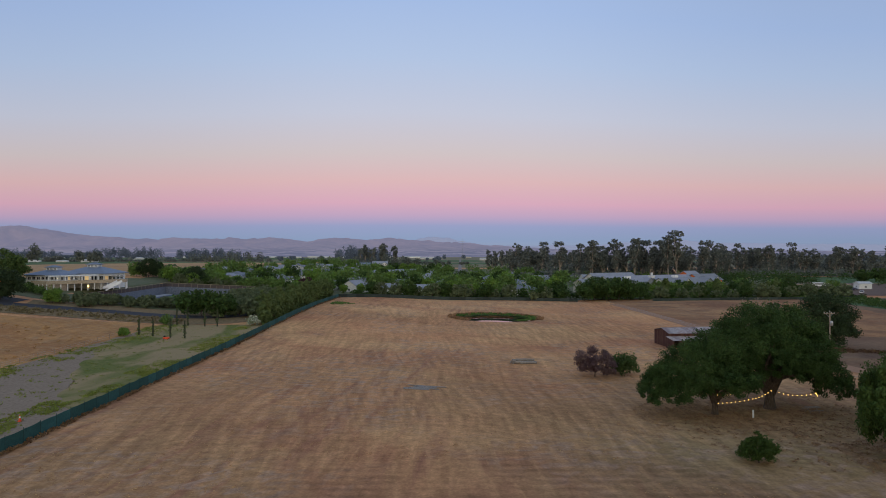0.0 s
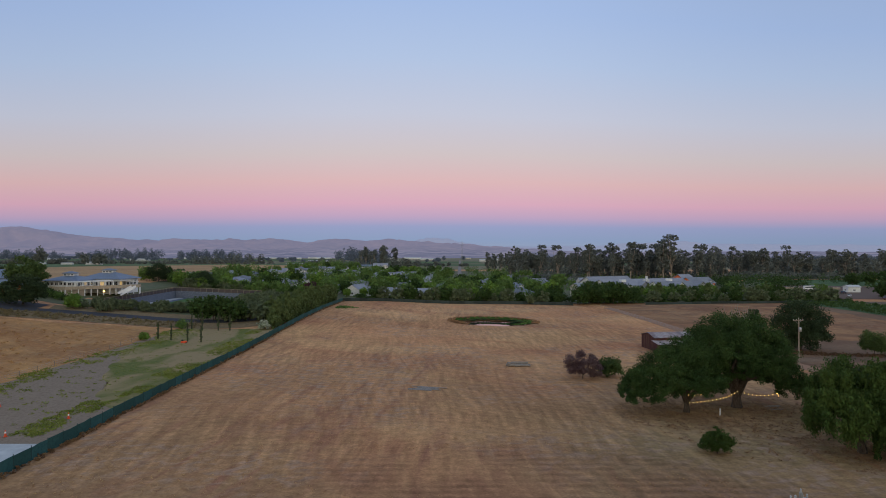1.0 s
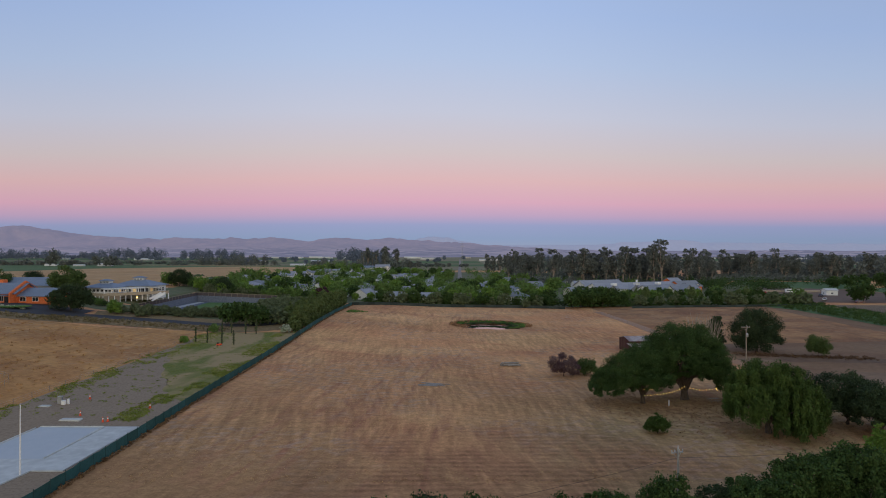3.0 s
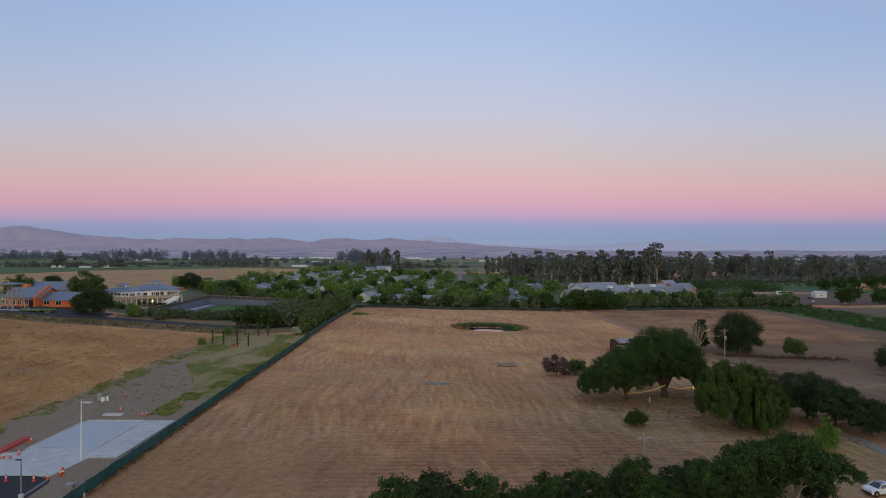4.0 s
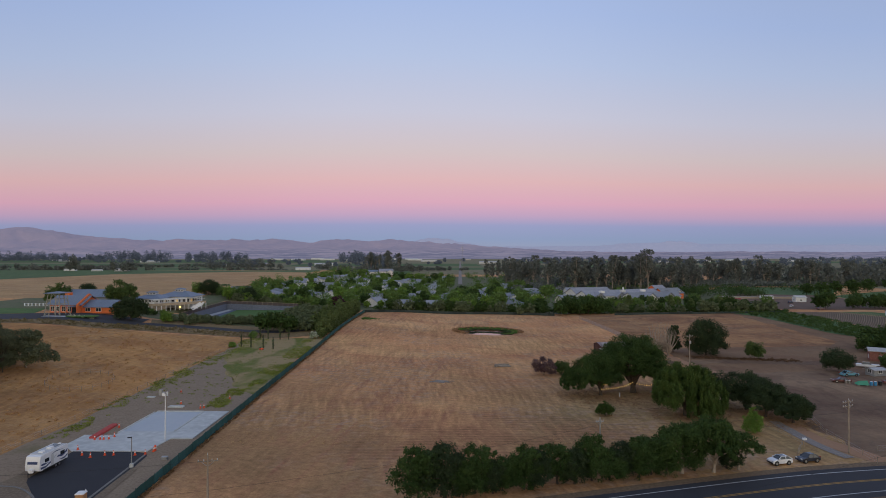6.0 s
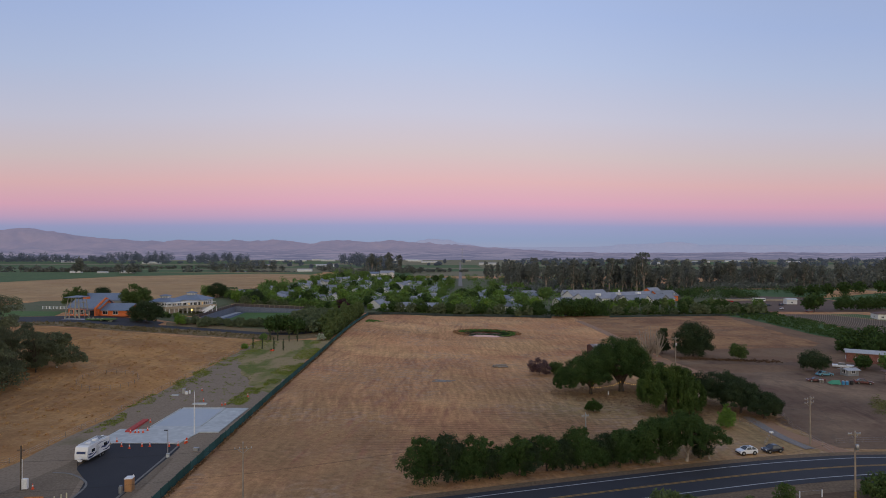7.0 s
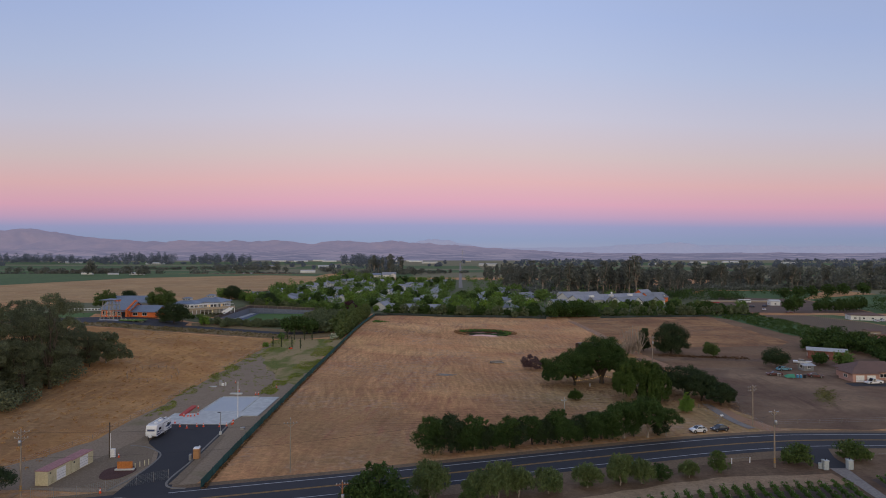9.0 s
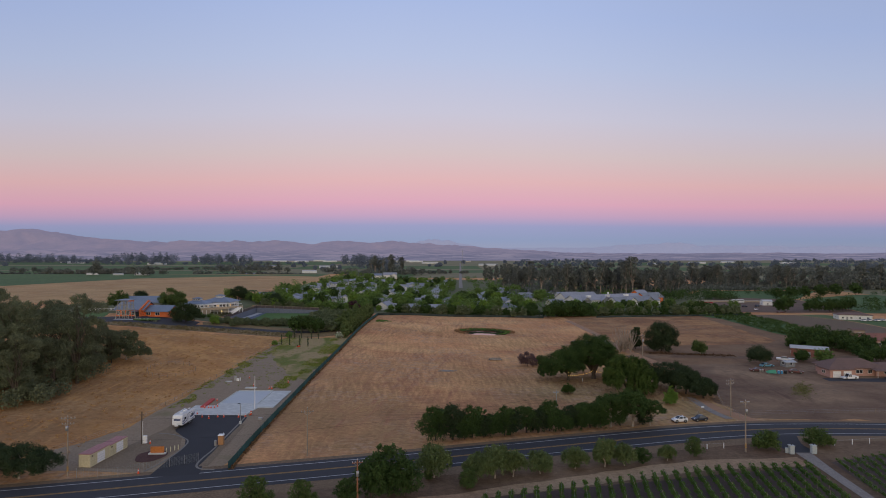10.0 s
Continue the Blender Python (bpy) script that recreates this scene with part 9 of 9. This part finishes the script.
for k in range(34):
    y_ = 950 + 1900 * rw_.random()
    xc = rw_.uniform(-0.9, 0.9) * y_
    for j in range(rw_.randrange(2, 9)):
        spots.append((xc + rw_.uniform(-60, 60), y_ + rw_.uniform(-12, 12), rw_.uniform(8, 22), rw_.uniform(6, 17)))
hedgerows = []
for x0, y0, x1, y1, n, w, hgt in ((-930, 1130, -830, 1130, 8, 16, 12), (-790, 1160, -680, 1150, 12, 16, 9), (-640, 800, -500, 790, 18, 12, 9), (-505, 700, -485, 700, 3, 13, 21), (-440, 705, -415, 705, 4, 13, 13), (-425, 860, -400, 860, 4, 14, 17),
                                 (-480, 1090, -330, 1110, 14, 18, 25), (-262, 1130, -235, 1130, 4, 18, 16), (-190, 860, -120, 880, 12, 13, 15), (-105, 1010, -95, 1010, 2, 13, 20), (-85, 980, -45, 990, 6, 14, 17), (-420, 960, -250, 930, 18, 10, 6),
                                 (-900, 990, -600, 960, 26, 10, 6), (-330, 790, -240, 800, 9, 10, 7), (-800, 1330, -400, 1290, 30, 14, 10)):
    for k in range(n):
        u = (k + rw_.random()) / n
        hedgerows.append((x0 + (x1 - x0) * u, y0 + (y1 - y0) * u + rw_.uniform(-8, 8), w * rw_.uniform(0.7, 1.3), hgt * rw_.uniform(0.6, 1.15)))
far_wood("hedgerow_trees", "dark hedgerows and clumps between green fields", hedgerows, M_GROVE, 32, 2.4, 120)
for x, y, rz, sc in ((-290, 1120, 8, 0.5), (-440, 720, -10, 0.32), (-520, 735, 6, 0.25), (-475, 722, 12, 0.22)):
    copy_thing(far_a, pose(x, y, ground_z(x, y), 0, 0, rz)).scale = (sc, sc, sc * 1.6)
far_wood("valley_woods", "rows of dark trees beyond a grove and village", [q for q in spots if q[1] < 1120], M_GROVE, 30, 2.0, 150)
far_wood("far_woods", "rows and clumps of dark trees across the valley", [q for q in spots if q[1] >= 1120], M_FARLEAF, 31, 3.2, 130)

# ---- near vineyard: rows of vines on posts ----
def vine_row(x0, y0, y1, seed, slant, density=1.0, group="near vineyard rows", hgt=1.5):
    n = int(abs(y1 - y0))
    r = thing("vine_row", "row of green grapevines on a wire trellis", "vine row", x0, y0, 0, group=group)
    lob = [((slant * (j + 0.5) / max(1, n), -(j + 0.5), hgt * 0.72), (0.34, 0.85, hgt * 0.44)) for j in range(n)]
    me, _ = crown_mesh("leaves", lob, int(96 * n * density), 0.23, seed, clumps=7, spread=0.55, shell=0.4, floor=-0.9)
    part("leaves", me, M_VINE, r)
    for j in range(0, n + 1, 5):
        part("post", Build().rod((slant * j / max(1, n), -j, -0.1), (slant * j / max(1, n), -j, hgt + 0.35), 0.04, n=5), M_WOOD_POLE, r)
    part("wire", Build().rod((0, 0, hgt * 0.7), (slant, -n, hgt * 0.7), 0.012, n=3).rod((0, 0, hgt * 1.05), (slant, -n, hgt * 1.05), 0.012, n=3), M_STEEL, r)
    return r


for k in range(29):
    x0 = 3.0 + 2.35 * k
    y0 = -12.4 + (x0 - 3) * 0.29 if x0 < 48 else 0.65 + (x0 - 48) * 0.09
    if x0 < 71.5:
        vine_row(x0, y0, -44, 500 + k, -0.19 * int(abs(-44 - y0)))
for k in range(14):
    vine_row(77.2 + 2.35 * k, 5.5 + 0.8 * k, -24, 540 + k, -5.6, 0.5, "sparse vineyard rows", 0.95)


# young vineyard with pale tubes and low green rows
def tube_rows():
    sh = Build()
    for k in range(18):
        for j in range(58):
            u = (j + 0.5) / 58
            x = 209.5 + 2.55 * k - 11 * (1 - u) ** 2 + 9 * u * (1 - u)
            sh.rod((x, 180 + 107 * u, 0), (x, 180 + 107 * u, 0.65), 0.10, n=4)
    return sh


solid("vine_tubes", tube_rows(), M_WALL_TAN, "rows of pale tubes round young vines", "vine tubes", kind="stuff")
vs = [(rw_.uniform(0, 1), rw_.uniform(0, 1)) for _ in range(700)]
la, lb = resample(VINE_A, 50), resample(VINE_B, 50)
vspots = []
for u, v in vs:
    i = int(u * 50)
    p = la[i].lerp(lb[i], (int(v * 9) + 0.5) / 9)
    vspots.append((p.x + rw_.uniform(-1, 1), p.y + rw_.uniform(-1.5, 1.5), 2.2, 1.5))
far_wood("low_vines", "low green vines in a strip", vspots, foliage("low_vine_leaves", (0.028, 0.050, 0.014), (0.052, 0.084, 0.022)), 33, 0.5, 18)

# reeds and dry rim of the pond
rim = []
for k in range(1100):
    a = rw_.uniform(0, 6.283)
    rr = rw_.uniform(0.5, 0.98)
    if 2.7 < a < 5.0:
        continue
    rim.append((18 + 14 * rr * math.cos(a) - 0.25 * 11.5 * rr * math.sin(a), 203 + 11.5 * rr * math.sin(a), 1.4, 0.9))
far_wood("reeds", "green reeds on the bank of a pond", rim, M_REED, 35, 0.45, 14)
dry = []
for k in range(420):
    a = rw_.uniform(-0.6, 3.9)
    rr = rw_.uniform(0.99, 1.14)
    dry.append((18 + 14 * rr * math.cos(a) - 0.25 * 11.5 * rr * math.sin(a), 203 + 11.5 * rr * math.sin(a), 1.0, 0.7))
far_wood("dry_weeds", "reddish dry weeds round a pond", dry, foliage("red_dry_weeds", (0.17, 0.095, 0.05), (0.25, 0.15, 0.08)), 36, 0.35, 8)

lot = []
for k in range(70):
    lot.append((rw_.uniform(200, 262), rw_.uniform(396, 448), rw_.uniform(7, 11), rw_.uniform(6, 11)))
for k in range(40):
    lot.append((rw_.uniform(176, 212), rw_.uniform(318, 350), rw_.uniform(3, 6), rw_.uniform(2, 4.5)))
for k in range(150):
    lot.append((rw_.uniform(292, 520), rw_.choice((300, 322, 390, 470)) + rw_.uniform(-8, 8), rw_.uniform(6, 10), rw_.uniform(4, 9)))
far_wood("lot_greenery", "grey-green trees and shrubs round a parking lot", lot, M_OAK, 45, 0.8, 90)
corner = [(-45 + abs(rw_.gauss(0, 4)), 236 + rw_.gauss(0, 2.5), 1.5, 0.3) for _ in range(120)]
far_wood("weeds", "green weeds in the corner of a mown field", corner, M_REED, 46, 0.3, 10)

yard_weeds = [(110.0 + 0.62 * v + rw_.gauss(0, 1.5), 69.5 + v, rw_.uniform(0.8, 1.8), rw_.uniform(0.1, 0.25)) for v in (rw_.gauss(0, 4.5) for _ in range(260))]
far_wood("weeds", "patch of green weeds in a bare dirt yard", yard_weeds, foliage("yard_weed_leaves", (0.085, 0.085, 0.03), (0.14, 0.13, 0.05)), 47, 0.24, 8)

field_weeds = [(84 + 34 * u + rw_.uniform(-1, 1), 136.5 - 7.0 * u + rw_.gauss(0, 1.3), rw_.uniform(0.8, 1.8), rw_.uniform(0.25, 0.6)) for u in (k / 320 for k in range(320))]
far_wood("dry_weeds", "line of dark dead weeds along a field edge", field_weeds, foliage("dead_weed_stalks", (0.060, 0.036, 0.022), (0.125, 0.072, 0.04)), 48, 0.28, 10)

# green weeds over the gravel strip and along the fences
tuft = []
for k in range(4200):
    pick = rw_.random()
    if pick < 0.2:
        yy = rw_.uniform(71, 112)
        xx = -53.5 - 4.5 * rw_.random() ** 1.5 - (2.0 if 70 < yy < 95 else 0)
    elif pick < 0.62:
        yy = rw_.uniform(108, 172)
        xx = -52.5 - 7 * rw_.random() ** 1.6
    elif pick < 0.92:
        yy = 62 + 108 * rw_.random() ** 0.7
        xx = -81.0 + rw_.uniform(-2.0, 2.5 + 5.0 * step(yy, 100, 140) * rw_.random())
    else:
        yy = rw_.uniform(74, 172)
        xx = rw_.uniform(-81, -54)
    if noise.noise(Vector((xx * 0.16, yy * 0.09, 7.0))) < -0.02 and pick < 0.9:
        continue
    tuft.append((xx, yy, rw_.uniform(0.8, 2.0), rw_.uniform(0.06, 0.2)))
for k in range(70):
    tuft.append((-79.5 + rw_.uniform(-1.6, 1.6), 54 + rw_.gauss(0, 4), 1.4, 0.25))
far_wood("weeds", "patches of green weeds on gravel", tuft, foliage("weed_leaves", (0.11, 0.132, 0.022), (0.19, 0.20, 0.048)), 51, 0.24, 12)
bank = []
for k in range(900):
    i = rw_.randrange(len(LANE) - 24)
    x0, y0 = offset_line(LANE, -rw_.uniform(4.0, 14.0))[i]
    bank.append((x0 + rw_.uniform(-2, 2), y0 + rw_.uniform(-0.5, 0.5), rw_.uniform(0.8, 1.8), rw_.uniform(0.3, 0.9)))
far_wood("dry_weeds", "rough dry weeds on a bank beside a lane", bank, foliage("bank_weeds", (0.085, 0.072, 0.034), (0.15, 0.115, 0.055)), 56, 0.34, 10)
brush = []
for k in range(900):
    u = rw_.random()
    i = int(u * (len(FENCE) - 1))
    x0, y0 = FENCE[i]
    x1, y1 = FENCE[i + 1]
    v = rw_.random()
    brush.append((x0 + (x1 - x0) * v + rw_.uniform(0.2, 0.9), y0 + (y1 - y0) * v, 0.45, rw_.uniform(0.2, 0.6)))
far_wood("dry_weeds", "dry brown weeds along the foot of a fence", brush, foliage("dry_fence_weeds", (0.10, 0.058, 0.030), (0.19, 0.115, 0.058)), 52, 0.2, 12)
# straw tufts on the golden slope
straw = []
for k in range(700):
    xx, yy = rw_.uniform(-135, -86), rw_.uniform(4, 150)
    straw.append((xx, yy, rw_.uniform(0.8, 2.0), rw_.uniform(0.2, 0.55)))
far_wood("tall_grass", "tufts of tall golden dry grass on a slope", straw, foliage("straw", (0.27, 0.146, 0.057), (0.33, 0.188, 0.076), 0.2), 53, 0.24, 12)
mown = []
for k in range(3600):
    yy = 44 + 80 * rw_.random() ** 1.5
    xx = rw_.uniform(-47, 31 if yy < 100 else 50)
    if noise.noise(Vector((xx * 0.06, yy * 0.06, 3.0))) < -0.15:
        continue
    mown.append((xx, yy, rw_.uniform(0.5, 1.3), rw_.uniform(0.06, 0.14)))
far_wood("mown_straw", "scattered straw and stubble on a mown field", mown, foliage("straw_stubble", (0.25, 0.14, 0.065), (0.36, 0.215, 0.105), 0.35), 54, 0.12, 6)

# leaf litter under the oaks, added to darken the shaded ground
litter = []
for k in range(2600):
    cx, cy, r = rw_.choice(((36, 82, 9), (48, 86, 12), (54, 64, 9), (66, 70, 12), (44, 74, 14), (56, 76, 12), (72, 60, 7)))
    a, rr = rw_.uniform(0, 6.283), r * rw_.random() ** 0.7
    litter.append((cx + rr * math.cos(a), cy + rr * math.sin(a), rw_.uniform(0.5, 1.2), rw_.uniform(0.04, 0.08)))
far_wood("leaf_litter", "brown leaf litter on the ground under oaks", litter, M_LITTER, 55, 0.2, 9)
